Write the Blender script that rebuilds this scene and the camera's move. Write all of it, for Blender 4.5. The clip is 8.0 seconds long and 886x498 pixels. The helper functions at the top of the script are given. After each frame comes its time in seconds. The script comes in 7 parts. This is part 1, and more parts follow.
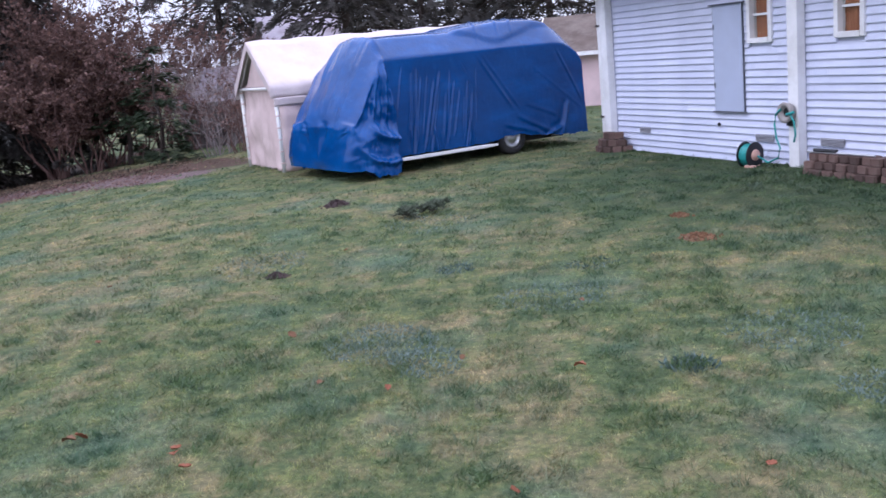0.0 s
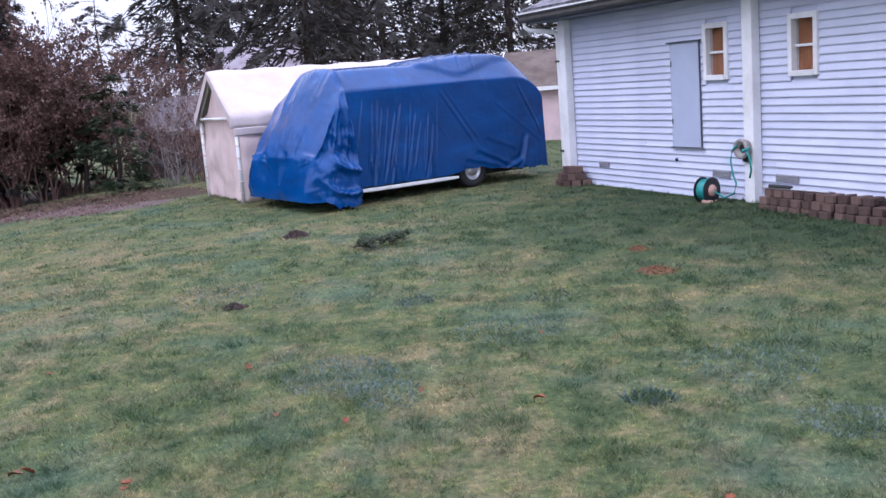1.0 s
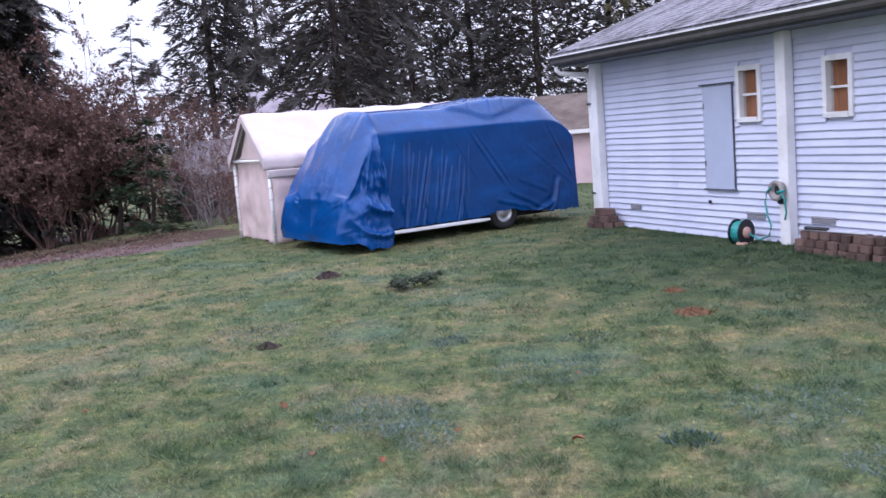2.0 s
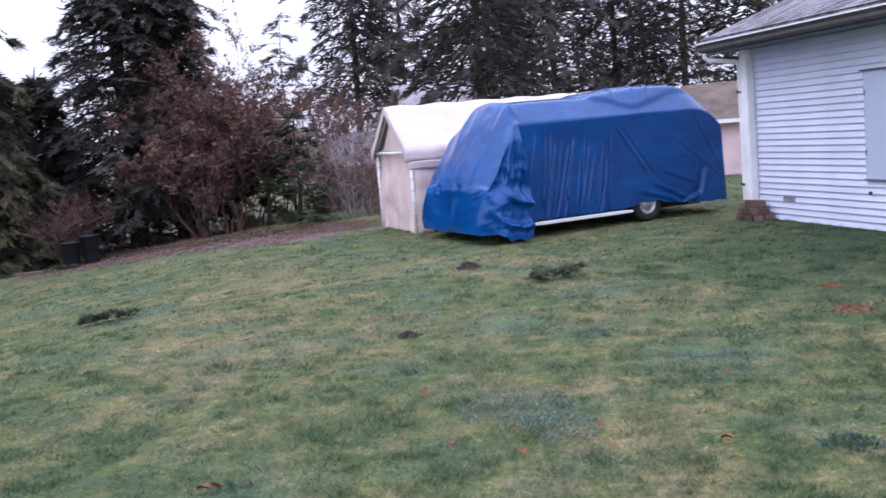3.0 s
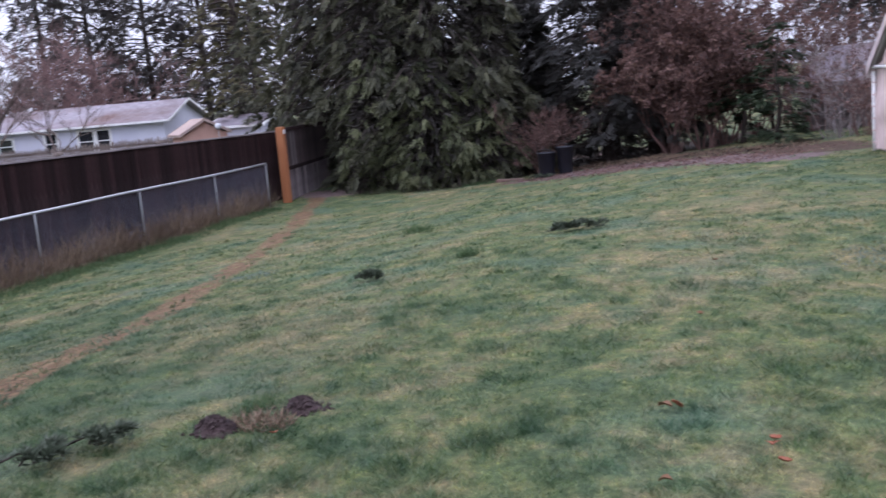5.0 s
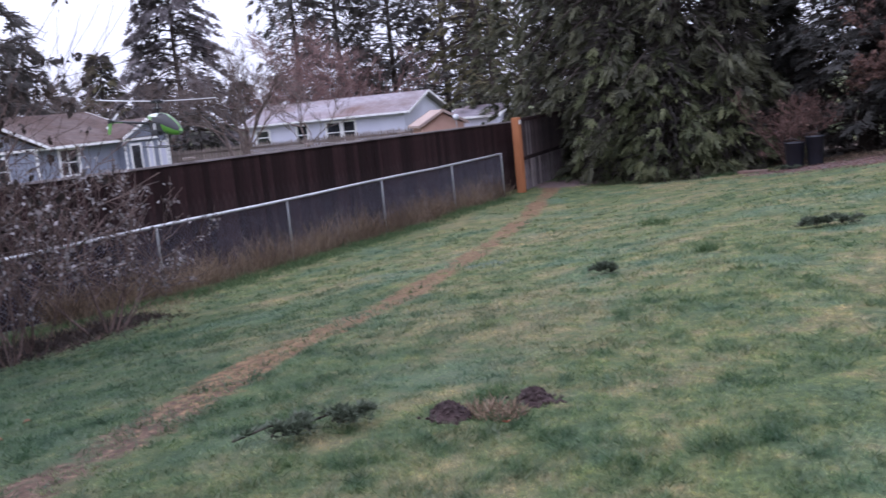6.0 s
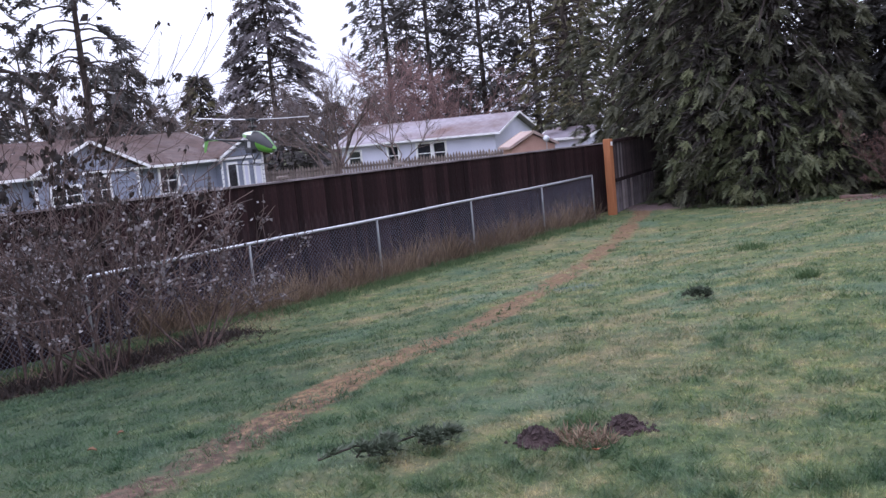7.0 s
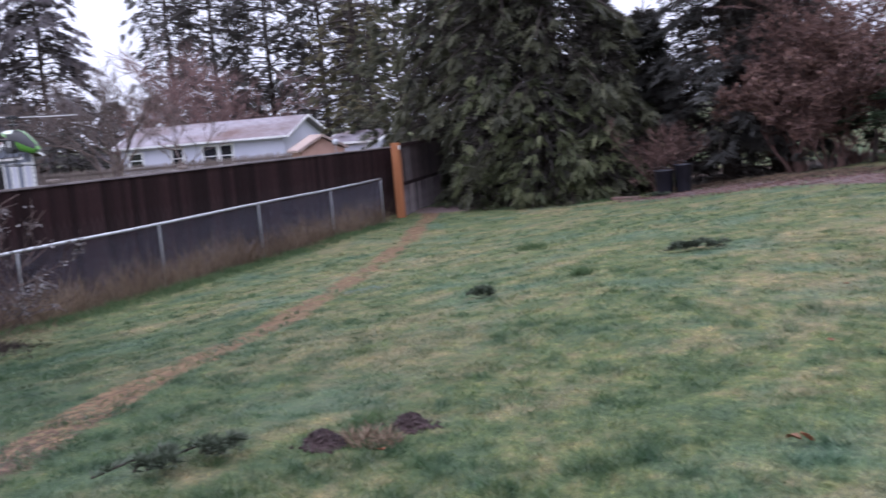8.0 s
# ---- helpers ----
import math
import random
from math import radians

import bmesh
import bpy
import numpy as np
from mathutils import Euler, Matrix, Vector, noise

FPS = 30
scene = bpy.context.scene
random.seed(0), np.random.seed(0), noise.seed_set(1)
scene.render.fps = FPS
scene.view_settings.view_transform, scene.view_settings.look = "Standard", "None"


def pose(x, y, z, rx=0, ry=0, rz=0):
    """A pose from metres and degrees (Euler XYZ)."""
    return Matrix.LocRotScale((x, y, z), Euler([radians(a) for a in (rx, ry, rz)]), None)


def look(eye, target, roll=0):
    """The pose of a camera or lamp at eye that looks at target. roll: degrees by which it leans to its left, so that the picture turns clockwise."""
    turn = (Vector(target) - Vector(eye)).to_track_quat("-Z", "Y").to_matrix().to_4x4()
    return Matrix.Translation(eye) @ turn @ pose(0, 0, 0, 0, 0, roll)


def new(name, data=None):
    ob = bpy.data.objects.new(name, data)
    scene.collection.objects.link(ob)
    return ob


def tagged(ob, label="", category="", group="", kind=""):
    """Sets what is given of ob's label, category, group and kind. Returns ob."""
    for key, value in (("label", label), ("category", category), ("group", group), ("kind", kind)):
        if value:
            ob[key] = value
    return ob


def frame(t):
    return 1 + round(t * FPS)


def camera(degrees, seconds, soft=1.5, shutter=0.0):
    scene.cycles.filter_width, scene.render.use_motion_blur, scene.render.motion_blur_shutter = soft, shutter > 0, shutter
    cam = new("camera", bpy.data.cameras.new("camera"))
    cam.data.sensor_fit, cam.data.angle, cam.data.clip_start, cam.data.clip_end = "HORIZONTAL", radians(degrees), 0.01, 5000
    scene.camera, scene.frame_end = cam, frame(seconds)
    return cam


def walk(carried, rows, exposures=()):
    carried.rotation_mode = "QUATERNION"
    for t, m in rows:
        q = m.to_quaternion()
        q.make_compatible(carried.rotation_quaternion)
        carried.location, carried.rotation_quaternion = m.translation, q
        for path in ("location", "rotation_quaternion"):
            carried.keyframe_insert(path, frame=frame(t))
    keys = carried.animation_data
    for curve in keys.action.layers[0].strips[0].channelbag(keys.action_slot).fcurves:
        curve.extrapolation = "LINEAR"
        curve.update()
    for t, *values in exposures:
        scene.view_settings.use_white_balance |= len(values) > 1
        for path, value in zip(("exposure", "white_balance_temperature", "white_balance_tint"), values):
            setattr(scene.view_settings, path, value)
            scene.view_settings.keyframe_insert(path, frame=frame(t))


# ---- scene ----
cam = camera(49.1, 8.0, soft=1.45, shutter=0.3)
# seconds, x, y, z, yaw to the left, pitch up, lean
PATH = [
    (0.0, 0.000, 0.000, 1.750, 0.001, -11.453, -5.406),
    (0.5, 0.007, 0.026, 1.743, -2.323, -10.608, -5.179),
    (1.0, 0.001, 0.026, 1.740, -2.559, -9.748, -4.500),
    (1.2, -0.008, 0.030, 1.740, -2.726, -9.213, -4.263),
    (2.3, -0.067, 0.048, 1.705, 0.823, -6.711, -4.697),
    (2.5, -0.070, 0.070, 1.704, 2.596, -6.665, -4.837),
    (3.0, -0.074, 0.098, 1.687, 7.170, -6.798, -4.975),
    (3.5, -0.077, 0.128, 1.689, 13.257, -7.754, -5.176),
    (4.0, -0.109, 0.208, 1.666, 20.177, -8.460, -5.496),
    (4.5, -0.161, 0.253, 1.650, 27.473, -9.185, -5.265),
    (5.0, -0.199, 0.269, 1.642, 34.639, -9.291, -4.937),
    (5.2, -0.210, 0.273, 1.642, 37.450, -9.320, -4.920),
    (6.3, -0.277, 0.293, 1.650, 51.779, -7.962, -5.681),
    (6.5, -0.302, 0.311, 1.641, 53.219, -7.469, -5.526),
    (7.0, -0.305, 0.321, 1.636, 53.517, -6.860, -5.462),
    (7.5, -0.296, 0.337, 1.631, 50.016, -6.823, -5.266),
    (8.0, -0.281, 0.362, 1.621, 41.205, -7.742, -4.823),
]


def gaze(x, y, z, yaw, pitch, lean):
    a, b = radians(yaw), radians(pitch)
    ahead = Vector((-math.sin(a) * math.cos(b), math.cos(a) * math.cos(b), math.sin(b)))
    return look((x, y, z), Vector((x, y, z)) + ahead * 10, lean)


walk(cam, [(t, gaze(*row)) for t, *row in PATH], [(0.0, 0.01, 5970, 14), (2.3, 0.06, 6090, 15), (4.4, 0.0, 6060, 15), (5.2, -0.03, 6090, 14), (6.4, 0.06, 6090, 15), (8.0, 0.06, 6120, 14)])

# ---------------------------------------------------------------- light
world = bpy.data.worlds.new("sky")
scene.world = world
world.use_nodes = True
wn, wl = world.node_tree.nodes, world.node_tree.links
wn.clear()
SUN_YAW, SUN_UP = 115.0, 52.0        # behind the camera, to its left
sky = wn.new("ShaderNodeTexSky")
sky.sky_type, sky.sun_disc = "NISHITA", False
sky.sun_elevation, sky.sun_rotation = radians(SUN_UP), radians(-SUN_YAW)
sky.air_density, sky.dust_density, sky.ozone_density = 1.0, 4.0, 1.0
sky_dim = wn.new("ShaderNodeMixRGB")
sky_dim.blend_type, sky_dim.inputs[0].default_value = "MULTIPLY", 1.0
sky_dim.inputs[2].default_value = (0.10, 0.10, 0.10, 1)
wl.new(sky.outputs[0], sky_dim.inputs[1])
cloud_noise = wn.new("ShaderNodeTexNoise")
cloud_noise.inputs["Scale"].default_value, cloud_noise.inputs["Detail"].default_value = 2.2, 5
cloud_ramp = wn.new("ShaderNodeValToRGB")
cloud_ramp.color_ramp.elements[0].color = (1.05, 1.08, 1.31, 1)
cloud_ramp.color_ramp.elements[1].color = (1.36, 1.38, 1.66, 1)
wl.new(cloud_noise.outputs["Fac"], cloud_ramp.inputs[0])
# overcast sky: brighter towards the zenith
height = wn.new("ShaderNodeTexCoord")
upright = wn.new("ShaderNodeMapping")
upright.inputs["Rotation"].default_value = (0, radians(90), 0)
wl.new(height.outputs["Generated"], upright.inputs[0])
climb = wn.new("ShaderNodeTexGradient")
wl.new(upright.outputs[0], climb.inputs[0])
lift = wn.new("ShaderNodeValToRGB")
lift.color_ramp.elements[0].color = (0.82, 0.82, 0.82, 1)
lift.color_ramp.elements[1].color = (2.5, 2.5, 2.5, 1)
wl.new(climb.outputs["Fac"], lift.inputs[0])
cloudy = wn.new("ShaderNodeMixRGB")
cloudy.blend_type, cloudy.inputs[0].default_value = "MULTIPLY", 1.0
wl.new(cloud_ramp.outputs[0], cloudy.inputs[1])
wl.new(lift.outputs[0], cloudy.inputs[2])
overcast = wn.new("ShaderNodeMixRGB")
overcast.inputs[0].default_value = 0.88
wl.new(sky_dim.outputs[0], overcast.inputs[1])
wl.new(cloudy.outputs[0], overcast.inputs[2])
wbg = wn.new("ShaderNodeBackground")
wbg.inputs["Strength"].default_value = 1.0
wl.new(overcast.outputs[0], wbg.inputs[0])
wout = wn.new("ShaderNodeOutputWorld")
wl.new(wbg.outputs[0], wout.inputs[0])

sun_data = bpy.data.lights.new("sun", "SUN")
sun_data.energy, sun_data.angle, sun_data.color = 0.35, radians(40), (1.0, 0.95, 0.92)
sun = new("sun", sun_data)
sun_at = Vector((-math.sin(radians(SUN_YAW)) * 60, math.cos(radians(SUN_YAW)) * 60, 60 * math.tan(radians(SUN_UP))))
sun.matrix_world = look(sun_at, (0, 0, 0))

# ---------------------------------------------------------------- materials
def base_mat(name):
    m = bpy.data.materials.new(name)
    m.use_nodes = True
    return m, m.node_tree.nodes, m.node_tree.links, m.node_tree.nodes["Principled BSDF"]


def noise_node(n, l, scale, detail=4, rough=0.55, stretch=None, space="Object"):
    tc = n.new("ShaderNodeTexCoord")
    tx = n.new("ShaderNodeTexNoise")
    tx.inputs["Scale"].default_value, tx.inputs["Detail"].default_value = scale, detail
    tx.inputs["Roughness"].default_value = rough
    if space == "World":
        geo = n.new("ShaderNodeNewGeometry")
        src = geo.outputs["Position"]
    else:
        src = tc.outputs["Object"]
    if stretch:
        mp = n.new("ShaderNodeMapping")
        mp.inputs["Scale"].default_value = stretch
        l.new(src, mp.inputs[0])
        src = mp.outputs[0]
    l.new(src, tx.inputs["Vector"])
    return tx


def ramp(n, l, fac, stops):
    r = n.new("ShaderNodeValToRGB")
    e = r.color_ramp.elements
    while len(e) < len(stops):
        e.new(0.5)
    for k, (p, c) in enumerate(stops):
        e[k].position, e[k].color = p, (*c, 1)
    l.new(fac, r.inputs[0])
    return r


def mix(n, l, fac, a, b, mode="MIX"):
    m = n.new("ShaderNodeMixRGB")
    m.blend_type = mode
    for sock, v in zip(m.inputs, (fac, a, b)):
        if isinstance(v, (int, float)):
            sock.default_value = v
        elif isinstance(v, tuple):
            sock.default_value = (*v, 1)
        else:
            l.new(v, sock)
    return m.outputs[0]


def surface(name, c1, c2, scale=6, rough=0.7, bump=0.2, fine=60, metal=0.0, stain=None, stain_scale=1.2, stretch=None,
            random=0.0, island=0.0, spec=0.4, space="Object", bump_dist=0.01):
    """A two-scale surface: c1 to c2 by grain, stained towards `stain`, varied from piece to piece."""
    m, n, l, p = base_mat(name)
    a = noise_node(n, l, scale, 5, 0.6, stretch, space)
    col = ramp(n, l, a.outputs["Fac"], [(0.3, c1), (0.7, c2)]).outputs[0]
    if stain:
        s = noise_node(n, l, stain_scale, 6, 0.65, None, space)
        f = ramp(n, l, s.outputs["Fac"], [(0.45, (0, 0, 0)), (0.72, (1, 1, 1))]).outputs[0]
        col = mix(n, l, f, col, stain)
    for amount, kind in ((random, "object"), (island, "island")):
        if amount:
            if kind == "object":
                src = n.new("ShaderNodeObjectInfo").outputs["Random"]
            else:
                src = n.new("ShaderNodeNewGeometry").outputs["Random Per Island"]
            g = ramp(n, l, src, [(0.0, (1 - amount,) * 3), (1.0, (1 + amount,) * 3)]).outputs[0]
            col = mix(n, l, 1.0, col, g, "MULTIPLY")
    l.new(col, p.inputs["Base Color"])
    p.inputs["Roughness"].default_value, p.inputs["Metallic"].default_value = rough, metal
    p.inputs["Specular IOR Level"].default_value = spec
    if bump:
        b = noise_node(n, l, fine, 4, 0.6, stretch, space)
        bn = n.new("ShaderNodeBump")
        bn.inputs["Strength"].default_value, bn.inputs["Distance"].default_value = bump, bump_dist
        l.new(b.outputs["Fac"], bn.inputs["Height"])
        l.new(bn.outputs[0], p.inputs["Normal"])
    return m


def leaf_mat(name, stops, through_light=0.25, rough=0.6, patch=0.6, sprays=False):
    """Foliage: colour by leaf, by spray and by patch, with light coming through."""
    m, n, l, p = base_mat(name)
    isl = n.new("ShaderNodeNewGeometry").outputs["Random Per Island"]
    if sprays:
        tone = n.new("ShaderNodeAttribute")
        tone.attribute_name = "tone"
        isl = mix(n, l, 0.72, isl, tone.outputs["Fac"])
    a = noise_node(n, l, patch, 3, 0.6, None, "World")
    half = mix(n, l, 0.55, isl, a.outputs["Fac"])
    col = ramp(n, l, half, stops).outputs[0]
    l.new(col, p.inputs["Base Color"])
    p.inputs["Roughness"].default_value, p.inputs["Specular IOR Level"].default_value = rough, 0.25
    t = n.new("ShaderNodeBsdfTranslucent")
    l.new(col, t.inputs[0])
    ms = n.new("ShaderNodeMixShader")
    ms.inputs[0].default_value = through_light
    l.new(p.outputs[0], ms.inputs[1])
    l.new(t.outputs[0], ms.inputs[2])
    l.new(ms.outputs[0], n["Material Output"].inputs[0])
    return m


def lawn_colour(n, l):
    """Green, blue-green and straw patches, laid out in the world so that blades and soil agree."""
    big = noise_node(n, l, 0.42, 4, 0.62, (1.0, 0.75, 0.0), "World")
    mid = noise_node(n, l, 1.9, 4, 0.6, (1.0, 0.8, 0.0), "World")
    small = noise_node(n, l, 7.0, 3, 0.6, (1, 1, 0.0), "World")
    f = mix(n, l, 0.45, big.outputs["Fac"], mid.outputs["Fac"])
    f = mix(n, l, 0.30, f, small.outputs["Fac"])
    col = ramp(n, l, f, [(0.38, (0.070, 0.114, 0.060)), (0.45, (0.114, 0.164, 0.082)), (0.495, (0.166, 0.200, 0.100)),
                         (0.545, (0.238, 0.232, 0.138)), (0.63, (0.340, 0.285, 0.184))]).outputs[0]
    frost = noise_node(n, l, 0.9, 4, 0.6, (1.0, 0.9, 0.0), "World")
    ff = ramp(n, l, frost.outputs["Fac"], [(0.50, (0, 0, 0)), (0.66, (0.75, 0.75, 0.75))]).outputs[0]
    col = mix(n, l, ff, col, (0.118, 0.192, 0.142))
    speck = noise_node(n, l, 24, 3, 0.65, (1, 1, 0.0), "World")
    sp = ramp(n, l, speck.outputs["Fac"], [(0.32, (0.60, 0.63, 0.62)), (0.5, (0.98, 0.98, 0.98)), (0.68, (1.40, 1.34, 1.24))]).outputs[0]
    col = mix(n, l, 1.0, col, sp, "MULTIPLY")
    # lusher, bluer lawn beside the trail, with shrub and fence shade in its colour
    spot = n.new("ShaderNodeVectorMath")
    spot.operation = "DISTANCE"
    spot.inputs[1].default_value = (-8.8, 0.9, -0.4)
    l.new(n.new("ShaderNodeNewGeometry").outputs["Position"], spot.inputs[0])
    dimmed = n.new("ShaderNodeMath")
    dimmed.operation = "MULTIPLY_ADD"
    dimmed.inputs[1].default_value = 4.0
    l.new(mid.outputs["Fac"], dimmed.inputs[0])
    l.new(spot.outputs["Value"], dimmed.inputs[2])
    dscale = n.new("ShaderNodeMath")
    dscale.operation = "MULTIPLY"
    dscale.inputs[1].default_value = 0.085
    l.new(dimmed.outputs[0], dscale.inputs[0])
    col = mix(n, l, ramp(n, l, dscale.outputs[0], [(0.35, (0.90, 0.90, 0.90)), (0.80, (0, 0, 0))]).outputs[0], col, (0.050, 0.094, 0.054))
    # greener, darker lawn near the house wall, the wall's shade put into the colour
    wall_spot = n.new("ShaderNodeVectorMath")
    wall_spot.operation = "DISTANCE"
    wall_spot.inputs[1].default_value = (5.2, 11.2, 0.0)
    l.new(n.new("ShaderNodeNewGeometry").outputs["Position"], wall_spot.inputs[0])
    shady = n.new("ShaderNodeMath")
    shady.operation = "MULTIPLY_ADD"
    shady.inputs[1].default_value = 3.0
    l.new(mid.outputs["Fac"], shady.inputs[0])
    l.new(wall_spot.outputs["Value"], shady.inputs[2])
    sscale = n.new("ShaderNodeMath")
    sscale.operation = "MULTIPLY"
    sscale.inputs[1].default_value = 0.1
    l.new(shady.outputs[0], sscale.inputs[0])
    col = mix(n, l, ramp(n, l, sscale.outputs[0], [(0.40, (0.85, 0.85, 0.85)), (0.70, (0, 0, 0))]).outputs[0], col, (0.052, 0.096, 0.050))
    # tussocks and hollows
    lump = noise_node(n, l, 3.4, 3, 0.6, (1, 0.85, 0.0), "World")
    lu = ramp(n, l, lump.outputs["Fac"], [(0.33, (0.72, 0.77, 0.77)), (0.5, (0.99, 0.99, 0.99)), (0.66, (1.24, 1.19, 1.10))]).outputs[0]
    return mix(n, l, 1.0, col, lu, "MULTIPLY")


def grass_mat():
    m, n, l, p = base_mat("grass_blades")
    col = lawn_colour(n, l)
    isl = n.new("ShaderNodeNewGeometry").outputs["Random Per Island"]
    g = ramp(n, l, isl, [(0.0, (0.76, 0.79, 0.75)), (0.5, (1.03, 1.03, 1.0)), (0.88, (1.20, 1.18, 1.11)), (1.0, (1.45, 1.36, 1.2))]).outputs[0]
    col = mix(n, l, 1.0, col, g, "MULTIPLY")
    # tall clumps are lush and dark, short ones thin and bleached
    tone = n.new("ShaderNodeAttribute")
    tone.attribute_name = "tone"
    lush = ramp(n, l, tone.outputs["Fac"], [(0.15, (1.62, 1.45, 1.22)), (0.42, (1.16, 1.12, 1.04)), (0.62, (0.84, 0.92, 0.86)), (0.9, (0.48, 0.62, 0.54))]).outputs[0]
    col = mix(n, l, 1.0, col, lush, "MULTIPLY")
    l.new(col, p.inputs["Base Color"])
    p.inputs["Roughness"].default_value, p.inputs["Specular IOR Level"].default_value = 0.42, 0.5
    t = n.new("ShaderNodeBsdfTranslucent")
    l.new(col, t.inputs[0])
    ms = n.new("ShaderNodeMixShader")
    ms.inputs[0].default_value = 0.3
    l.new(p.outputs[0], ms.inputs[1])
    l.new(t.outputs[0], ms.inputs[2])
    l.new(ms.outputs[0], n["Material Output"].inputs[0])
    return m


def ground_mat():
    m, n, l, p = base_mat("lawn_soil")
    # lawn colour darkened on the soil, deepening the gaps between blades
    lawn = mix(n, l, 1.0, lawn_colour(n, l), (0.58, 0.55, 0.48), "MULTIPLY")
    at = n.new("ShaderNodeAttribute")
    at.attribute_name = "bare"
    sep = n.new("ShaderNodeSeparateColor")
    l.new(at.outputs["Color"], sep.inputs[0])
    brk = noise_node(n, l, 5.0, 6, 0.7, None, "World")

    def mask(sock, lo, hi):
        add = n.new("ShaderNodeMath")
        add.operation = "MULTIPLY_ADD"
        l.new(brk.outputs["Fac"], add.inputs[0])
        add.inputs[1].default_value = 0.9
        l.new(sock, add.inputs[2])
        return ramp(n, l, add.outputs[0], [(lo, (0, 0, 0)), (hi, (1, 1, 1))]).outputs[0]

    def broken(sock):
        b2 = noise_node(n, l, 13, 4, 0.75, None, "World")
        return mix(n, l, 1.0, sock, ramp(n, l, b2.outputs["Fac"], [(0.34, (0.72, 0.72, 0.72)), (0.56, (1, 1, 1))]).outputs[0], "MULTIPLY")

    d = noise_node(n, l, 14, 6, 0.7, None, "World")
    straw = ramp(n, l, d.outputs["Fac"], [(0.3, (0.048, 0.031, 0.020)), (0.5, (0.125, 0.078, 0.044)), (0.7, (0.27, 0.180, 0.100))]).outputs[0]
    # the trail is trodden to bare dark earth at its lower end
    far = n.new("ShaderNodeVectorMath")
    far.operation = "DISTANCE"
    far.inputs[1].default_value = (-5.4, 1.0, -0.4)
    l.new(n.new("ShaderNodeNewGeometry").outputs["Position"], far.inputs[0])
    worn = n.new("ShaderNodeMath")
    worn.operation = "MULTIPLY_ADD"
    worn.inputs[1].default_value = 0.18
    l.new(far.outputs["Value"], worn.inputs[0])
    l.new(d.outputs["Fac"], worn.inputs[2])
    earth = ramp(n, l, d.outputs["Fac"], [(0.3, (0.030, 0.020, 0.016)), (0.5, (0.075, 0.049, 0.037)), (0.7, (0.15, 0.105, 0.080))]).outputs[0]
    straw = mix(n, l, ramp(n, l, worn.outputs[0], [(0.80, (0.9, 0.9, 0.9)), (1.30, (0, 0, 0))]).outputs[0], straw, earth)
    gravel = noise_node(n, l, 26, 5, 0.7, None, "World")
    grit = ramp(n, l, gravel.outputs["Fac"], [(0.32, (0.055, 0.037, 0.035)), (0.55, (0.140, 0.100, 0.097)), (0.74, (0.33, 0.275, 0.28))]).outputs[0]
    litter = ramp(n, l, d.outputs["Fac"], [(0.35, (0.036, 0.025, 0.020)), (0.6, (0.088, 0.056, 0.040)), (0.75, (0.16, 0.105, 0.075))]).outputs[0]
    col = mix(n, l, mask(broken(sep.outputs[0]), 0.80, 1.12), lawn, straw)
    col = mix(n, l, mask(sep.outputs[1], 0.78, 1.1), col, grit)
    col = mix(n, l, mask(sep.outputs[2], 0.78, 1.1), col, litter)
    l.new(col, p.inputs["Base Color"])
    p.inputs["Roughness"].default_value, p.inputs["Specular IOR Level"].default_value = 0.9, 0.15
    b = noise_node(n, l, 22, 6, 0.7, None, "World")
    bn = n.new("ShaderNodeBump")
    bn.inputs["Strength"].default_value, bn.inputs["Distance"].default_value = 0.7, 0.03
    l.new(b.outputs["Fac"], bn.inputs["Height"])
    l.new(bn.outputs[0], p.inputs["Normal"])
    return m


def tarp_mat(name, lift=1.0, gleam=0.15):
    m, n, l, p = base_mat(name)
    big = noise_node(n, l, 1.4, 5, 0.6, (1, 1, 2.2))
    col = ramp(n, l, big.outputs["Fac"], [(0.3, (0.001, 0.037 * lift, 0.150 * lift)), (0.55, (0.001, 0.052 * lift, 0.205 * lift)), (0.75, (0.002, 0.072 * lift, 0.270 * lift))]).outputs[0]
    # pale streaks in the colour stand in for highlights on the folds
    streak = noise_node(n, l, 3.2, 5, 0.7, (3.0, 1, 0.5))
    worn = ramp(n, l, streak.outputs["Fac"], [(0.58, (0, 0, 0)), (0.74, (gleam, gleam, gleam))]).outputs[0]
    col = mix(n, l, worn, col, (0.035, 0.150, 0.40))
    l.new(col, p.inputs["Base Color"])
    p.inputs["Roughness"].default_value, p.inputs["Specular IOR Level"].default_value = 0.17, 0.30
    h = mix(n, l, 0.35, noise_node(n, l, 11, 4, 0.6, (1.6, 1, 0.8)).outputs["Fac"], noise_node(n, l, 34, 3, 0.6).outputs["Fac"])
    bn = n.new("ShaderNodeBump")
    bn.inputs["Strength"].default_value, bn.inputs["Distance"].default_value = 0.28, 0.03
    l.new(h, bn.inputs["Height"])
    l.new(bn.outputs[0], p.inputs["Normal"])
    return m


def glass_mat(name, tint=(0.8, 0.85, 0.85)):
    m, n, l, p = base_mat(name)
    p.inputs["Base Color"].default_value = (*tint, 1)
    p.inputs["Transmission Weight"].default_value, p.inputs["Roughness"].default_value = 1.0, 0.03
    p.inputs["IOR"].default_value = 1.15
    return m


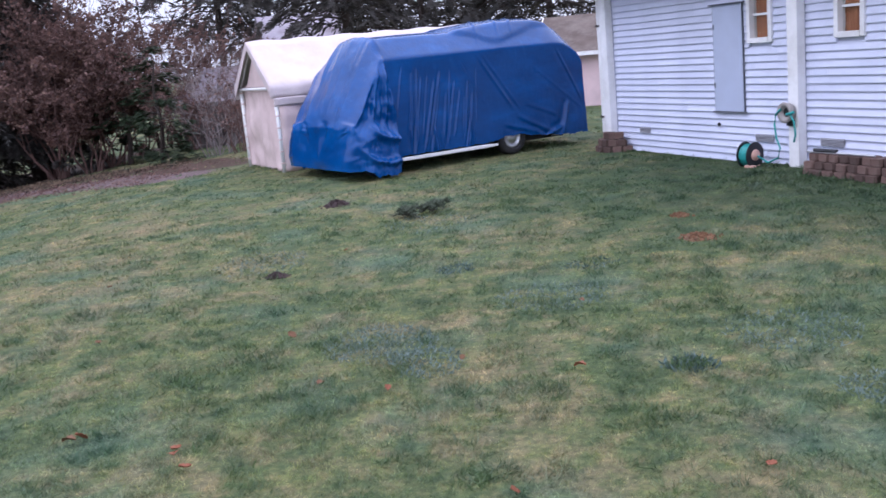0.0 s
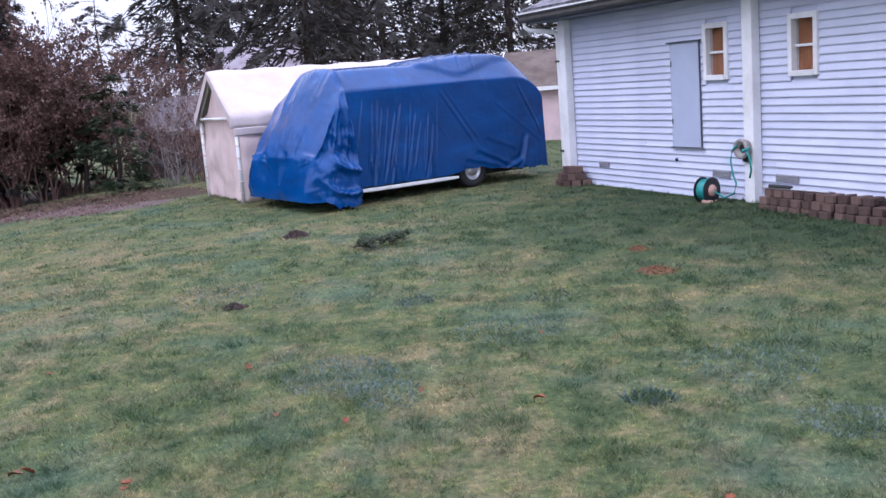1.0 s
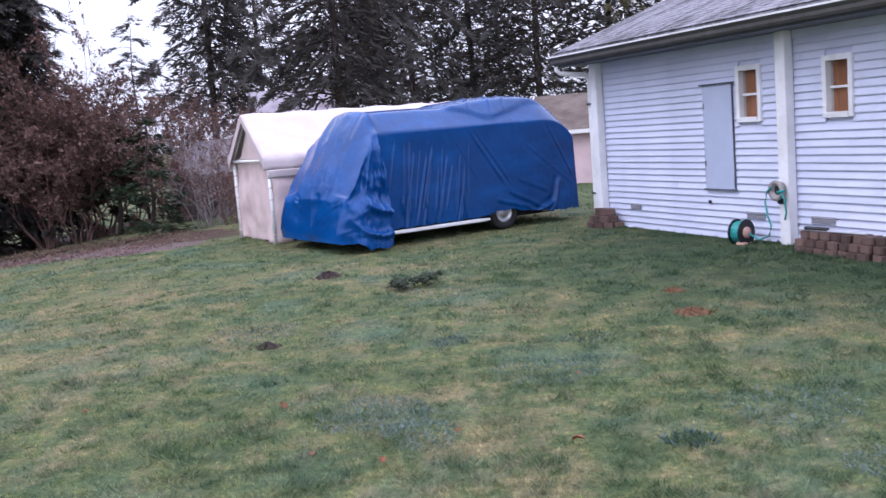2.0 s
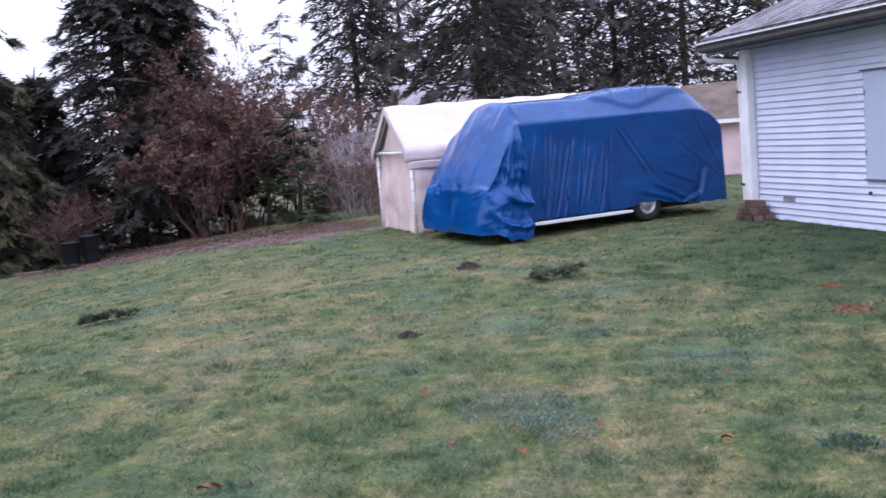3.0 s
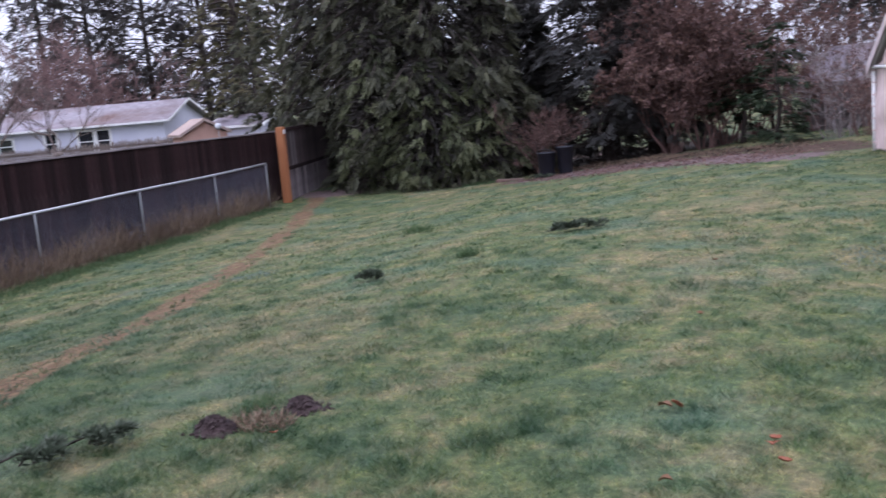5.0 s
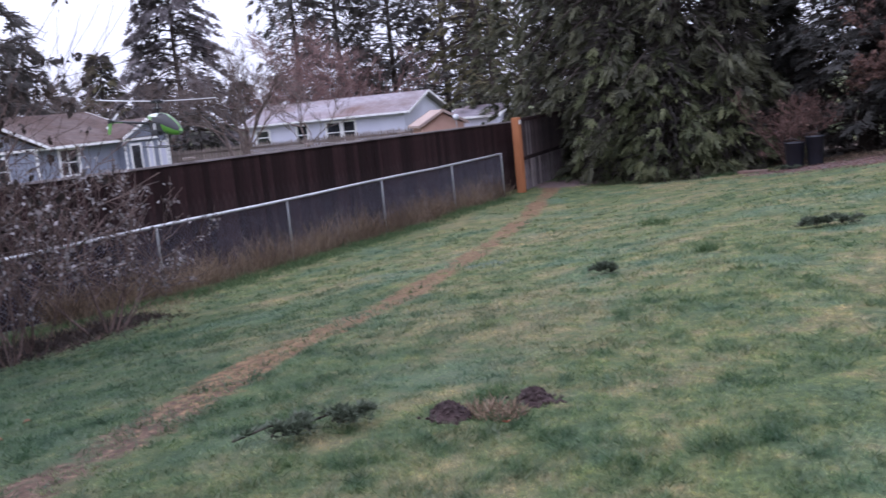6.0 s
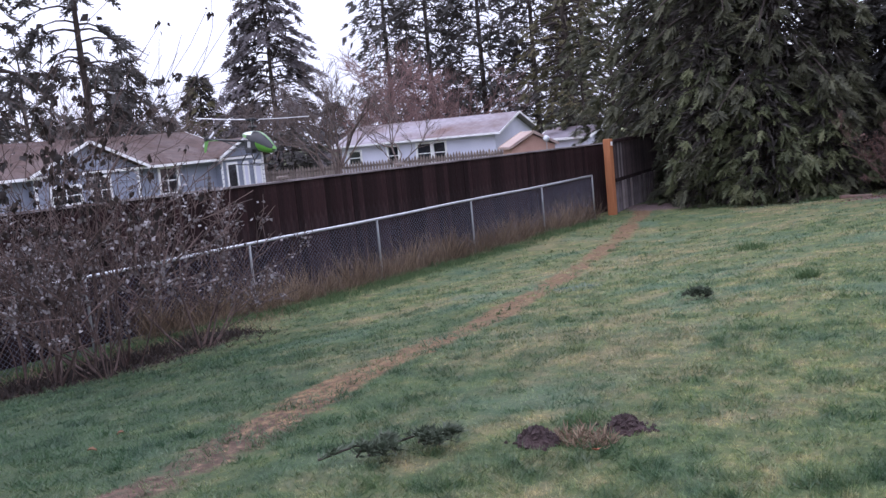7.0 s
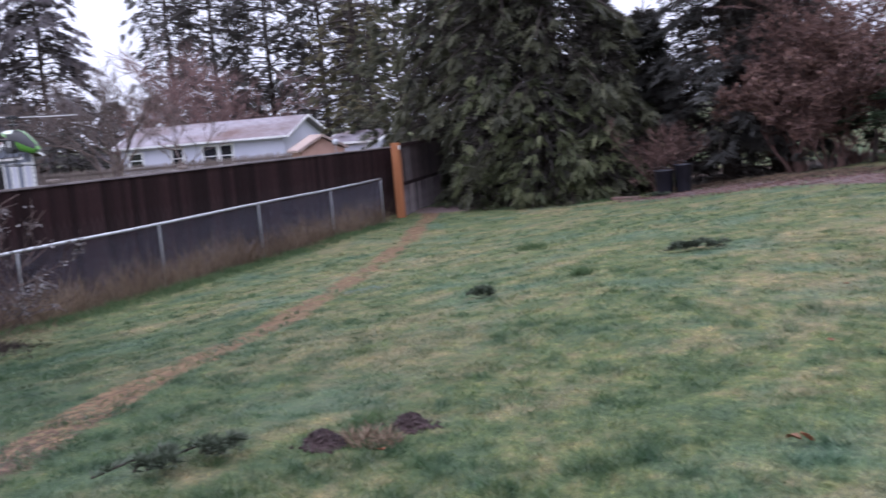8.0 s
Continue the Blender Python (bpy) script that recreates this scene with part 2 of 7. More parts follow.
def shingle_mat():
    """Grey shingle with dark moss streaks running down the slope."""
    m, n, l, p = base_mat("grey_shingle")
    geo = n.new("ShaderNodeNewGeometry")
    turn = n.new("ShaderNodeMapping")
    turn.inputs["Rotation"].default_value = (0, 0, math.radians(69))
    l.new(geo.outputs["Position"], turn.inputs[0])

    def tex(scale, stretch, detail=5):
        mp = n.new("ShaderNodeMapping")
        mp.inputs["Scale"].default_value = stretch
        l.new(turn.outputs[0], mp.inputs[0])
        t = n.new("ShaderNodeTexNoise")
        t.inputs["Scale"].default_value, t.inputs["Detail"].default_value, t.inputs["Roughness"].default_value = scale, detail, 0.68
        l.new(mp.outputs[0], t.inputs["Vector"])
        return t.outputs["Fac"]

    col = ramp(n, l, tex(16, (1, 1, 1)), [(0.35, (0.16, 0.155, 0.175)), (0.65, (0.31, 0.30, 0.335))]).outputs[0]
    st = mix(n, l, 0.45, tex(1.6, (2.4, 0.45, 0.45)), tex(7, (1.3, 0.7, 0.7)))
    f = ramp(n, l, st, [(0.47, (0, 0, 0)), (0.57, (0.85, 0.85, 0.85))]).outputs[0]
    col = mix(n, l, f, col, (0.062, 0.062, 0.066))
    isl = n.new("ShaderNodeNewGeometry").outputs["Random Per Island"]
    g = ramp(n, l, isl, [(0.0, (0.86, 0.86, 0.86)), (1.0, (1.12, 1.12, 1.12))]).outputs[0]
    l.new(mix(n, l, 1.0, col, g, "MULTIPLY"), p.inputs["Base Color"])
    p.inputs["Roughness"].default_value, p.inputs["Specular IOR Level"].default_value = 0.92, 0.2
    bn = n.new("ShaderNodeBump")
    bn.inputs["Strength"].default_value, bn.inputs["Distance"].default_value = 0.5, 0.01
    l.new(tex(90, (1, 1, 1), 3), bn.inputs["Height"])
    l.new(bn.outputs[0], p.inputs["Normal"])
    return m


GRASS, SOIL, TARP, TARP_LIGHTER = grass_mat(), ground_mat(), tarp_mat("blue_tarp"), tarp_mat("lighter_blue_tarp", 1.2, 0.4)
SIDING = surface("blue_siding", (0.575, 0.605, 0.745), (0.64, 0.67, 0.80), 3, 0.55, 0.12, 40, stain=(0.50, 0.53, 0.65), stain_scale=0.8, random=0.04, stretch=(0.4, 1, 3))
PALE_PANEL = surface("pale_blue_panel", (0.44, 0.49, 0.63), (0.48, 0.53, 0.67), 2, 0.5, 0.05, 30, stain=(0.42, 0.46, 0.58))
WHITE = surface("white_paint", (0.79, 0.79, 0.80), (0.87, 0.86, 0.87), 4, 0.5, 0.08, 50, stain=(0.66, 0.65, 0.64), stain_scale=2.5)
# gutter colour includes the shadow below the drip edge
GUTTER = surface("shadow_dark_gutter", (0.050, 0.048, 0.046), (0.095, 0.090, 0.085), 5, 0.6, 0.05, 30, stain=(0.06, 0.052, 0.045), stain_scale=3, spec=0.2)
SOFFIT = surface("soffit_paint", (0.10, 0.108, 0.13), (0.14, 0.15, 0.175), 4, 0.7, 0.1, 30)
DARK_TRIM = surface("shadow_gap_trim", (0.05, 0.055, 0.07), (0.09, 0.095, 0.12), 5, 0.8, 0.1, 30)
SHINGLE = shingle_mat()
MOSSY_ROOF = surface("mossy_brown_roof", (0.045, 0.028, 0.025), (0.105, 0.066, 0.056), 3.4, 0.95, 0.5, 30, stain=(0.15, 0.12, 0.115), stain_scale=0.5, island=0.2)
BROWN_ROOF = surface("brown_felt_roof", (0.075, 0.055, 0.046), (0.13, 0.098, 0.084), 2.2, 0.9, 0.4, 30, stain=(0.19, 0.16, 0.14), stain_scale=0.9)
PALE_ROOF = surface("weathered_pale_roof", (0.16, 0.142, 0.165), (0.26, 0.232, 0.262), 1.6, 0.9, 0.4, 20, stain=(0.135, 0.088, 0.08), stain_scale=0.45, island=0.06)
LONG_ROOF = surface("mossy_pale_roof", (0.20, 0.18, 0.20), (0.33, 0.30, 0.33), 2.2, 0.9, 0.4, 20, stain=(0.125, 0.070, 0.058), stain_scale=0.28, island=0.06)
BRICK = surface("concrete_block", (0.085, 0.050, 0.042), (0.175, 0.112, 0.095), 9, 0.9, 0.6, 60, stain=(0.09, 0.07, 0.055), stain_scale=4, random=0.4)
DARK_FENCE = surface("dark_stained_board", (0.009, 0.0045, 0.005), (0.028, 0.013, 0.013), 5, 0.9, 0.5, 30, stain=(0.055, 0.038, 0.038), stain_scale=1.8, random=0.45, spec=0.15, stretch=(6, 6, 0.5))
GREY_BOARD = surface("weathered_board", (0.15, 0.125, 0.125), (0.28, 0.245, 0.245), 5, 0.85, 0.5, 30, stain=(0.06, 0.045, 0.045), random=0.3, stretch=(6, 6, 0.5))
GATE_BOARD = surface("bleached_gate_board", (0.040, 0.030, 0.034), (0.25, 0.21, 0.23), 3, 0.85, 0.5, 30, stain=(0.07, 0.05, 0.05), random=0.35, stretch=(7, 7, 0.5))
GATE_TOP = surface("brown_gate_board", (0.016, 0.009, 0.010), (0.075, 0.050, 0.050), 5, 0.9, 0.5, 30, random=0.4, stretch=(7, 7, 0.5))
PICKET = surface("far_picket_wood", (0.15, 0.115, 0.10), (0.27, 0.22, 0.20), 3, 0.85, 0.3, 20, random=0.2, stretch=(5, 5, 0.5))
NEW_POST = surface("new_cedar_post", (0.28, 0.098, 0.040), (0.39, 0.155, 0.065), 4, 0.7, 0.3, 30, stretch=(6, 6, 0.4))
GALV = surface("galvanised_steel", (0.42, 0.43, 0.45), (0.58, 0.59, 0.62), 12, 0.42, 0.05, 60, metal=0.6)
WIRE = surface("chain_link_wire", (0.09, 0.095, 0.125), (0.16, 0.165, 0.21), 12, 0.5, 0.0, 60, metal=0.5)
CANVAS = surface("white_canopy_sheet", (0.545, 0.465, 0.47), (0.63, 0.545, 0.55), 1.5, 0.6, 0.35, 7, stain=(0.47, 0.395, 0.39), stain_scale=1.1, bump_dist=0.03)
CANVAS_SIDE = surface("dirty_canopy_wall", (0.61, 0.475, 0.465), (0.70, 0.565, 0.555), 1.5, 0.6, 0.3, 7, stain=(0.52, 0.415, 0.39), stain_scale=1.3, bump_dist=0.03)
RUBBER = surface("tyre_rubber", (0.012, 0.012, 0.013), (0.03, 0.03, 0.03), 14, 0.8, 0.2, 50)
CHROME = surface("hubcap_steel", (0.42, 0.42, 0.43), (0.58, 0.58, 0.59), 8, 0.32, 0.05, 50, metal=0.8)
VAN_WHITE = surface("cream_van_paint", (0.62, 0.60, 0.56), (0.70, 0.68, 0.64), 3, 0.35, 0.03, 30)
UNDER = surface("underbody_black", (0.010, 0.010, 0.011), (0.022, 0.021, 0.02), 6, 0.8, 0.2, 30)
SHRUB_BARK = surface("brown_shrub_bark", (0.045, 0.029, 0.026), (0.135, 0.092, 0.080), 7, 0.85, 0.4, 40, island=0.35)
BARK = surface("conifer_bark", (0.022, 0.016, 0.014), (0.065, 0.048, 0.040), 5, 0.9, 0.8, 24, stretch=(3, 3, 0.6))
GREY_BARK = surface("grey_twig_bark", (0.085, 0.062, 0.056), (0.165, 0.125, 0.112), 7, 0.85, 0.4, 40, island=0.3)
RED_TWIG = surface("russet_twig_bark", (0.080, 0.046, 0.040), (0.160, 0.093, 0.079), 4, 0.9, 0.2, 40, island=0.3)
# paler copy of the russet twig, with distance haze put into its colour
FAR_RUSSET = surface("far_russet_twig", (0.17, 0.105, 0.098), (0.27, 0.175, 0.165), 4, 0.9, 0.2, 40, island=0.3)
PALE_TWIG = surface("lichen_grey_twig", (0.15, 0.125, 0.12), (0.27, 0.235, 0.23), 4, 0.9, 0.2, 40, island=0.3)
CEDAR = leaf_mat("cedar_spray", [(0.25, (0.028, 0.029, 0.022)), (0.45, (0.064, 0.065, 0.044)), (0.60, (0.116, 0.117, 0.072)), (0.8, (0.172, 0.166, 0.100))], 0.30, patch=2.0, sprays=True)
CEDAR_TIP = leaf_mat("cedar_spray_tip", [(0.25, (0.034, 0.040, 0.024)), (0.45, (0.080, 0.090, 0.048)), (0.60, (0.140, 0.150, 0.078)), (0.8, (0.200, 0.205, 0.110))], 0.30, patch=2.5, sprays=True)
SPRUCE = leaf_mat("blue_spruce_needle", [(0.25, (0.040, 0.040, 0.039)), (0.55, (0.082, 0.080, 0.075)), (0.85, (0.145, 0.138, 0.122))], 0.30, patch=1.6, sprays=True)
FIR = leaf_mat("dark_fir_needle", [(0.25, (0.046, 0.043, 0.042)), (0.55, (0.086, 0.080, 0.075)), (0.85, (0.142, 0.128, 0.112))], 0.32, sprays=True)
# distant firs paler and greyer than near ones: haze put into the needle colour
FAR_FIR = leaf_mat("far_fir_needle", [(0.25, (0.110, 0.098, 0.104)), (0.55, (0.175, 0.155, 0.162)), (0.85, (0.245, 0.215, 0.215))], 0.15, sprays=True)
INNER = leaf_mat("inner_shade_needle", [(0.25, (0.034, 0.030, 0.028)), (0.6, (0.064, 0.056, 0.050)), (0.9, (0.100, 0.085, 0.072))], 0.2)
SPRIG = leaf_mat("fallen_sprig_needle", [(0.25, (0.040, 0.055, 0.035)), (0.55, (0.075, 0.095, 0.062)), (0.85, (0.115, 0.130, 0.095))], 0.2)
YOUNG_FIR = leaf_mat("young_fir_needle", [(0.25, (0.018, 0.032, 0.016)), (0.55, (0.038, 0.060, 0.030)), (0.85, (0.065, 0.090, 0.050))], 0.2, sprays=True)
RUST_LEAF = leaf_mat("rusty_dead_leaf", [(0.25, (0.075, 0.045, 0.042)), (0.5, (0.150, 0.087, 0.075)), (0.7, (0.220, 0.130, 0.102)), (0.9, (0.155, 0.148, 0.094))], 0.25)
OCHRE_LEAF = leaf_mat("ochre_leaf", [(0.3, (0.075, 0.070, 0.040)), (0.6, (0.130, 0.115, 0.060)), (0.9, (0.19, 0.14, 0.07))], 0.25, sprays=True)
BUD_LEAF = leaf_mat("withered_grey_leaf", [(0.25, (0.06, 0.045, 0.042)), (0.5, (0.16, 0.14, 0.138)), (0.72, (0.34, 0.32, 0.325)), (0.92, (0.52, 0.50, 0.51))], 0.2)
DARK_LEAF = leaf_mat("withered_dark_leaf", [(0.25, (0.014, 0.011, 0.010)), (0.6, (0.035, 0.026, 0.022)), (0.9, (0.075, 0.05, 0.04))], 0.2)
DRY_GRASS = leaf_mat("dry_tall_grass", [(0.25, (0.065, 0.046, 0.034)), (0.5, (0.165, 0.115, 0.078)), (0.8, (0.36, 0.27, 0.19))], 0.25)
EDGE_GRASS = leaf_mat("rank_green_grass", [(0.25, (0.045, 0.085, 0.035)), (0.6, (0.08, 0.13, 0.055)), (0.9, (0.15, 0.18, 0.08))], 0.25)
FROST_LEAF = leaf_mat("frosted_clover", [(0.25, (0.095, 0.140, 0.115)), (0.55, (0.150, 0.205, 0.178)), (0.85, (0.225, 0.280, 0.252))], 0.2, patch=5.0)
BLUE_TUFT = leaf_mat("blue_green_weed", [(0.25, (0.050, 0.080, 0.072)), (0.55, (0.095, 0.145, 0.125)), (0.85, (0.17, 0.22, 0.20))], 0.2, patch=5.0)
MOUND_SOIL = surface("mole_soil", (0.022, 0.013, 0.013), (0.066, 0.041, 0.040), 16, 0.95, 1.0, 45, bump_dist=0.03)
RED_SOIL = surface("rusty_clippings", (0.075, 0.036, 0.018), (0.20, 0.100, 0.050), 14, 0.95, 1.0, 40, bump_dist=0.02)
LEAF_RED = leaf_mat("fallen_red_leaf", [(0.2, (0.20, 0.060, 0.035)), (0.6, (0.28, 0.10, 0.055)), (0.9, (0.26, 0.14, 0.07))], 0.2)
LEAF_BROWN = leaf_mat("fallen_brown_leaf", [(0.2, (0.09, 0.045, 0.025)), (0.6, (0.19, 0.095, 0.05)), (0.9, (0.28, 0.16, 0.08))], 0.2)
GREY_WALL = surface("grey_blue_lap", (0.21, 0.225, 0.29), (0.26, 0.28, 0.35), 2, 0.7, 0.15, 20, random=0.06)
LILAC_WALL = surface("pale_lilac_wall", (0.56, 0.56, 0.68), (0.63, 0.63, 0.74), 1, 0.65, 0.1, 20)
PINK_WALL = surface("pinkish_stucco", (0.70, 0.52, 0.53), (0.78, 0.60, 0.61), 1.4, 0.75, 0.2, 18, stain=(0.60, 0.46, 0.47))
TAN_SHED = surface("tan_shed_board", (0.44, 0.265, 0.215), (0.52, 0.325, 0.265), 2, 0.7, 0.15, 18)
DARK_PANE = surface("dark_window_pane", (0.012, 0.013, 0.016), (0.03, 0.032, 0.038), 3, 0.08, 0.0, 10, spec=0.8)
BLIND = surface("amber_blind", (0.40, 0.155, 0.08), (0.50, 0.21, 0.11), 3, 0.8, 0.1, 40)
GLASS = glass_mat("window_glass")
TEAL = surface("teal_hose", (0.02, 0.23, 0.22), (0.035, 0.32, 0.30), 8, 0.4, 0.1, 40)
BLACK_PLASTIC = surface("black_plastic", (0.012, 0.012, 0.014), (0.026, 0.026, 0.03), 8, 0.45, 0.08, 40)
TAN_PLASTIC = surface("tan_plastic", (0.26, 0.24, 0.23), (0.36, 0.33, 0.31), 8, 0.5, 0.08, 40)
PEACH_PLASTIC = surface("peach_plastic", (0.52, 0.30, 0.24), (0.60, 0.38, 0.31), 6, 0.5, 0.05, 40)
BIN_BLUE = surface("dark_blue_bin", (0.008, 0.008, 0.012), (0.015, 0.016, 0.024), 5, 0.5, 0.1, 30)
FROST_ROOF = surface("frosted_pale_roof", (0.36, 0.325, 0.375), (0.50, 0.455, 0.51), 1.8, 0.9, 0.4, 20, stain=(0.25, 0.20, 0.22), stain_scale=0.8)
TAN_ROOF = surface("tan_felt_roof", (0.34, 0.25, 0.22), (0.44, 0.34, 0.30), 1.6, 0.85, 0.3, 20, stain=(0.28, 0.22, 0.21))
HELI_GREEN = surface("lime_shell", (0.08, 0.24, 0.035), (0.12, 0.31, 0.05), 5, 0.3, 0.0, 30, spec=0.6)
HELI_PALE = surface("pale_shell", (0.62, 0.68, 0.58), (0.70, 0.75, 0.66), 5, 0.25, 0.0, 30, spec=0.6)
BLADE = surface("white_rotor_blade", (0.68, 0.68, 0.70), (0.78, 0.78, 0.8), 6, 0.3, 0.0, 30)
TAN_GREEN = surface("vent_grille", (0.27, 0.27, 0.30), (0.34, 0.34, 0.37), 8, 0.5, 0.1, 30)

# ---------------------------------------------------------------- building blocks
rng = np.random.default_rng(7)


class Shape:
    """Collects corners and faces of one mesh."""

    def __init__(self):
        self.v, self.f = [], []

    def add(self, verts, faces):
        o = len(self.v)
        self.v += [tuple(p) for p in verts]
        self.f += [tuple(i + o for i in q) for q in faces]
        return self

    def box(self, a, b, m=None, bevel=0.0):
        (x0, y0, z0), (x1, y1, z1) = a, b
        if bevel:
            t = bevel
            ring = [(x0 + t, y0), (x1 - t, y0), (x1, y0 + t), (x1, y1 - t), (x1 - t, y1), (x0 + t, y1), (x0, y1 - t), (x0, y0 + t)]
            mid = lambda p, k: (p[0] + ((x0 + x1) / 2 - p[0]) * k, p[1] + ((y0 + y1) / 2 - p[1]) * k)
            kx = min(0.5, t / max(1e-6, min(x1 - x0, y1 - y0)) * 2)
            rows = [[(*mid(p, kx * 0.6), z0) for p in ring], [(*p, z0 + t) for p in ring], [(*p, z1 - t) for p in ring], [(*mid(p, kx * 0.6), z1) for p in ring]]
            v = [Vector(p) for r in rows for p in r]
            f = [tuple(reversed(range(8))), tuple(range(24, 32))]
            for r in range(3):
                for k in range(8):
                    f.append((r * 8 + k, r * 8 + (k + 1) % 8, r * 8 + 8 + (k + 1) % 8, r * 8 + 8 + k))
        else:
            v = [Vector(p) for p in ((x0, y0, z0), (x1, y0, z0), (x1, y1, z0), (x0, y1, z0), (x0, y0, z1), (x1, y0, z1), (x1, y1, z1), (x0, y1, z1))]
            f = [(3, 2, 1, 0), (4, 5, 6, 7), (0, 1, 5, 4), (1, 2, 6, 5), (2, 3, 7, 6), (3, 0, 4, 7)]
        if m is not None:
            v = [m @ p for p in v]
        return self.add(v, f)

    def tube(self, pts, radii, sides=8, caps=True):
        pts = [Vector(p) for p in pts]
        if not hasattr(radii, "__len__"):
            radii = [radii] * len(pts)
        v, f = [], []
        for k, p in enumerate(pts):
            way = pts[min(k + 1, len(pts) - 1)] - pts[max(k - 1, 0)]
            way = way.normalized() if way.length > 1e-9 else Vector((0, 0, 1))
            side = way.cross(Vector((0, 0, 1)) if abs(way.z) < 0.9 else Vector((1, 0, 0))).normalized()
            up = side.cross(way)
            for j in range(sides):
                a = 2 * math.pi * j / sides
                v.append(p + (side * math.cos(a) + up * math.sin(a)) * radii[k])
        for k in range(len(pts) - 1):
            for j in range(sides):
                f.append((k * sides + j, k * sides + (j + 1) % sides, (k + 1) * sides + (j + 1) % sides, (k + 1) * sides + j))
        if caps:
            f += [tuple(reversed(range(sides))), tuple(range((len(pts) - 1) * sides, len(pts) * sides))]
        return self.add(v, f)

    def lathe(self, profile, m, sides=24):
        """A profile of (radius, height) turned round the z axis of m."""
        v, f, c = [], [], len(profile)
        for j in range(sides):
            a = 2 * math.pi * j / sides
            v += [m @ Vector((r * math.cos(a), r * math.sin(a), h)) for r, h in profile]
        for j in range(sides):
            for k in range(c - 1):
                f.append((j * c + k, ((j + 1) % sides) * c + k, ((j + 1) % sides) * c + k + 1, j * c + k + 1))
        return self.add(v, f)

    def slab(self, outline, thick):
        """A flat outline of 3D corners, thickened along `thick`."""
        n, t = len(outline), Vector(thick)
        a = [Vector(p) for p in outline]
        f = [tuple(reversed(range(n))), tuple(range(n, 2 * n))] + [(k, (k + 1) % n, n + (k + 1) % n, n + k) for k in range(n)]
        return self.add(a + [p + t for p in a], f)

    def mesh(self, name):
        me = bpy.data.meshes.new(name)
        me.from_pydata(self.v, [], self.f)
        me.update()
        return me


def part(name, shape, material, parent=None, label="", smooth=False, m=None):
    me = shape if isinstance(shape, bpy.types.Mesh) else shape.mesh(name)
    if not me.materials:
        me.materials.append(material)
    if smooth:
        me.polygons.foreach_set("use_smooth", [True] * len(me.polygons))
    ob = new(name, me)
    if parent is not None:
        ob.parent = parent
    if m is not None:
        ob.matrix_basis = m
    if label:
        tagged(ob, label)
    return ob


def thing(name, label, category, group="", kind="", m=None):
    ob = tagged(new(name), label, category, group, kind)
    ob.empty_display_size = 0.2
    if m is not None:
        ob.matrix_basis = m
    return ob


def big_mesh(name, verts, tris, material, tone=None):
    """A large mesh straight from arrays: verts (n, 3), tris (k, 3), and a shade of its own for each corner."""
    me = bpy.data.meshes.new(name)
    me.vertices.add(len(verts))
    me.vertices.foreach_set("co", np.asarray(verts, np.float32).ravel())
    k = len(tris)
    me.loops.add(3 * k)
    me.loops.foreach_set("vertex_index", np.asarray(tris, np.int32).ravel())
    me.polygons.add(k)
    me.polygons.foreach_set("loop_start", np.arange(0, 3 * k, 3, dtype=np.int32))
    me.update(calc_edges=True)
    if tone is not None:
        me.attributes.new("tone", "FLOAT", "POINT").data.foreach_set("value", np.asarray(tone, np.float32))
    me.materials.append(material)
    return me


def kites(centres, along, across, bend=0.0):
    """Small pointed leaves: base, two sides and a tip, two triangles each."""
    n = len(centres)
    nrm = np.cross(along, across)
    nrm /= np.linalg.norm(nrm, axis=1, keepdims=True) + 1e-9
    ln = np.linalg.norm(along, axis=1, keepdims=True)
    mid = centres + along * 0.45 + nrm * ln * bend
    v = np.stack([centres, mid - across, centres + along, mid + across], 1).reshape(-1, 3)
    o = np.arange(n)[:, None] * 4
    t = np.concatenate([o + [0, 1, 3], o + [1, 2, 3]], 1).reshape(-1, 3)
    return v, t


def spikes(base, along, across):
    """Single-triangle blades."""
    n = len(base)
    v = np.stack([base - across, base + across, base + along], 1).reshape(-1, 3)
    return v, np.arange(3 * n).reshape(-1, 3)


def bearing(yaw, dist, z=0.0):
    return Vector((-dist * math.sin(radians(yaw)), dist * math.cos(radians(yaw)), z))


def fall(x):
    s = np.clip((-np.asarray(x, float) - 3.3) / 11.5, 0, 1)
    return -0.82 * s * s * (3 - 2 * s)


def swell(x, y):
    """Slight unevenness of the lawn."""
    x, y = np.asarray(x, float), np.asarray(y, float)
    return 0.022 * np.sin(1.1 * x + 0.7 * np.sin(0.8 * y)) * np.sin(0.9 * y + 0.5) + 0.012 * np.sin(2.7 * x + 1.3 * y) * np.sin(2.1 * y - 0.9 * x)


def ground_z(x, y):
    near = np.clip(np.hypot(np.asarray(x, float) - 3, np.asarray(y, float) - 16) / 6, 0, 1)
    return fall(x) + swell(x, y) * near


def gz(x, y):
    return float(ground_z(x, y))


def near_line(x, y, pts):
    """The distance from each place to a polyline."""
    best = np.full(np.shape(x), 1e9)
    for (ax, ay), (bx, by) in zip(pts, pts[1:]):
        dx, dy = bx - ax, by - ay
        t = np.clip(((x - ax) * dx + (y - ay) * dy) / (dx * dx + dy * dy), 0, 1)
        best = np.minimum(best, np.hypot(x - ax - t * dx, y - ay - t * dy))
    return best


TRAIL = [(-17.6, 19.9), (-16.6, 18.6), (-13.4, 14.2), (-10.5, 10.2), (-8.9, 8.0), (-7.55, 5.95), (-6.35, 3.6), (-5.15, 1.9), (-4.0, -0.6), (-3.2, -4.0)]
GRIT = [(-11.4, 20.6), (-9.4, 20.6), (-7.6, 19.7), (-6.0, 18.7), (-4.9, 18.0)]
LITTER = [(-14.5, 24.6), (-12.0, 23.6), (-9.9, 22.6), (-7.6, 21.8), (-5.6, 20.4), (-4.4, 19.4)]


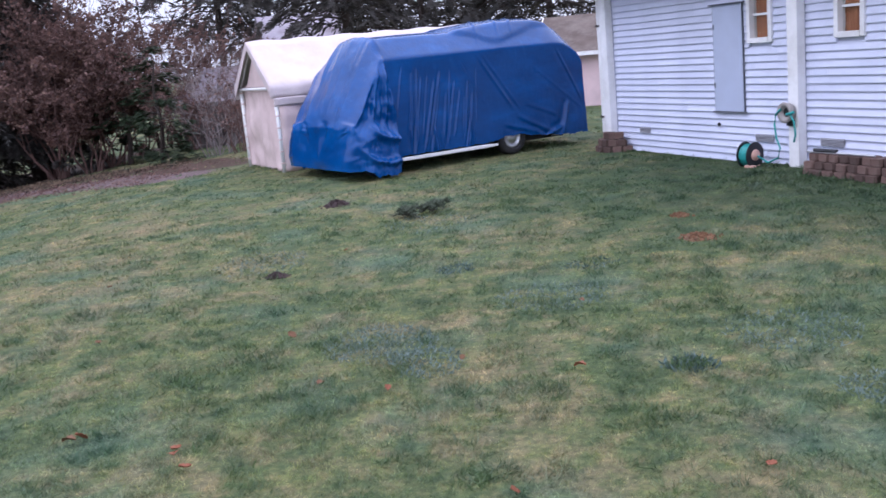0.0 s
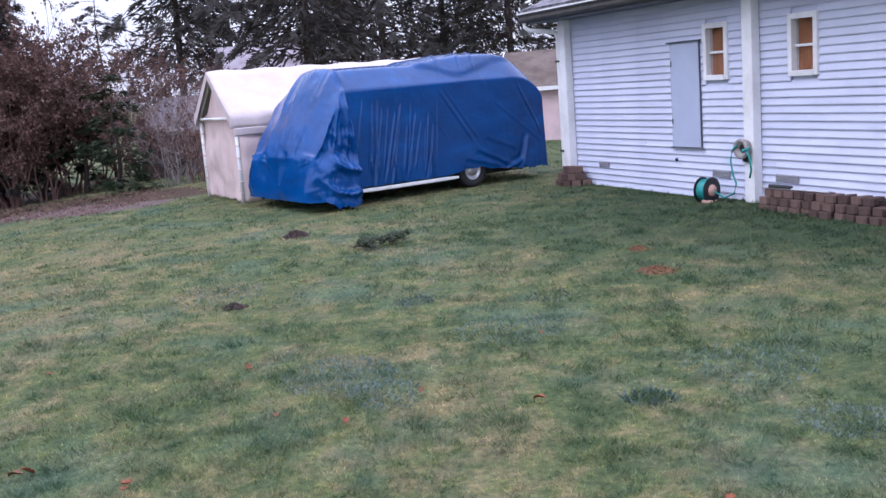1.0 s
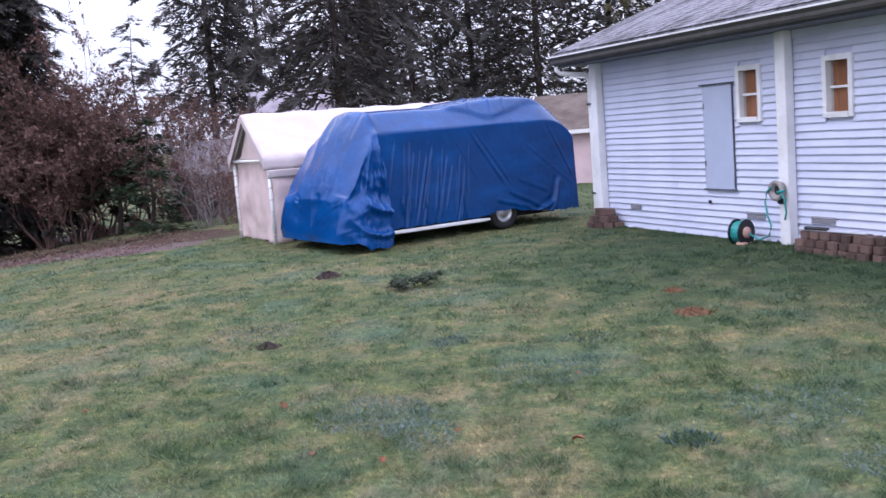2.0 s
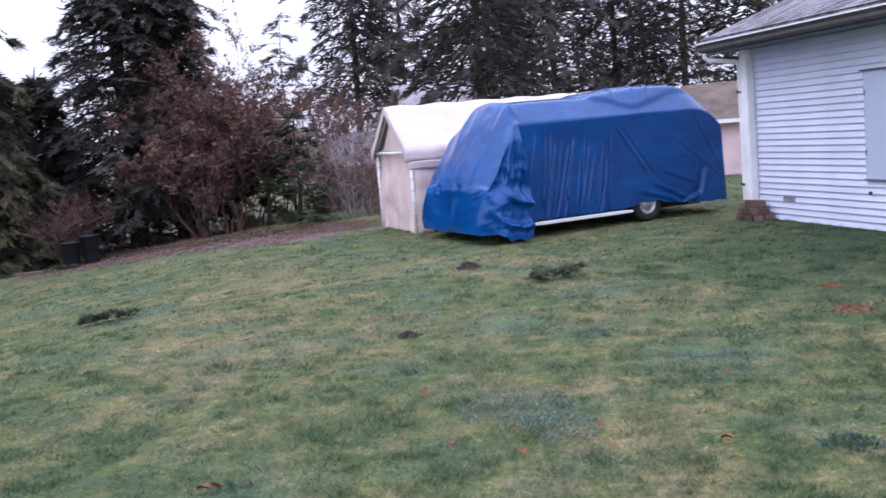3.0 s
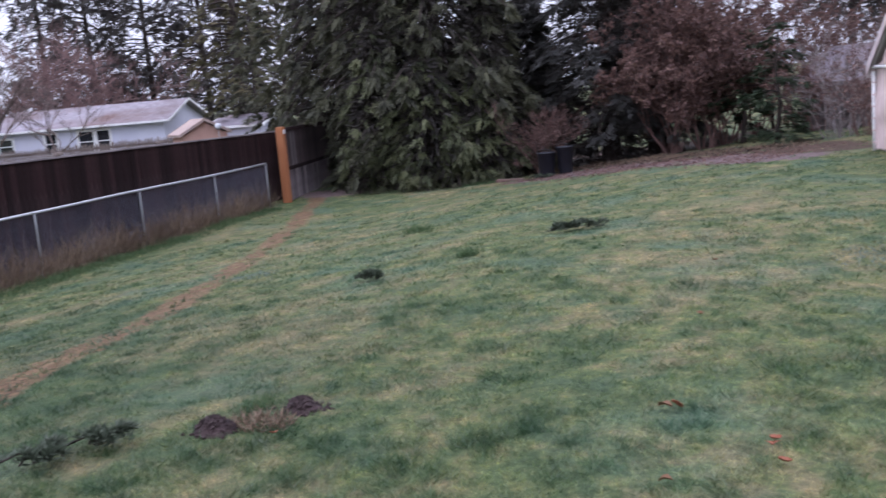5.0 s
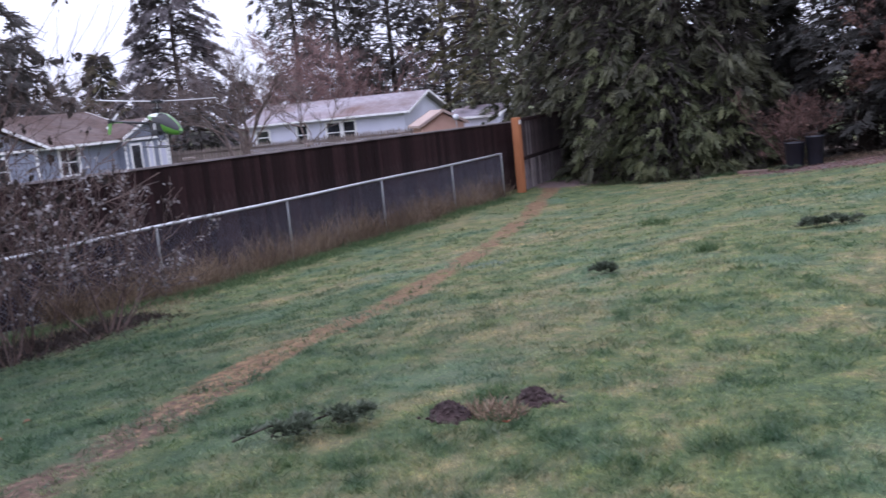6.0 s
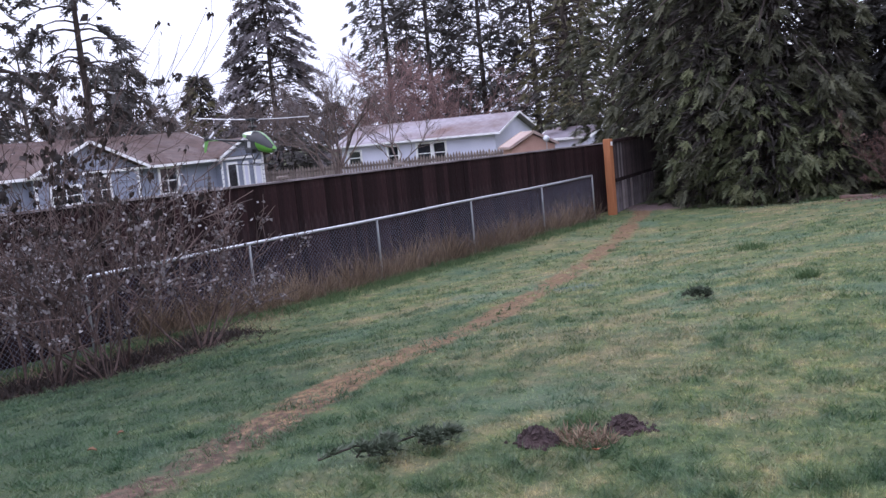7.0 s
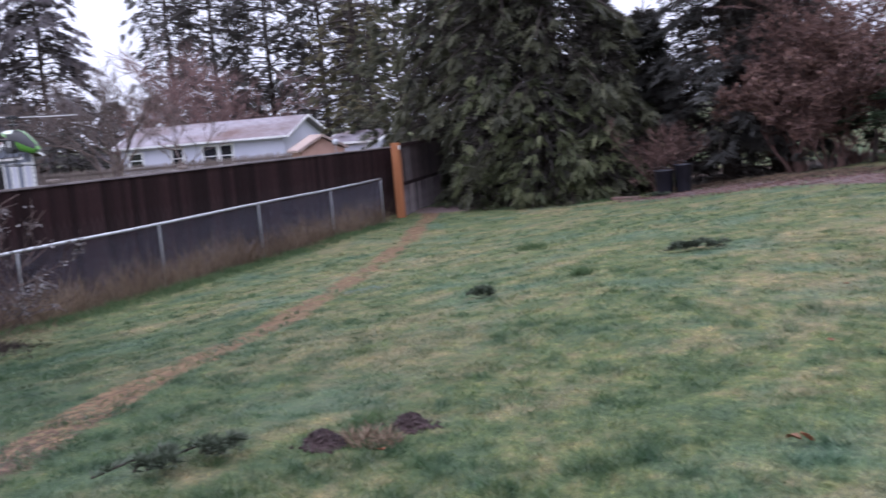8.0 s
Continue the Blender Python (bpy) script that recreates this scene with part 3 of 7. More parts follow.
def bare_masks(x, y):
    t = np.clip(1.5 - near_line(x, y, TRAIL) / (0.225 + 0.05 * np.clip((7 - y) / 7, 0, 1)), 0, 1) * np.clip(0.82 + 0.18 * np.sin(2.1 * y) + 0.1 * np.sin(5.3 * y + x), 0, 1)
    g = np.clip(1.5 - near_line(x, y, GRIT) / 0.75, 0, 1)
    li = np.clip(1.5 - near_line(x, y, LITTER) / 0.9, 0, 1)
    li = li * np.clip(0.9 + 0.35 * np.sin(1.7 * x + y) * np.sin(2.3 * y - x), 0, 1)
    far = (y > 23.5) & (x < -8) & (x > -30) & (y < 30)
    li = np.maximum(li, far * 1.0)
    # litter under the fence shrub, its dark colour also standing for the shrub's shade
    li = np.maximum(li, np.clip(1.6 - near_line(x, y, [(-11.0, 0.5), (-10.85, 2.4), (-11.5, 4.6)]) / 0.5, 0, 1))
    gate = np.clip(1.4 - np.hypot(x + 17.2, y - 20.0) / 1.0, 0, 1)
    g = np.maximum(g, gate)
    return t, g, li


# ---------------------------------------------------------------- ground
def make_ground():
    def lines(lo, hi, step):
        core = list(np.arange(lo, hi + 1e-6, step))
        out, s = [], step
        p = hi
        while p < 700:
            s *= 1.35
            p += s
            out.append(p)
        pre, s, p = [], step, lo
        while p > -700:
            s *= 1.35
            p -= s
            pre.append(p)
        return np.array(pre[::-1] + core + out)

    xs, ys = lines(-22, 8, 0.19), lines(-2, 27, 0.19)
    gx, gy = np.meshgrid(xs, ys)
    x, y = gx.ravel(), gy.ravel()
    v = np.stack([x, y, ground_z(x, y)], 1)
    nx, ny = len(xs), len(ys)
    a = (np.arange(ny - 1)[:, None] * nx + np.arange(nx - 1)[None]).ravel()
    tris = np.concatenate([np.stack([a, a + 1, a + nx + 1], 1), np.stack([a, a + nx + 1, a + nx], 1)])
    me = big_mesh("ground", v, tris, SOIL)
    me.polygons.foreach_set("use_smooth", [True] * len(me.polygons))
    t, g, li = bare_masks(x, y)
    at = me.color_attributes.new("bare", "FLOAT_COLOR", "POINT")
    at.data.foreach_set("color", np.stack([t, g, li, np.ones_like(t)], 1).astype(np.float32).ravel())
    tagged(new("ground", me), "sloping winter lawn with a worn straw-brown trail", "lawn", kind="structure")


make_ground()

# ---------------------------------------------------------------- house with blue siding
HX, HY = Vector((0.3584, -0.9336, 0)), Vector((0.9336, 0.3584, 0))
HOUSE_M = Matrix(((HX.x, HY.x, 0, 2.74), (HX.y, HY.y, 0, 15.69), (0, 0, 1, 0), (0, 0, 0, 1)))
WALL_H, COURSE, HOUSE_L, HOUSE_D = 2.53, 0.0904, 13.0, 7.0
EAVE, GABLE, SLOPE = 0.48, 0.08, 0.36


def make_house():
    house = thing("house", "single-storey house with pale blue lap siding and grey shingle roof", "house", m=HOUSE_M)
    wins = [(3.63, 4.08, 1.50, 2.20), (5.09, 5.53, 1.50, 2.19)]
    # wall core with window openings
    core = Shape()
    cuts = [0.2]
    for a, b, _, _ in wins:
        cuts += [a + 0.04, b - 0.04]
    cuts.append(HOUSE_L)
    for k in range(len(cuts) - 1):
        a, b = cuts[k], cuts[k + 1]
        if k % 2 == 0:
            core.box((a, 0.03, -0.3), (b, 0.16, WALL_H))
        else:
            z0, z1 = wins[k // 2][2] + 0.04, wins[k // 2][3] - 0.04
            core.box((a, 0.03, -0.3), (b, 0.16, z0)).box((a, 0.03, z1), (b, 0.16, WALL_H))
    wall = part("wall", core, SIDING, house)
    ends = Shape()
    ends.box((0.2, 0.16, -0.3), (0.33, HOUSE_D, WALL_H))
    ends.slab([(0.2, 0.02, WALL_H), (0.2, HOUSE_D, WALL_H), (0.2, HOUSE_D / 2, WALL_H + (HOUSE_D / 2) * SLOPE)], (0.13, 0, 0))
    ends.box((HOUSE_L - 0.13, 0.16, -0.3), (HOUSE_L, HOUSE_D, WALL_H)).box((0.33, HOUSE_D - 0.13, -0.3), (HOUSE_L - 0.13, HOUSE_D, WALL_H))
    part("back_wall", ends, SIDING, house)
    part("foundation", Shape().box((0.19, 0.0, -0.3), (HOUSE_L, 0.028, 0.02)), BRICK, house)
    # siding boards, tilted so that each lower edge stands proud
    made = {}
    for c in range(28):
        z0 = 0.0 + c * COURSE
        z1 = z0 + COURSE
        spans = [(0.44, HOUSE_L)]
        for a, b, w0, w1 in wins:
            if z1 > w0 + 0.01 and z0 < w1 - 0.01:
                spans = [q for s0, s1 in spans for q in ((s0, min(s1, a + 0.02)), (max(s0, b - 0.02), s1)) if q[1] - q[0] > 0.05]
        joints = []
        for s0, s1 in spans:
            cut = [s0]
            p = 2.2 + (c * 1.73) % 3.0
            while p < s1:
                if p > s0 + 0.3 and s1 - p > 0.3:
                    cut.append(p)
                p += 3.66
            cut.append(s1)
            joints += list(zip(cut, cut[1:]))
        for s0, s1 in joints:
            key = round(s1 - s0, 3)
            if key not in made:
                w = s1 - s0 - 0.003
                v = [(0, 0.022, 0.0), (w, 0.022, 0), (w, -0.009, 0.0), (0, -0.009, 0.0), (0, -0.012, 0.010), (w, -0.012, 0.010),
                     (0, 0.014, COURSE + 0.008), (w, 0.014, COURSE + 0.008), (0, 0.024, COURSE + 0.008), (w, 0.024, COURSE + 0.008)]
                f = [(0, 1, 2, 3), (3, 2, 5, 4), (4, 5, 7, 6), (6, 7, 9, 8), (8, 9, 1, 0), (0, 3, 4, 6, 8), (1, 9, 7, 5, 2)]
                made[key] = Shape().add(v, f).mesh("siding_board")
            part("siding_board", made[key], SIDING, wall, m=Matrix.Translation((s0, 0, z0)))
    # corner board, downspout and the white post
    part("post", Shape().box((0.32, -0.135, -0.05), (0.50, -0.012, WALL_H), bevel=0.006), WHITE, house, "square white-painted timber post at the house corner")
    ds = Shape().tube([(0.0, -EAVE - 0.05, 2.54), (0.0, -EAVE - 0.05, 2.48), (0.03, -EAVE + 0.0, 2.43), (0.14, -0.30, 2.40), (0.24, -0.14, 2.37), (0.272, -0.10, 2.30), (0.272, -0.098, 2.2), (0.272, -0.098, 0.06), (0.272, -0.16, 0.0)],
                      [0.032, 0.032, 0.034, 0.036, 0.038, 0.044, 0.046, 0.046, 0.046], 8)
    spout = part("downspout", ds, WHITE, house)
    for z in (0.5, 1.9):
        part("strap", Shape().box((0.22, -0.15, z), (0.318, -0.03, z + 0.03)), GUTTER, spout)
    part("post", Shape().box((4.46, -0.135, -0.05), (4.63, -0.012, WALL_H), bevel=0.006), WHITE, house, "square white-painted timber post against the siding")
    # eave: soffit, fascia, gutter, roof
    part("soffit", Shape().box((-GABLE, -EAVE + 0.02, WALL_H), (HOUSE_L + EAVE, 0.0, WALL_H + 0.02)), SOFFIT, house)
    part("frieze_board", Shape().box((0.505, -0.03, WALL_H - 0.09), (4.455, -0.019, WALL_H - 0.002)).box((4.635, -0.03, WALL_H - 0.09), (HOUSE_L, -0.019, WALL_H - 0.002)), SIDING, house)
    part("fascia", Shape().box((-GABLE, -EAVE - 0.005, WALL_H), (HOUSE_L + EAVE, -EAVE + 0.018, WALL_H + 0.15)), SOFFIT, house)
    prof = [(-0.008, 0.13), (-0.008, 0.02), (-0.03, 0.0), (-0.085, 0.0), (-0.10, 0.03), (-0.095, 0.07), (-0.115, 0.10), (-0.115, 0.125), (-0.105, 0.125), (-0.105, 0.105), (-0.085, 0.07), (-0.09, 0.035), (-0.08, 0.012), (-0.032, 0.012), (-0.018, 0.026), (-0.018, 0.13)]
    gut = Shape()
    n = len(prof)
    v = [(x, -EAVE - 0.006 + a, WALL_H + 0.03 + b) for x in (-GABLE - 0.02, HOUSE_L + EAVE) for a, b in prof]
    gut.add(v, [(k, (k + 1) % n, n + (k + 1) % n, n + k) for k in range(n)] + [tuple(range(8)), tuple(range(n, n + 8))])
    part("gutter", gut, GUTTER, house, "grey-brown stained gutter, darkened as in shadow, under a white drip edge")
    part("drip_edge", Shape().box((-GABLE - 0.02, -EAVE - 0.135, WALL_H + 0.156), (HOUSE_L + EAVE, -EAVE - 0.004, WALL_H + 0.166)).box((-GABLE - 0.02, -EAVE - 0.135, WALL_H + 0.144), (HOUSE_L + EAVE, -EAVE - 0.126, WALL_H + 0.155)), WHITE, house)
    run = HOUSE_D / 2 + EAVE + 0.04
    top = WALL_H + 0.20
    y0 = -EAVE - 0.05
    deck = Shape()
    for sgn in (1, -1):
        e = y0 if sgn > 0 else HOUSE_D + EAVE + 0.04
        deck.slab([(-GABLE, e, top), (HOUSE_L + EAVE, e, top), (HOUSE_L + EAVE, HOUSE_D / 2, top + run * SLOPE), (-GABLE, HOUSE_D / 2, top + run * SLOPE)], (0, 0, -0.03))
    roof = part("roof", deck, SHINGLE, house, "weathered grey asphalt shingle roof")
    part("rake_board", Shape().slab([(-GABLE - 0.02, y0, top - 0.16), (-GABLE - 0.02, y0, top - 0.02), (-GABLE - 0.02, HOUSE_D / 2, top + run * SLOPE - 0.02), (-GABLE - 0.02, HOUSE_D / 2, top + run * SLOPE - 0.16)], (0.018, 0, 0)), WHITE, house)
    rake = math.atan(SLOPE)
    tab = Shape().box((0.003, 0, 0), (0.305, 0.20, 0.006)).mesh("shingle")
    rest = Shape()
    for row in range(26):
        s = row * 0.14
        for k in range(46):
            x = -GABLE + (row % 2) * 0.15 - 0.15 + k * 0.307
            if x + 0.3 > HOUSE_L + EAVE:
                break
            m = Matrix.Translation((max(x, -GABLE), y0 - 0.015 + s * math.cos(rake), top + 0.004 + s * math.sin(rake) + 0.006)) @ Matrix.Rotation(rake - 0.032, 4, "X")
            if k < 20 and row < 15:
                part("shingle", tab, SHINGLE, roof, m=m)
            else:
                rest.box((0.003, 0, 0), (0.305, 0.20, 0.006), m)
    tagged(part("shingle_field", rest, SHINGLE, roof), kind="stuff")
    # windows
    for a, b, z0, z1 in wins:
        w = tagged(new("window"), "small white-trimmed sash window with an amber blind")
        w.parent = house
        t = 0.062
        trim = Shape().box((a, -0.035, z0), (a + t, 0.10, z1), bevel=0.004).box((b - t, -0.035, z0), (b, 0.10, z1), bevel=0.004)
        trim.box((a + t, -0.033, z1 - t), (b - t, 0.10, z1)).box((a + t, -0.042, z0), (b - t, 0.10, z0 + t))
        part("window_frame", trim, WHITE, w)
        mid = (z0 + z1) / 2 - 0.01
        part("sash_bar", Shape().box((a + t, 0.03, mid - 0.014), (b - t, 0.065, mid + 0.014)), WHITE, w)
        for q0, q1 in ((z0 + t, mid - 0.014), (mid + 0.014, z1 - t)):
            pane = part("pane", Shape().box((a + t, 0.045, q0), (b - t, 0.049, q1)), GLASS, w)
            pane.visible_shadow = False
        folds = Shape()
        steps = 26
        v = []
        for k in range(steps + 1):
            x = a + t + (b - a - 2 * t) * k / steps
            y = 0.082 + 0.006 * math.sin(k * 1.9)
            v += [(x, y, z0 + t), (x, y, z1 - t)]
        folds.add(v, [(2 * k, 2 * k + 2, 2 * k + 3, 2 * k + 1) for k in range(steps)])
        part("blind", folds, BLIND, w, "amber-brown blind drawn behind the glass")
    # boarded hatch
    hatch = part("hatch", Shape().box((2.97, -0.036, 0.65), (3.54, -0.008, 2.0), bevel=0.004), PALE_PANEL, house, "plain pale blue board covering a former doorway")
    # dark cap draws the shadow line on top, dark strips the side gaps
    part("drip_cap", Shape().box((2.92, -0.06, 2.0), (3.58, -0.008, 2.02)), DARK_TRIM, hatch)
    for x in (2.958, 3.541):
        part("edge_strip", Shape().box((x, -0.026, 0.65), (x + 0.010, -0.008, 2.0)), DARK_TRIM, hatch)
    part("sill", Shape().box((2.93, -0.045, 0.63), (3.58, -0.008, 0.648)), SOFFIT, hatch)
    for z in (0.95, 1.70):
        part("hinge", Shape().box((2.975, -0.042, z), (2.998, -0.037, z + 0.07)), SOFFIT, hatch)
    # foundation vents
    for x0, x1 in ((1.12, 1.39), (3.73, 4.07), (4.85, 5.22)):
        v = part("vent", Shape().box((x0, -0.016, 0.285), (x1, -0.011, 0.375)), TAN_GREEN, house, "grey metal foundation vent")
        for k in range(5):
            z = 0.293 + k * 0.017
            part("slat", Shape().slab([(x0 + 0.01, -0.016, z), (x1 - 0.01, -0.016, z), (x1 - 0.01, -0.026, z - 0.004), (x0 + 0.01, -0.026, z - 0.004)], (0, 0, 0.003)), TAN_GREEN, v)
    part("wall_knob", Shape().lathe([(0.0, 0.03), (0.022, 0.028), (0.026, 0.01), (0.016, 0.0)], Matrix.Translation((3.02, -0.008, 0.47)) @ Matrix.Rotation(radians(90), 4, "X"), 10), BLACK_PLASTIC, house)


make_house()


def make_garden_blocks():
    def block(w, d, h):
        s = Shape()
        o = [(-w / 2, 0.0), (-w / 2 + 0.02, -0.03), (w / 2 - 0.02, -0.03), (w / 2, 0.0), (w / 2 - 0.03, d), (-w / 2 + 0.03, d)]
        n = len(o)
        rows = [(1, 0.0), (1.0, 0.012), (1.0, h - 0.012), (0.96, h)]
        rows[0] = (0.96, 0.0)
        v = [(x * k, y * k, z) for k, z in rows for x, y in o]
        f = [tuple(reversed(range(n))), tuple(range(3 * n, 4 * n))] + [(r * n + k, r * n + (k + 1) % n, r * n + n + (k + 1) % n, r * n + n + k) for r in range(3) for k in range(n)]
        return s.add(v, f).mesh("block")

    long_block = block(0.172, 0.20, 0.094)
    small_block = block(0.140, 0.18, 0.080)
    wall = thing("retaining_wall", "low edging of stacked brown concrete garden blocks along the house", "garden wall", m=HOUSE_M)
    r = random.Random(3)
    for course in range(3):
        for k in range(36):
            x = 5.02 + k * 0.158 + r.uniform(-0.010, 0.010)
            m = Matrix.Translation((x, -0.36 + r.uniform(-0.025, 0.025) + course * 0.035, course * 0.086 - 0.01)) @ Matrix.Rotation(r.uniform(-0.18, 0.18), 4, "Z") @ Matrix.Rotation(r.uniform(-0.07, 0.07), 4, "Y")
            if course < 2 or r.random() < 0.9:
                part("block", small_block, BRICK, wall, m=m)
    part("bed_soil", Shape().box((4.98, -0.2, -0.1), (10.6, -0.035, 0.21)), MOUND_SOIL, wall)
    heap = thing("block_planter", "small rounded stack of brown concrete blocks at the house corner", "planter", m=HOUSE_M)
    for course, rad, lo in ((0, 0.36, 0.0), (1, 0.31, 12.0), (2, 0.22, 4.0)):
        for k in range(7):
            a = radians(186 + lo + k * 27)
            cx, cy = 0.60 + rad * math.cos(a), -0.06 + rad * 0.95 * math.sin(a)
            if a > radians(356) or (course == 2 and k in (0, 6)):
                continue
            m = Matrix.Translation((cx, cy, course * 0.101 - 0.01)) @ Matrix.Rotation(a + radians(90) + r.uniform(-0.25, 0.25), 4, "Z") @ Matrix.Rotation(r.uniform(-0.12, 0.12), 4, "Y") @ Matrix.Diagonal((0.85, 0.7, 1, 1))
            part("block", long_block, BRICK, heap, m=m)
    part("bed_soil", Shape().lathe([(0.0, 0.26), (0.16, 0.25), (0.24, 0.18), (0.24, 0.0)], Matrix.Translation((0.62, -0.14, 0)) @ Matrix.Diagonal((1.0, 0.4, 1, 1)), 14), MOUND_SOIL, heap)


make_garden_blocks()


def make_hose():
    reel = thing("hose_reel", "black hose reel wound with teal hose by the wall", "hose reel", m=HOUSE_M @ Matrix.Translation((3.96, -0.30, 0.158)) @ Matrix.Scale(0.76, 4))
    turn = Matrix.Rotation(radians(10), 4, "Z") @ Matrix.Rotation(radians(90), 4, "Y")
    for s in (-1, 1):
        part("flange", Shape().lathe([(0.03, -0.008), (0.205, -0.008), (0.213, 0.0), (0.205, 0.008), (0.03, 0.008)], turn @ Matrix.Translation((0, 0, s * 0.10)), 32), BLACK_PLASTIC, reel)
    pts = []
    for k in range(340):
        a = k * 2 * math.pi / 26
        lap = (k / 26) % 6
        pts.append(turn @ Vector((0.165 * math.cos(a), 0.165 * math.sin(a), -0.075 + 0.15 * (lap / 6 if int(k / 156) % 2 == 0 else 1 - lap / 6))))
    part("hose", Shape().tube(pts, 0.018, 7), TEAL, reel, "teal garden hose wound on the drum", smooth=True)
    part("drum", Shape().lathe([(0.0, -0.09), (0.14, -0.09), (0.14, 0.09), (0.0, 0.09)], turn, 24), BLACK_PLASTIC, reel)
    part("hub", Shape().lathe([(0.0, 0.05), (0.06, 0.045), (0.09, 0.02), (0.095, 0.0)], turn @ Matrix.Translation((0, 0, 0.109)), 20), PEACH_PLASTIC, reel, "peach-coloured plastic hub", smooth=True)
    part("foot", Shape().box((0.02, -0.14, -0.21), (0.22, -0.05, -0.15), bevel=0.01).box((-0.1, 0.06, -0.21), (0.1, 0.13, -0.16), bevel=0.01), PEACH_PLASTIC, reel)
    tap = thing("hose_hanger", "round tan hose hanger with green tap connector on the post", "hose hanger", m=HOUSE_M @ Matrix.Translation((4.50, -0.137, 0.68)))
    face = Matrix.Rotation(radians(90), 4, "X")
    part("dish", Shape().lathe([(0.0, 0.05), (0.06, 0.05), (0.075, 0.09), (0.115, 0.10), (0.125, 0.085), (0.10, 0.0), (0.0, 0.0)], face @ Matrix.Translation((0, 0, 0.0)), 24), TAN_PLASTIC, tap, smooth=True)
    part("core", Shape().lathe([(0.0, 0.058), (0.052, 0.052), (0.055, 0.0)], face @ Matrix.Translation((0, 0, 0.001)), 16), BLACK_PLASTIC, tap)
    part("connector", Shape().tube([(0.04, -0.09, -0.02), (0.10, -0.10, -0.01), (0.15, -0.08, 0.01)], 0.018, 8), TEAL, tap)
    part("lower_bracket", Shape().box((-0.02, -0.05, -0.16), (0.09, -0.001, -0.09), bevel=0.008), BLACK_PLASTIC, tap)
    hang = [(-0.05, -0.10, 0.04), (-0.12, -0.11, -0.02), (-0.15, -0.11, -0.14), (-0.12, -0.11, -0.30), (-0.06, -0.11, -0.42), (-0.09, -0.12, -0.54), (-0.24, -0.14, -0.60), (-0.40, -0.16, -0.53)]
    part("supply_hose", Shape().tube(hang, 0.012, 7), TEAL, tap, smooth=True)
    loop = [(0.10, -0.09, -0.02), (0.17, -0.10, -0.10), (0.18, -0.09, -0.25), (0.14, -0.08, -0.34)]
    part("hose_tail", Shape().tube(loop, 0.012, 7), TEAL, tap, smooth=True)
    rake = thing("pry_bar", "long black-handled steel tool lying on the garden blocks", "garden tool", m=HOUSE_M)
    part("shaft", Shape().tube([(4.95, -0.30, 0.262), (5.9, -0.26, 0.262)], 0.014, 7), GALV, rake)
    part("grip", Shape().tube([(5.05, -0.296, 0.280), (5.38, -0.28, 0.280)], 0.022, 8), BLACK_PLASTIC, rake)


make_hose()


# ---------------------------------------------------------------- camper van under a tarpaulin, and the canopy shelter
VA = radians(32)
VX, VY = Vector((math.cos(VA), math.sin(VA), 0)), Vector((-math.sin(VA), math.cos(VA), 0))
VAN_W = 1.95
VAN_M = Matrix(((VX.x, VY.x, 0, 1.33 + VY.x * VAN_W / 2), (VX.y, VY.y, 0, 15.82 + VY.y * VAN_W / 2), (0, 0, 1, 0), (0, 0, 0, 1)))


def smooth_step(a, b, x):
    t = np.clip((x - a) / (b - a), 0, 1)
    return t * t * (3 - 2 * t)


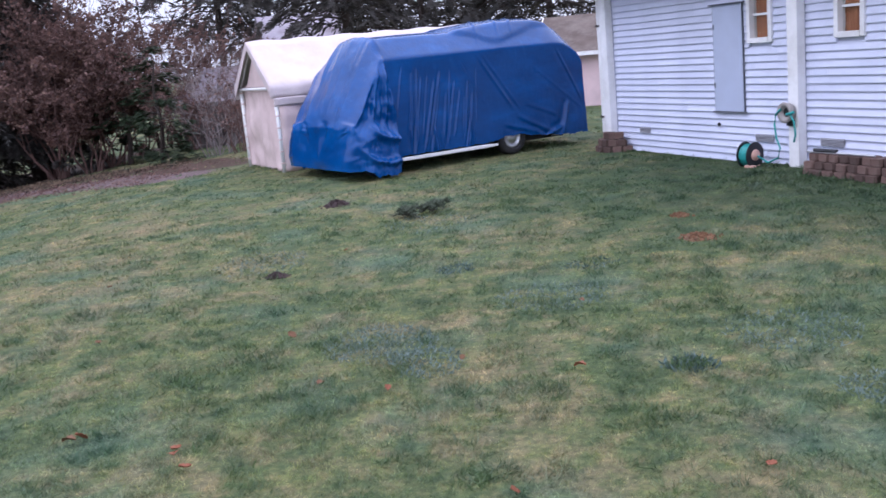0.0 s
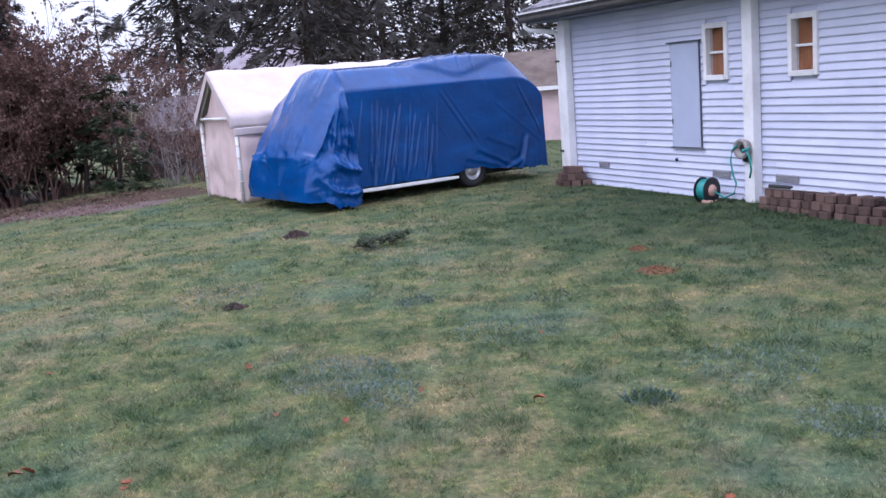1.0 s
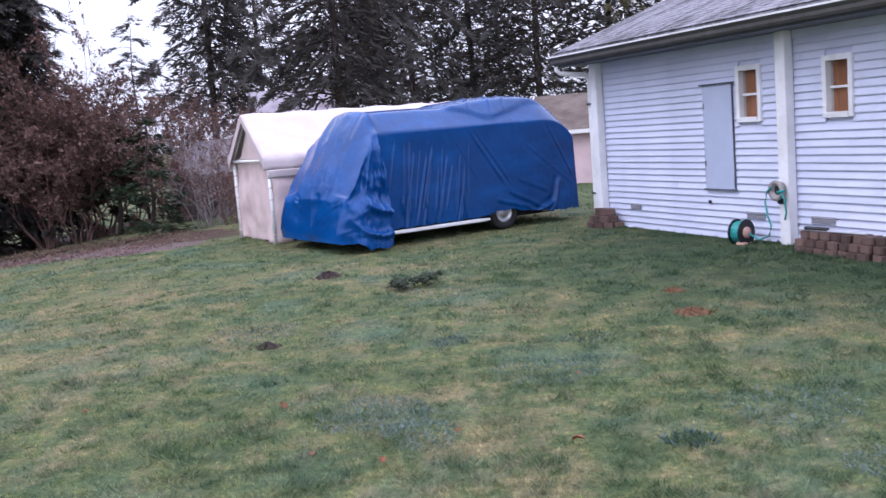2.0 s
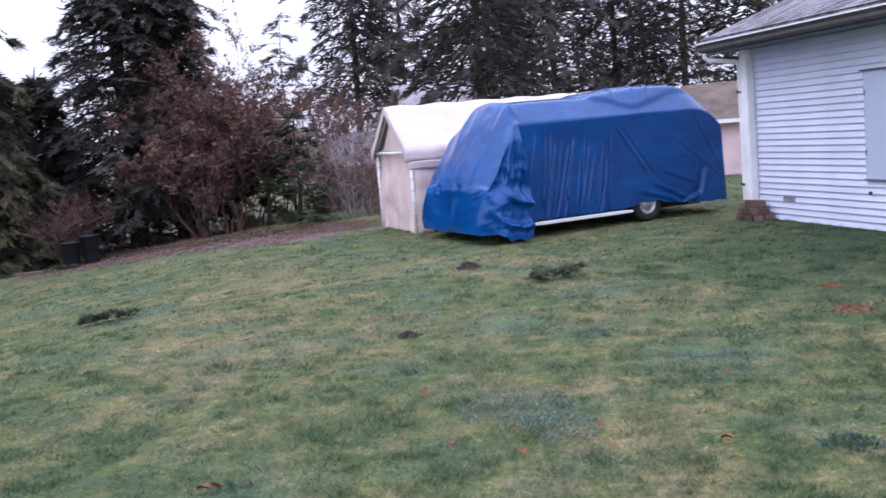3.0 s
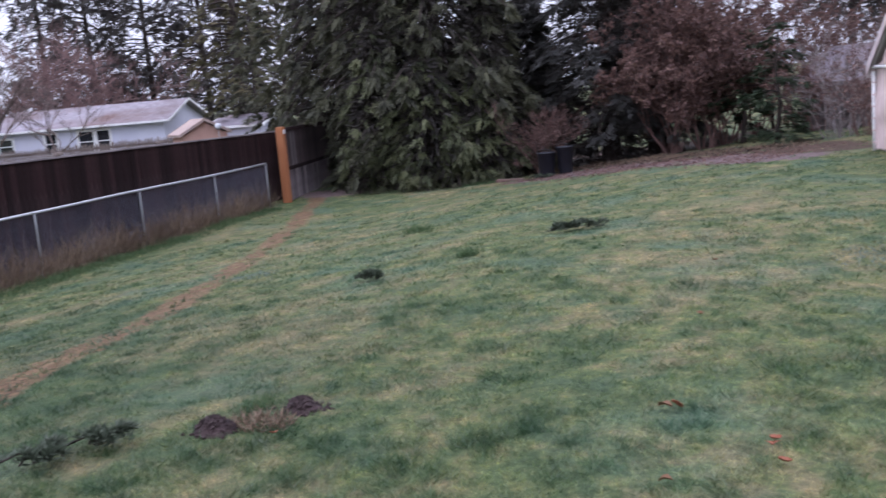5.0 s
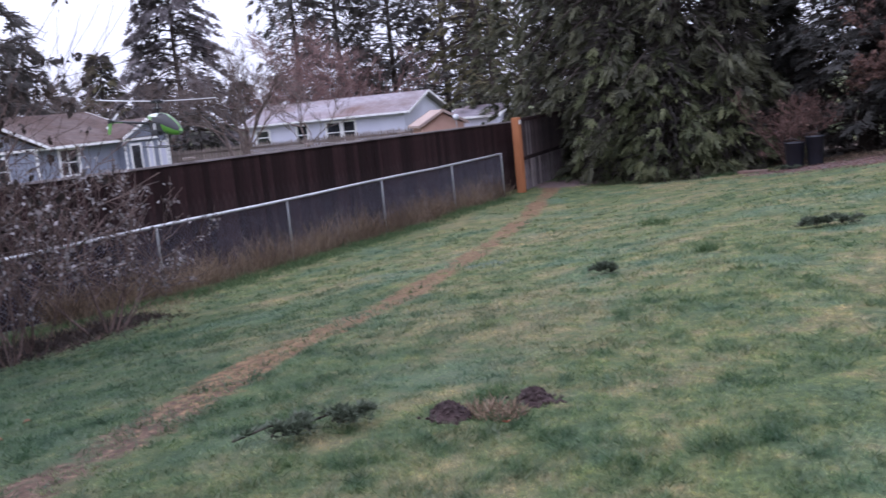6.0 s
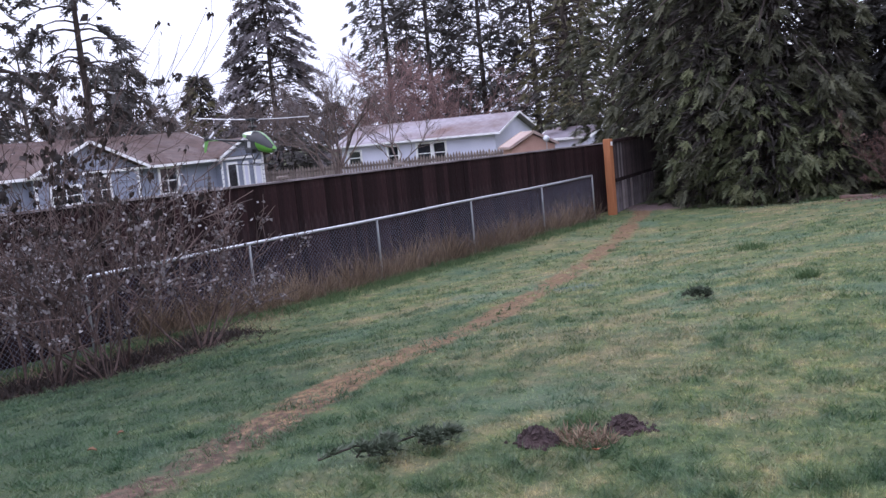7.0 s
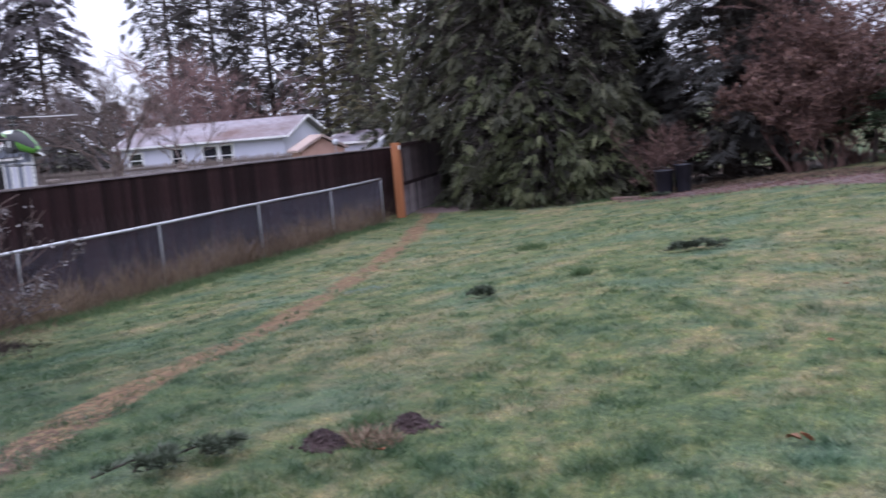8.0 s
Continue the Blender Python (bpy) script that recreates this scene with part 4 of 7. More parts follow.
def make_van():
    van = thing("camper_van", "high-roofed camper van wrapped in a wrinkled blue tarpaulin on the lawn", "camper van", m=VAN_M)
    S0, S1 = -3.02, 1.60
    # sections along the van: nested arches at both ends close the cover
    secs = [(S0 + 0.01, 0.001, 0.50), (S0, 0.3, 0.62), (S0, 0.6, 0.74), (S0 - 0.01, 0.85, 0.78), (S0, 0.97, 0.80)]
    for s in np.linspace(S0 + 0.06, S1 - 0.03, 400):
        secs.append((float(s), 1.0, None))
    secs += [(S1, 0.97, 1.45), (S1 + 0.02, 0.85, 1.42), (S1 + 0.03, 0.6, 1.4), (S1 + 0.03, 0.3, 1.38), (S1 + 0.03, 0.001, 1.3)]
    NP = 160
    u = np.linspace(0, 1, NP)
    verts = []
    for s, k, cap in secs:
        hood = 0.80 + 0.10 * smooth_step(S0, -2.72, s)
        bow = lambda s_, s0, ln: 1 - math.sqrt(max(0.0, 1 - min(1.0, max(0.0, (s_ - s0) / ln)) ** 2))
        round_off = 0.80 * bow(s, 0.80, 0.82)
        crown = hood + 0.05 + (2.02 - hood) * (0.7 * np.clip((s + 2.96) / 0.76, 0, 1) + 0.3 * smooth_step(-2.96, -2.1, s)) + 0.08 * smooth_step(-1.0, 0.2, s) - round_off
        shoulder = hood + (1.72 - hood) * (0.6 * np.clip((s + 2.92) / 0.60, 0, 1) + 0.4 * smooth_step(-2.92, -2.32, s))
        shoulder = min(shoulder - 0.52 * bow(s, 1.0, 0.62), crown - 0.06) if s > 0 else shoulder
        if cap:
            top = min(cap, crown)
            shoulder, crown = min(shoulder, top - 0.10), top
        half = VAN_W / 2 * k
        hem = 0.05 + 0.09 * smooth_step(-2.72, -2.85, s) + 0.06 * math.exp(-(s / 0.34) ** 4) + 0.21 * smooth_step(-2.26, -2.14, s) - 0.06 * smooth_step(0.5, 1.2, s)
        # arc length round the section: near side up, roof across, far side down
        up = shoulder - hem
        lens = np.array([up, 2 * half, up])
        tot = lens.sum()
        d = u * tot
        y = np.empty(NP)
        z = np.empty(NP)
        a = d < up
        b = (d >= up) & (d < up + 2 * half)
        c = ~a & ~b
        y[a], z[a] = -half, hem + d[a]
        w = (d[b] - up) / (2 * half) * 2 - 1
        y[b] = half * np.sign(w) * np.abs(w) ** 0.95
        z[b] = shoulder + (crown - shoulder) * np.interp(np.abs(w), [0.0, 0.25, 0.55, 0.62, 1.0], [1.0, 0.98, 0.90, 0.84, 0.0])
        y[c], z[c] = half, shoulder - (d[c] - up - 2 * half)
        # sides lean in towards the roof
        y = y * (1 - 0.07 * np.clip(z / 1.7, 0, 1.2))
        verts.append(np.stack([np.full(NP, s), y, z], 1))
    P = np.array(verts)
    ns = len(secs)
    s, y, z = P[..., 0], P[..., 1], P[..., 2]
    side = smooth_step(0.72, 0.95, np.clip(np.abs(y) / (VAN_W / 2), 0, 1))
    ridge = lambda q: (1 - np.abs(np.sin(q))) ** 3

    def grain(a_, b_, seed):
        """Smooth random heights over a plane, 0 to 1."""
        i, j = np.floor(a_), np.floor(b_)
        fa, fb = a_ - i, b_ - j
        fa, fb = fa * fa * (3 - 2 * fa), fb * fb * (3 - 2 * fb)
        spot = lambda p_, q_: np.mod(np.sin(p_ * 127.1 + q_ * 311.7 + seed * 17.3) * 43758.5453, 1.0)
        top, low = spot(i, j + 1), spot(i, j)
        return (low + (spot(i + 1, j) - low) * fa) * (1 - fb) + (top + (spot(i + 1, j + 1) - top) * fa) * fb

    def crumple(a_, b_, seed):
        """Sharp-edged facets, as in stiff crushed sheet."""
        return sum(k * (1 - np.abs(2 * grain(a_ * m_ + seed, b_ * m_ - seed, seed + m_) - 1)) for k, m_ in ((0.55, 1.0), (0.3, 2.1), (0.15, 4.3)))

    def crease(s0, z0, s1, z1, dep, wid):
        """A raised crease along a straight line on the side of the cover, tapering at both ends."""
        ux, uz = s1 - s0, z1 - z0
        ln = math.hypot(ux, uz)
        t = ((s - s0) * ux + (z - z0) * uz) / (ln * ln)
        d = ((s - s0) * uz - (z - z0) * ux) / ln
        on = smooth_step(-0.05, 0.12, t) * smooth_step(1.05, 0.85, t)
        return on * dep * (np.exp(-(d / wid) ** 2) - 0.45 * np.exp(-((d - 2.0 * wid) / (1.7 * wid)) ** 2))

    edge = -2.22 + 0.05 * np.sin(3.1 * z) - 0.13 * smooth_step(0.95, 0.35, z)      # where the front drape laps over the side sheet
    fore = smooth_step(0.012, -0.012, s - edge)
    hang = smooth_step(1.72, 1.45, z)
    fold = 0.012 * (grain(s * 1.7, z * 1.3, 1) - 0.5) + 0.008 * crumple(s * 2.6, z * 2.0, 3) + 0.010 * crumple(s * 5.0, z * 3.0, 2) * smooth_step(1.0, 0.3, z)
    rp = random.Random(8)
    for k in range(17):
        st = -1.98 + 1.42 * (k + rp.uniform(0.1, 0.9)) / 17
        top, low = rp.uniform(1.05, 1.62), rp.uniform(0.22, 0.55)
        fold = fold + crease(st, top, st - rp.uniform(0.10, 0.30) * (top - low), low, rp.uniform(0.014, 0.034), rp.uniform(0.009, 0.016))
    for k in range(9):
        st = rp.uniform(-1.95, -0.75)
        fold = fold + crease(st, rp.uniform(0.5, 0.8), st - rp.uniform(-0.05, 0.16), 0.22, rp.uniform(0.016, 0.030), rp.uniform(0.009, 0.014))
    for row in ((-0.62, 1.72, 0.06, 0.72, 0.016, 0.022), (-0.50, 1.70, 0.20, 0.70, 0.014, 0.018), (-0.95, 1.68, -0.48, 0.85, 0.010, 0.016), (1.02, 1.68, 1.50, 0.75, 0.016, 0.016), (0.55, 1.35, 1.48, 0.62, 0.010, 0.018),
                (1.18, 0.75, 1.02, 0.20, 0.045, 0.035), (1.05, 0.36, 0.62, 0.20, 0.040, 0.030), (0.10, 0.62, 0.85, 0.26, 0.022, 0.026), (-0.15, 0.50, 0.55, 0.30, 0.022, 0.022), (0.30, 0.80, 0.95, 0.55, 0.016, 0.022),
                (0.62, 1.20, -0.40, 1.13, 0.007, 0.012), (1.30, 1.02, 0.30, 1.00, 0.006, 0.012), (-1.4, 1.28, -0.5, 1.20, 0.006, 0.012)):
        fold = fold + crease(*row)
    # the drape over the cab: crushed facets, long folds down from the roof and a bunch gathered at the hem
    drape = 0.055 + 0.075 * crumple(s * 4.2 + 0.9 * z, z * 2.4, 5) + 0.036 * crumple(s * 9.0 - 2.0 * z, z * 6.0, 6)
    for row in ((-2.30, 1.72, -2.42, 0.75, 0.045, 0.030), (-2.42, 1.70, -2.66, 0.80, 0.040, 0.028), (-2.52, 1.45, -2.88, 0.88, 0.036, 0.030), (-2.26, 1.30, -2.30, 0.50, 0.035, 0.022), (-2.62, 1.15, -2.40, 0.62, 0.030, 0.026)):
        drape = drape + crease(*row)
    swell_ = smooth_step(0.92, 0.62, z + 0.35 * np.abs(s + 2.62)) * smooth_step(-3.0, -2.80, s)
    arc = np.hypot(s + 2.05, (z - 1.0) * 1.15)
    drape = drape + swell_ * (0.10 + 0.11 * ridge(arc * 9.0 + 0.5 + 0.8 * np.sin(5 * s)) + 0.05 * crumple(s * 7, z * 6, 7))
    drape = drape + 0.07 * smooth_step(0.50, 0.05, z) * swell_
    fold = side * (fold * hang * (1 - fore) + drape * fore * (0.25 + 0.75 * hang))
    y -= np.where(y < 0, 1, -1) * fold * (np.abs(y) > VAN_W * 0.3)
    roof = 1 - smooth_step(0.55, 0.9, np.abs(y) / (VAN_W / 2))
    z += roof * (0.010 * (grain(s * 2.2, y * 2.2, 11) - 0.5) + 0.008 * crumple(s * 2.0, y * 3.0, 12))
    # the sheet over the screen hangs in folds that run down the slope
    screen = smooth_step(-2.1, -2.3, s) * smooth_step(0.82, 0.95, z)
    z += roof * screen * (0.075 * crumple(s * 1.8, y * 2.2, 13) + sum(0.010 * np.exp(-((y - y0 - (0.22 + 0.5 * y0) * (s + 2.5)) / 0.03) ** 2) for y0 in (-0.62, -0.38, -0.05, 0.22, 0.6)))
    # second sheet laid over the rear roof, its loose edge sagging over the shoulder
    brim = 2.03 - 0.20 * np.exp(-(((s + 0.02) / 0.52) ** 2)) + 0.012 * np.sin(9 * s)
    lap = smooth_step(-0.03, 0.03, z - brim) * smooth_step(-0.84, -0.62, s) * smooth_step(0.5, 0.2, y)
    z += 0.034 * lap * (1 - 0.5 * smooth_step(0.5, 1.2, s))
    y -= 0.022 * lap * smooth_step(-0.2, -0.5, y)
    for sag_ in (-0.30, 0.12, 0.40):
        z += 0.020 * roof * np.exp(-((s - sag_ - 0.5 * (y + 0.5)) / 0.03) ** 2) * (y < 0)
    # the nose cloth swells and creases along its front
    nose = smooth_step(S0 + 0.05, S0, s)
    P[..., 0] = s + nose * (0.05 * crumple(y * 2.6, z * 1.2, 14) + 0.045 * ridge(y * 4.6 + 0.8 * z)) - nose * 0.10 * smooth_step(0.8, 0.2, z)
    # ragged hem
    for k in range(ns):
        dip = 0.015 * math.sin(k * 0.23) + 0.01 * math.sin(k * 0.71)
        low = z[k] < 0.55
        z[k][low] += dip * (0.55 - z[k][low]) / 0.5
    P[..., 1], P[..., 2] = y, np.maximum(z, 0.015)
    idx = np.arange(ns * NP).reshape(ns, NP)
    a, b, c, d = idx[:-1, :-1].ravel(), idx[1:, :-1].ravel(), idx[1:, 1:].ravel(), idx[:-1, 1:].ravel()
    tris = np.concatenate([np.stack([a, b, c], 1), np.stack([a, c, d], 1)])
    me = big_mesh("tarpaulin", P.reshape(-1, 3), tris, TARP)
    # the cab's own sheet, a lighter blue that also carries its stronger light
    me.materials.append(TARP_LIGHTER)
    cab = (fore[:-1, :-1] > 0.5).ravel().astype(np.int32)
    me.polygons.foreach_set("material_index", np.concatenate([cab, cab]))
    part("tarpaulin", me, TARP, van, "royal blue polyethylene tarpaulin with creases and shiny folds", smooth=True)
    # body under the cover
    body = Shape().box((-2.8, -VAN_W / 2 + 0.12, 0.30), (1.45, VAN_W / 2 - 0.12, 0.75), bevel=0.05)
    part("body", body, VAN_WHITE, van)
    part("underbody", Shape().box((-2.6, -VAN_W / 2 + 0.2, 0.17), (1.1, VAN_W / 2 - 0.2, 0.295)), UNDER, van)
    part("side_skirt", Shape().box((-2.25, -VAN_W / 2 + 0.0, 0.18), (-0.32, -VAN_W / 2 + 0.06, 0.235), bevel=0.012), WHITE, van, "white lower trim strip below the tarpaulin")
    for s in (-2.5, 0.0):
        for sgn in (-1, 1):
            w = tagged(new("wheel"), "black tyre with a dull steel hubcap")
            w.parent = van
            m = Matrix.Translation((s, sgn * (VAN_W / 2 - 0.135), 0.275)) @ Matrix.Rotation(radians(90 if sgn < 0 else -90), 4, "X")
            part("tyre", Shape().lathe([(0.155, -0.09), (0.25, -0.095), (0.272, -0.07), (0.277, 0.0), (0.272, 0.07), (0.25, 0.095), (0.165, 0.09), (0.155, 0.06)], m, 30), RUBBER, w, smooth=True)
            part("rim", Shape().lathe([(0.0, 0.075), (0.05, 0.085), (0.07, 0.06), (0.12, 0.055), (0.135, 0.075), (0.158, 0.083), (0.165, 0.07), (0.165, -0.05)], m, 24), CHROME, w, smooth=True)
    part("rear_bumper", Shape().box((1.45, -0.8, 0.30), (1.55, 0.8, 0.42), bevel=0.02), CHROME, van)
    part("exhaust", Shape().tube([(0.5, -0.62, 0.20), (1.1, -0.62, 0.20), (1.3, -0.62, 0.17)], 0.028, 8), UNDER, van)
    part("tie_rope", Shape().tube([(1.5, -0.9, 0.32), (1.4, -0.96, 0.22), (1.2, -0.9, 0.2), (0.9, -0.75, 0.2)], 0.008, 5), WHITE, van)


make_van()


def make_shelter():
    a = radians(29)
    m = Matrix(((math.cos(a), -math.sin(a), 0, -2.56), (math.sin(a), math.cos(a), 0, 16.5), (0, 0, 1, 0), (0, 0, 0, 1)))
    sh = thing("canopy_shelter", "white fabric canopy shelter with pipe legs and dirty beige end wall", "canopy shelter", m=m)
    W, L, E, R = 1.74, 5.2, 1.44, 2.19
    # legs and rafters
    for k, x in enumerate(np.linspace(0.0, L, 4)):
        for y in (0.0, W):
            leg = part("leg", Shape().tube([(x, y, -0.02), (x, y, E)], 0.034, 10), WHITE, sh, smooth=True)
            if k == 0:
                for z in np.arange(0.15, E, 0.2):
                    part("lashing", Shape().lathe([(0.035, -0.012), (0.041, -0.008), (0.041, 0.008), (0.035, 0.012)], Matrix.Translation((x, y, float(z))), 10), CANVAS_SIDE, leg)
        part("rafter", Shape().tube([(x, 0, E), (x, W / 2, R), (x, W, E)], 0.024, 8), WHITE, sh)
    part("end_bar", Shape().tube([(-0.03, 0, E - 0.03), (-0.03, W, E - 0.03)], 0.027, 10), WHITE, sh, smooth=True)
    # roof sheet, sagging between the rafters, with a scalloped edge
    nx, ny = 60, 24
    v, f = [], []
    for i in range(nx + 1):
        x = -0.10 + (L + 0.2) * i / nx
        sag = 0.045 * abs(math.sin(math.pi * (x / (L / 3))))
        for j in range(ny + 1):
            t = j / ny
            if t < 0.12:
                y, z = -0.05, E - 0.20 + (t / 0.12) * 0.20
            elif t > 0.88:
                y, z = W + 0.05, E - 0.20 + ((1 - t) / 0.12) * 0.20
            else:
                q = (t - 0.12) / 0.76
                y = -0.05 + (W + 0.1) * q
                z = E + 0.01 + (R + 0.03 - E) * (1 - abs(2 * q - 1)) - sag * (1 - abs(2 * q - 1)) * abs(2 * q - 1) * 4
            wob = 0.018 * math.sin(i * 0.9) * (1 if t < 0.12 or t > 0.88 else 0.3)
            v.append((x, y + wob, z + 0.012 * math.sin(i * 0.7 + j)))
    for i in range(nx):
        for j in range(ny):
            p = i * (ny + 1) + j
            f.append((p, p + ny + 1, p + ny + 2, p + 1))
    roof = part("roof_sheet", Shape().add(v, f), CANVAS, sh, "white reinforced plastic roof sheet with sagging edges", smooth=True)
    sol = roof.modifiers.new("thick", "SOLIDIFY")
    sol.thickness = 0.006
    # valance folded below the eave
    v, f = [], []
    for k in range(61):
        x = -0.06 + (L + 0.12) * k / 60
        for z, o in ((E - 0.195, -0.078), (E - 0.215, -0.080), (E - 0.25, -0.076), (E - 0.30, -0.072), (E - 0.33, -0.068)):
            v.append((x, o - 0.004 * math.sin(k * 0.8), z + 0.006 * math.sin(k * 0.55)))
    for k in range(60):
        for j in range(4):
            a0 = k * 5 + j
            f.append((a0, a0 + 5, a0 + 6, a0 + 1))
    val = part("valance", Shape().add(v, f), CANVAS, sh, smooth=True)
    so_ = val.modifiers.new("thick", "SOLIDIFY")
    so_.thickness = 0.005

    def curtain(p0, p1, z0, z1, seed, name, gable=False):
        v, f = [], []
        a0, b0 = Vector(p0), Vector(p1)
        nrm = (b0 - a0).cross(Vector((0, 0, 1))).normalized()
        n, h = 40, 24
        for i in range(n + 1):
            q = i / n
            top = z1 + ((R - E) * (1 - abs(2 * q - 1)) if gable else 0)
            for j in range(h + 1):
                r = j / h
                z = z0 + (top - z0) * r
                w = 0.05 * noise.noise(Vector((q * 5 + seed, r * 3, seed))) + 0.025 * noise.noise(Vector((q * 14 - seed, r * 6 + 3 * q, seed))) + 0.012 * math.sin(q * 22 + seed + 5 * r) * (1 - 0.5 * r)
                p = a0.lerp(b0, q) + nrm * w
                v.append((p.x, p.y, z + (0.03 * math.sin(q * 9 + seed) if j == 0 else 0)))
        for i in range(n):
            for j in range(h):
                k = i * (h + 1) + j
                f.append((k, k + h + 1, k + h + 2, k + 1))
        c = part(name, Shape().add(v, f), CANVAS_SIDE, sh, smooth=True)
        so = c.modifiers.new("thick", "SOLIDIFY")
        so.thickness = 0.004
        return c

    curtain((0.02, W - 0.02, 0), (0.02, 0.02, 0), 0.0, E - 0.04, 1.0, "end_curtain")
    curtain((0.02, -0.035, 0), (L, -0.035, 0), 0.02, E - 0.24, 4.0, "side_curtain")
    curtain((L, W - 0.03, 0), (0.0, W - 0.03, 0), 0.02, E - 0.18, 6.0, "side_curtain")
    curtain((L, 0.03, 0), (L, W - 0.03, 0), 0.02, E - 0.04, 8.0, "end_curtain")
    # cloth edge folded down over the end rafters
    for y0, y1 in ((-0.05, W / 2), (W + 0.05, W / 2)):
        part("rafter_hem", Shape().slab([(-0.105, y0, E - 0.16), (-0.105, y1, R - 0.10), (-0.105, y1, R + 0.035), (-0.105, y0, E + 0.012)], (0.006, 0, 0)), CANVAS, sh)
    # gable flap, open at its far edge
    g = Shape().slab([(0.02, 0.03, E + 0.0), (0.02, W * 0.93, E + 0.0), (0.02, W * 0.80, E + 0.06), (0.02, W / 2 + 0.10, R - 0.22), (0.02, W / 2, R - 0.03)], (0.004, 0, 0))
    part("gable_flap", g, CANVAS_SIDE, sh)


make_shelter()


# ---------------------------------------------------------------- fences
def make_fences():
    # chain-link fence
    a, b = Vector((-11.75, 0.2, 0)), Vector((-16.95, 17.3, 0))
    way = (b - a).normalized()
    span = (b - a).length
    rail_z = 0.24
    link = thing("chain_link_fence", "galvanised chain-link fence with a top rail beside the wooden fence", "fence")
    for u in (span, 15.45, 12.65, 9.72, 6.72, 3.9, 1.2):
        p = a + way * u
        part("fence_post", Shape().tube([(p.x, p.y, -0.95), (p.x, p.y, rail_z - 0.01), (p.x, p.y, rail_z + 0.012)], [0.019, 0.019, 0.014], 10), GALV, link, smooth=True)
    part("top_rail", Shape().tube([(*(a + way * span * k / 12).xy, rail_z + 0.008 * math.sin(k * 1.7)) for k in range(13)], 0.024, 10), GALV, link, smooth=True)
    wires = Shape()
    h0, h1 = -0.84, rail_z - 0.01
    hgt = h1 - h0
    off = Vector((way.y, -way.x, 0)) * -0.02
    pitch = 0.075
    k = -hgt
    while k < span:
        for sgn in (1, -1):
            u0, u1, z0, z1 = k, k + hgt, h0, h1
            if u0 < 0:
                z0, u0 = h0 - u0, 0.0
            if u1 > span:
                z1, u1 = h1 - (u1 - span), span
            if u1 > u0:
                q0, q1 = a + way * u0 + off, a + way * u1 + off
                if sgn > 0:
                    wires.tube([(q0.x, q0.y, z0), (q1.x, q1.y, z1)], 0.0023, 3, caps=False)
                else:
                    wires.tube([(q0.x, q0.y, h1 - (z0 - h0)), (q1.x, q1.y, h1 - (z1 - h0))], 0.0023, 3, caps=False)
        k += pitch
    tagged(part("chain_link_mesh", wires, WIRE, link), kind="stuff")

    # dark wooden fence behind it
    side = Vector((-way.y, way.x, 0)) * 0.55
    wf = thing("wooden_fence", "weathered dark brown board fence standing behind the chain link", "fence")
    r = random.Random(11)
    widths = [0.135, 0.14, 0.145]
    boards = [Shape().box((-0.006, -0.009, 0), (w + 0.006, 0.009, 1.0), bevel=0.003).mesh("board") for w in widths]
    turn = Matrix.Rotation(math.atan2(way.y, way.x), 4, "Z")
    u = -1.0
    end = span + 1.75
    while u < end:
        k = r.randrange(3)
        p = a + side + way * u
        top = 1.16 - 0.20 * (u / span) + r.uniform(-0.012, 0.012)
        m = Matrix.Translation((p.x, p.y, -0.95)) @ turn @ Matrix.Translation((0, r.uniform(-0.007, 0.007), 0)) @ Matrix.Rotation(r.uniform(-0.0025, 0.0025), 4, "Y") @ Matrix.Diagonal((1, 1, top + 0.95, 1))
        part("board", boards[k], DARK_FENCE, wf, m=m)
        u += widths[k]
    for z in (-0.45, 0.75):
        q0, q1 = a + side * 1.04 - way, a + side * 1.04 + way * end
        part("rail", Shape().slab([(q0.x, q0.y, z + 0.12), (q1.x, q1.y, z - 0.05), (q1.x, q1.y, z + 0.04), (q0.x, q0.y, z + 0.21)], Vector((-way.y, way.x, 0)) * 0.03), DARK_FENCE, wf)
    cap0, cap1 = a + side - way, a + side + way * end
    part("cap_rail", Shape().slab([(cap0.x - 0.05, cap0.y, 1.165), (cap0.x + 0.06, cap0.y, 1.165), (cap1.x + 0.06, cap1.y, 0.935), (cap1.x - 0.05, cap1.y, 0.935)], (0, 0, 0.03)), GREY_BOARD, wf)
    for u in (3.4, 8.1, 11.2, 14.4):
        p = a + side + way * u
        z = 1.19 - 0.20 * (u / span) + 0.02
        part("post_cap", Shape().box((p.x - 0.06, p.y - 0.08, z), (p.x + 0.06, p.y + 0.08, z + 0.045), bevel=0.008), PICKET, wf, "pale post cap")
    # new cedar post
    op = Vector((-17.25, 18.25, 0))
    post = part("fence_post", Shape().box((-0.09, -0.09, -1.0), (0.09, 0.09, 1.07), bevel=0.01), NEW_POST, None, m=Matrix.Translation(op) @ turn)
    tagged(post, "new orange cedar fence post at the end of the dark fence", "fence post")
    part("bracket", Shape().box((-0.03, -0.115, 0.9), (0.03, -0.091, 1.0)), WHITE, post)
    # board gate past the post
    gate = thing("board_gate", "weathered dark board gate panel beside the cedar post", "gate")
    g0, g1 = Vector((-17.42, 18.55, 0)), Vector((-19.6, 22.9, 0))
    gw = (g1 - g0).normalized()
    gt = Matrix.Rotation(math.atan2(gw.y, gw.x), 4, "Z")
    u = 0.0
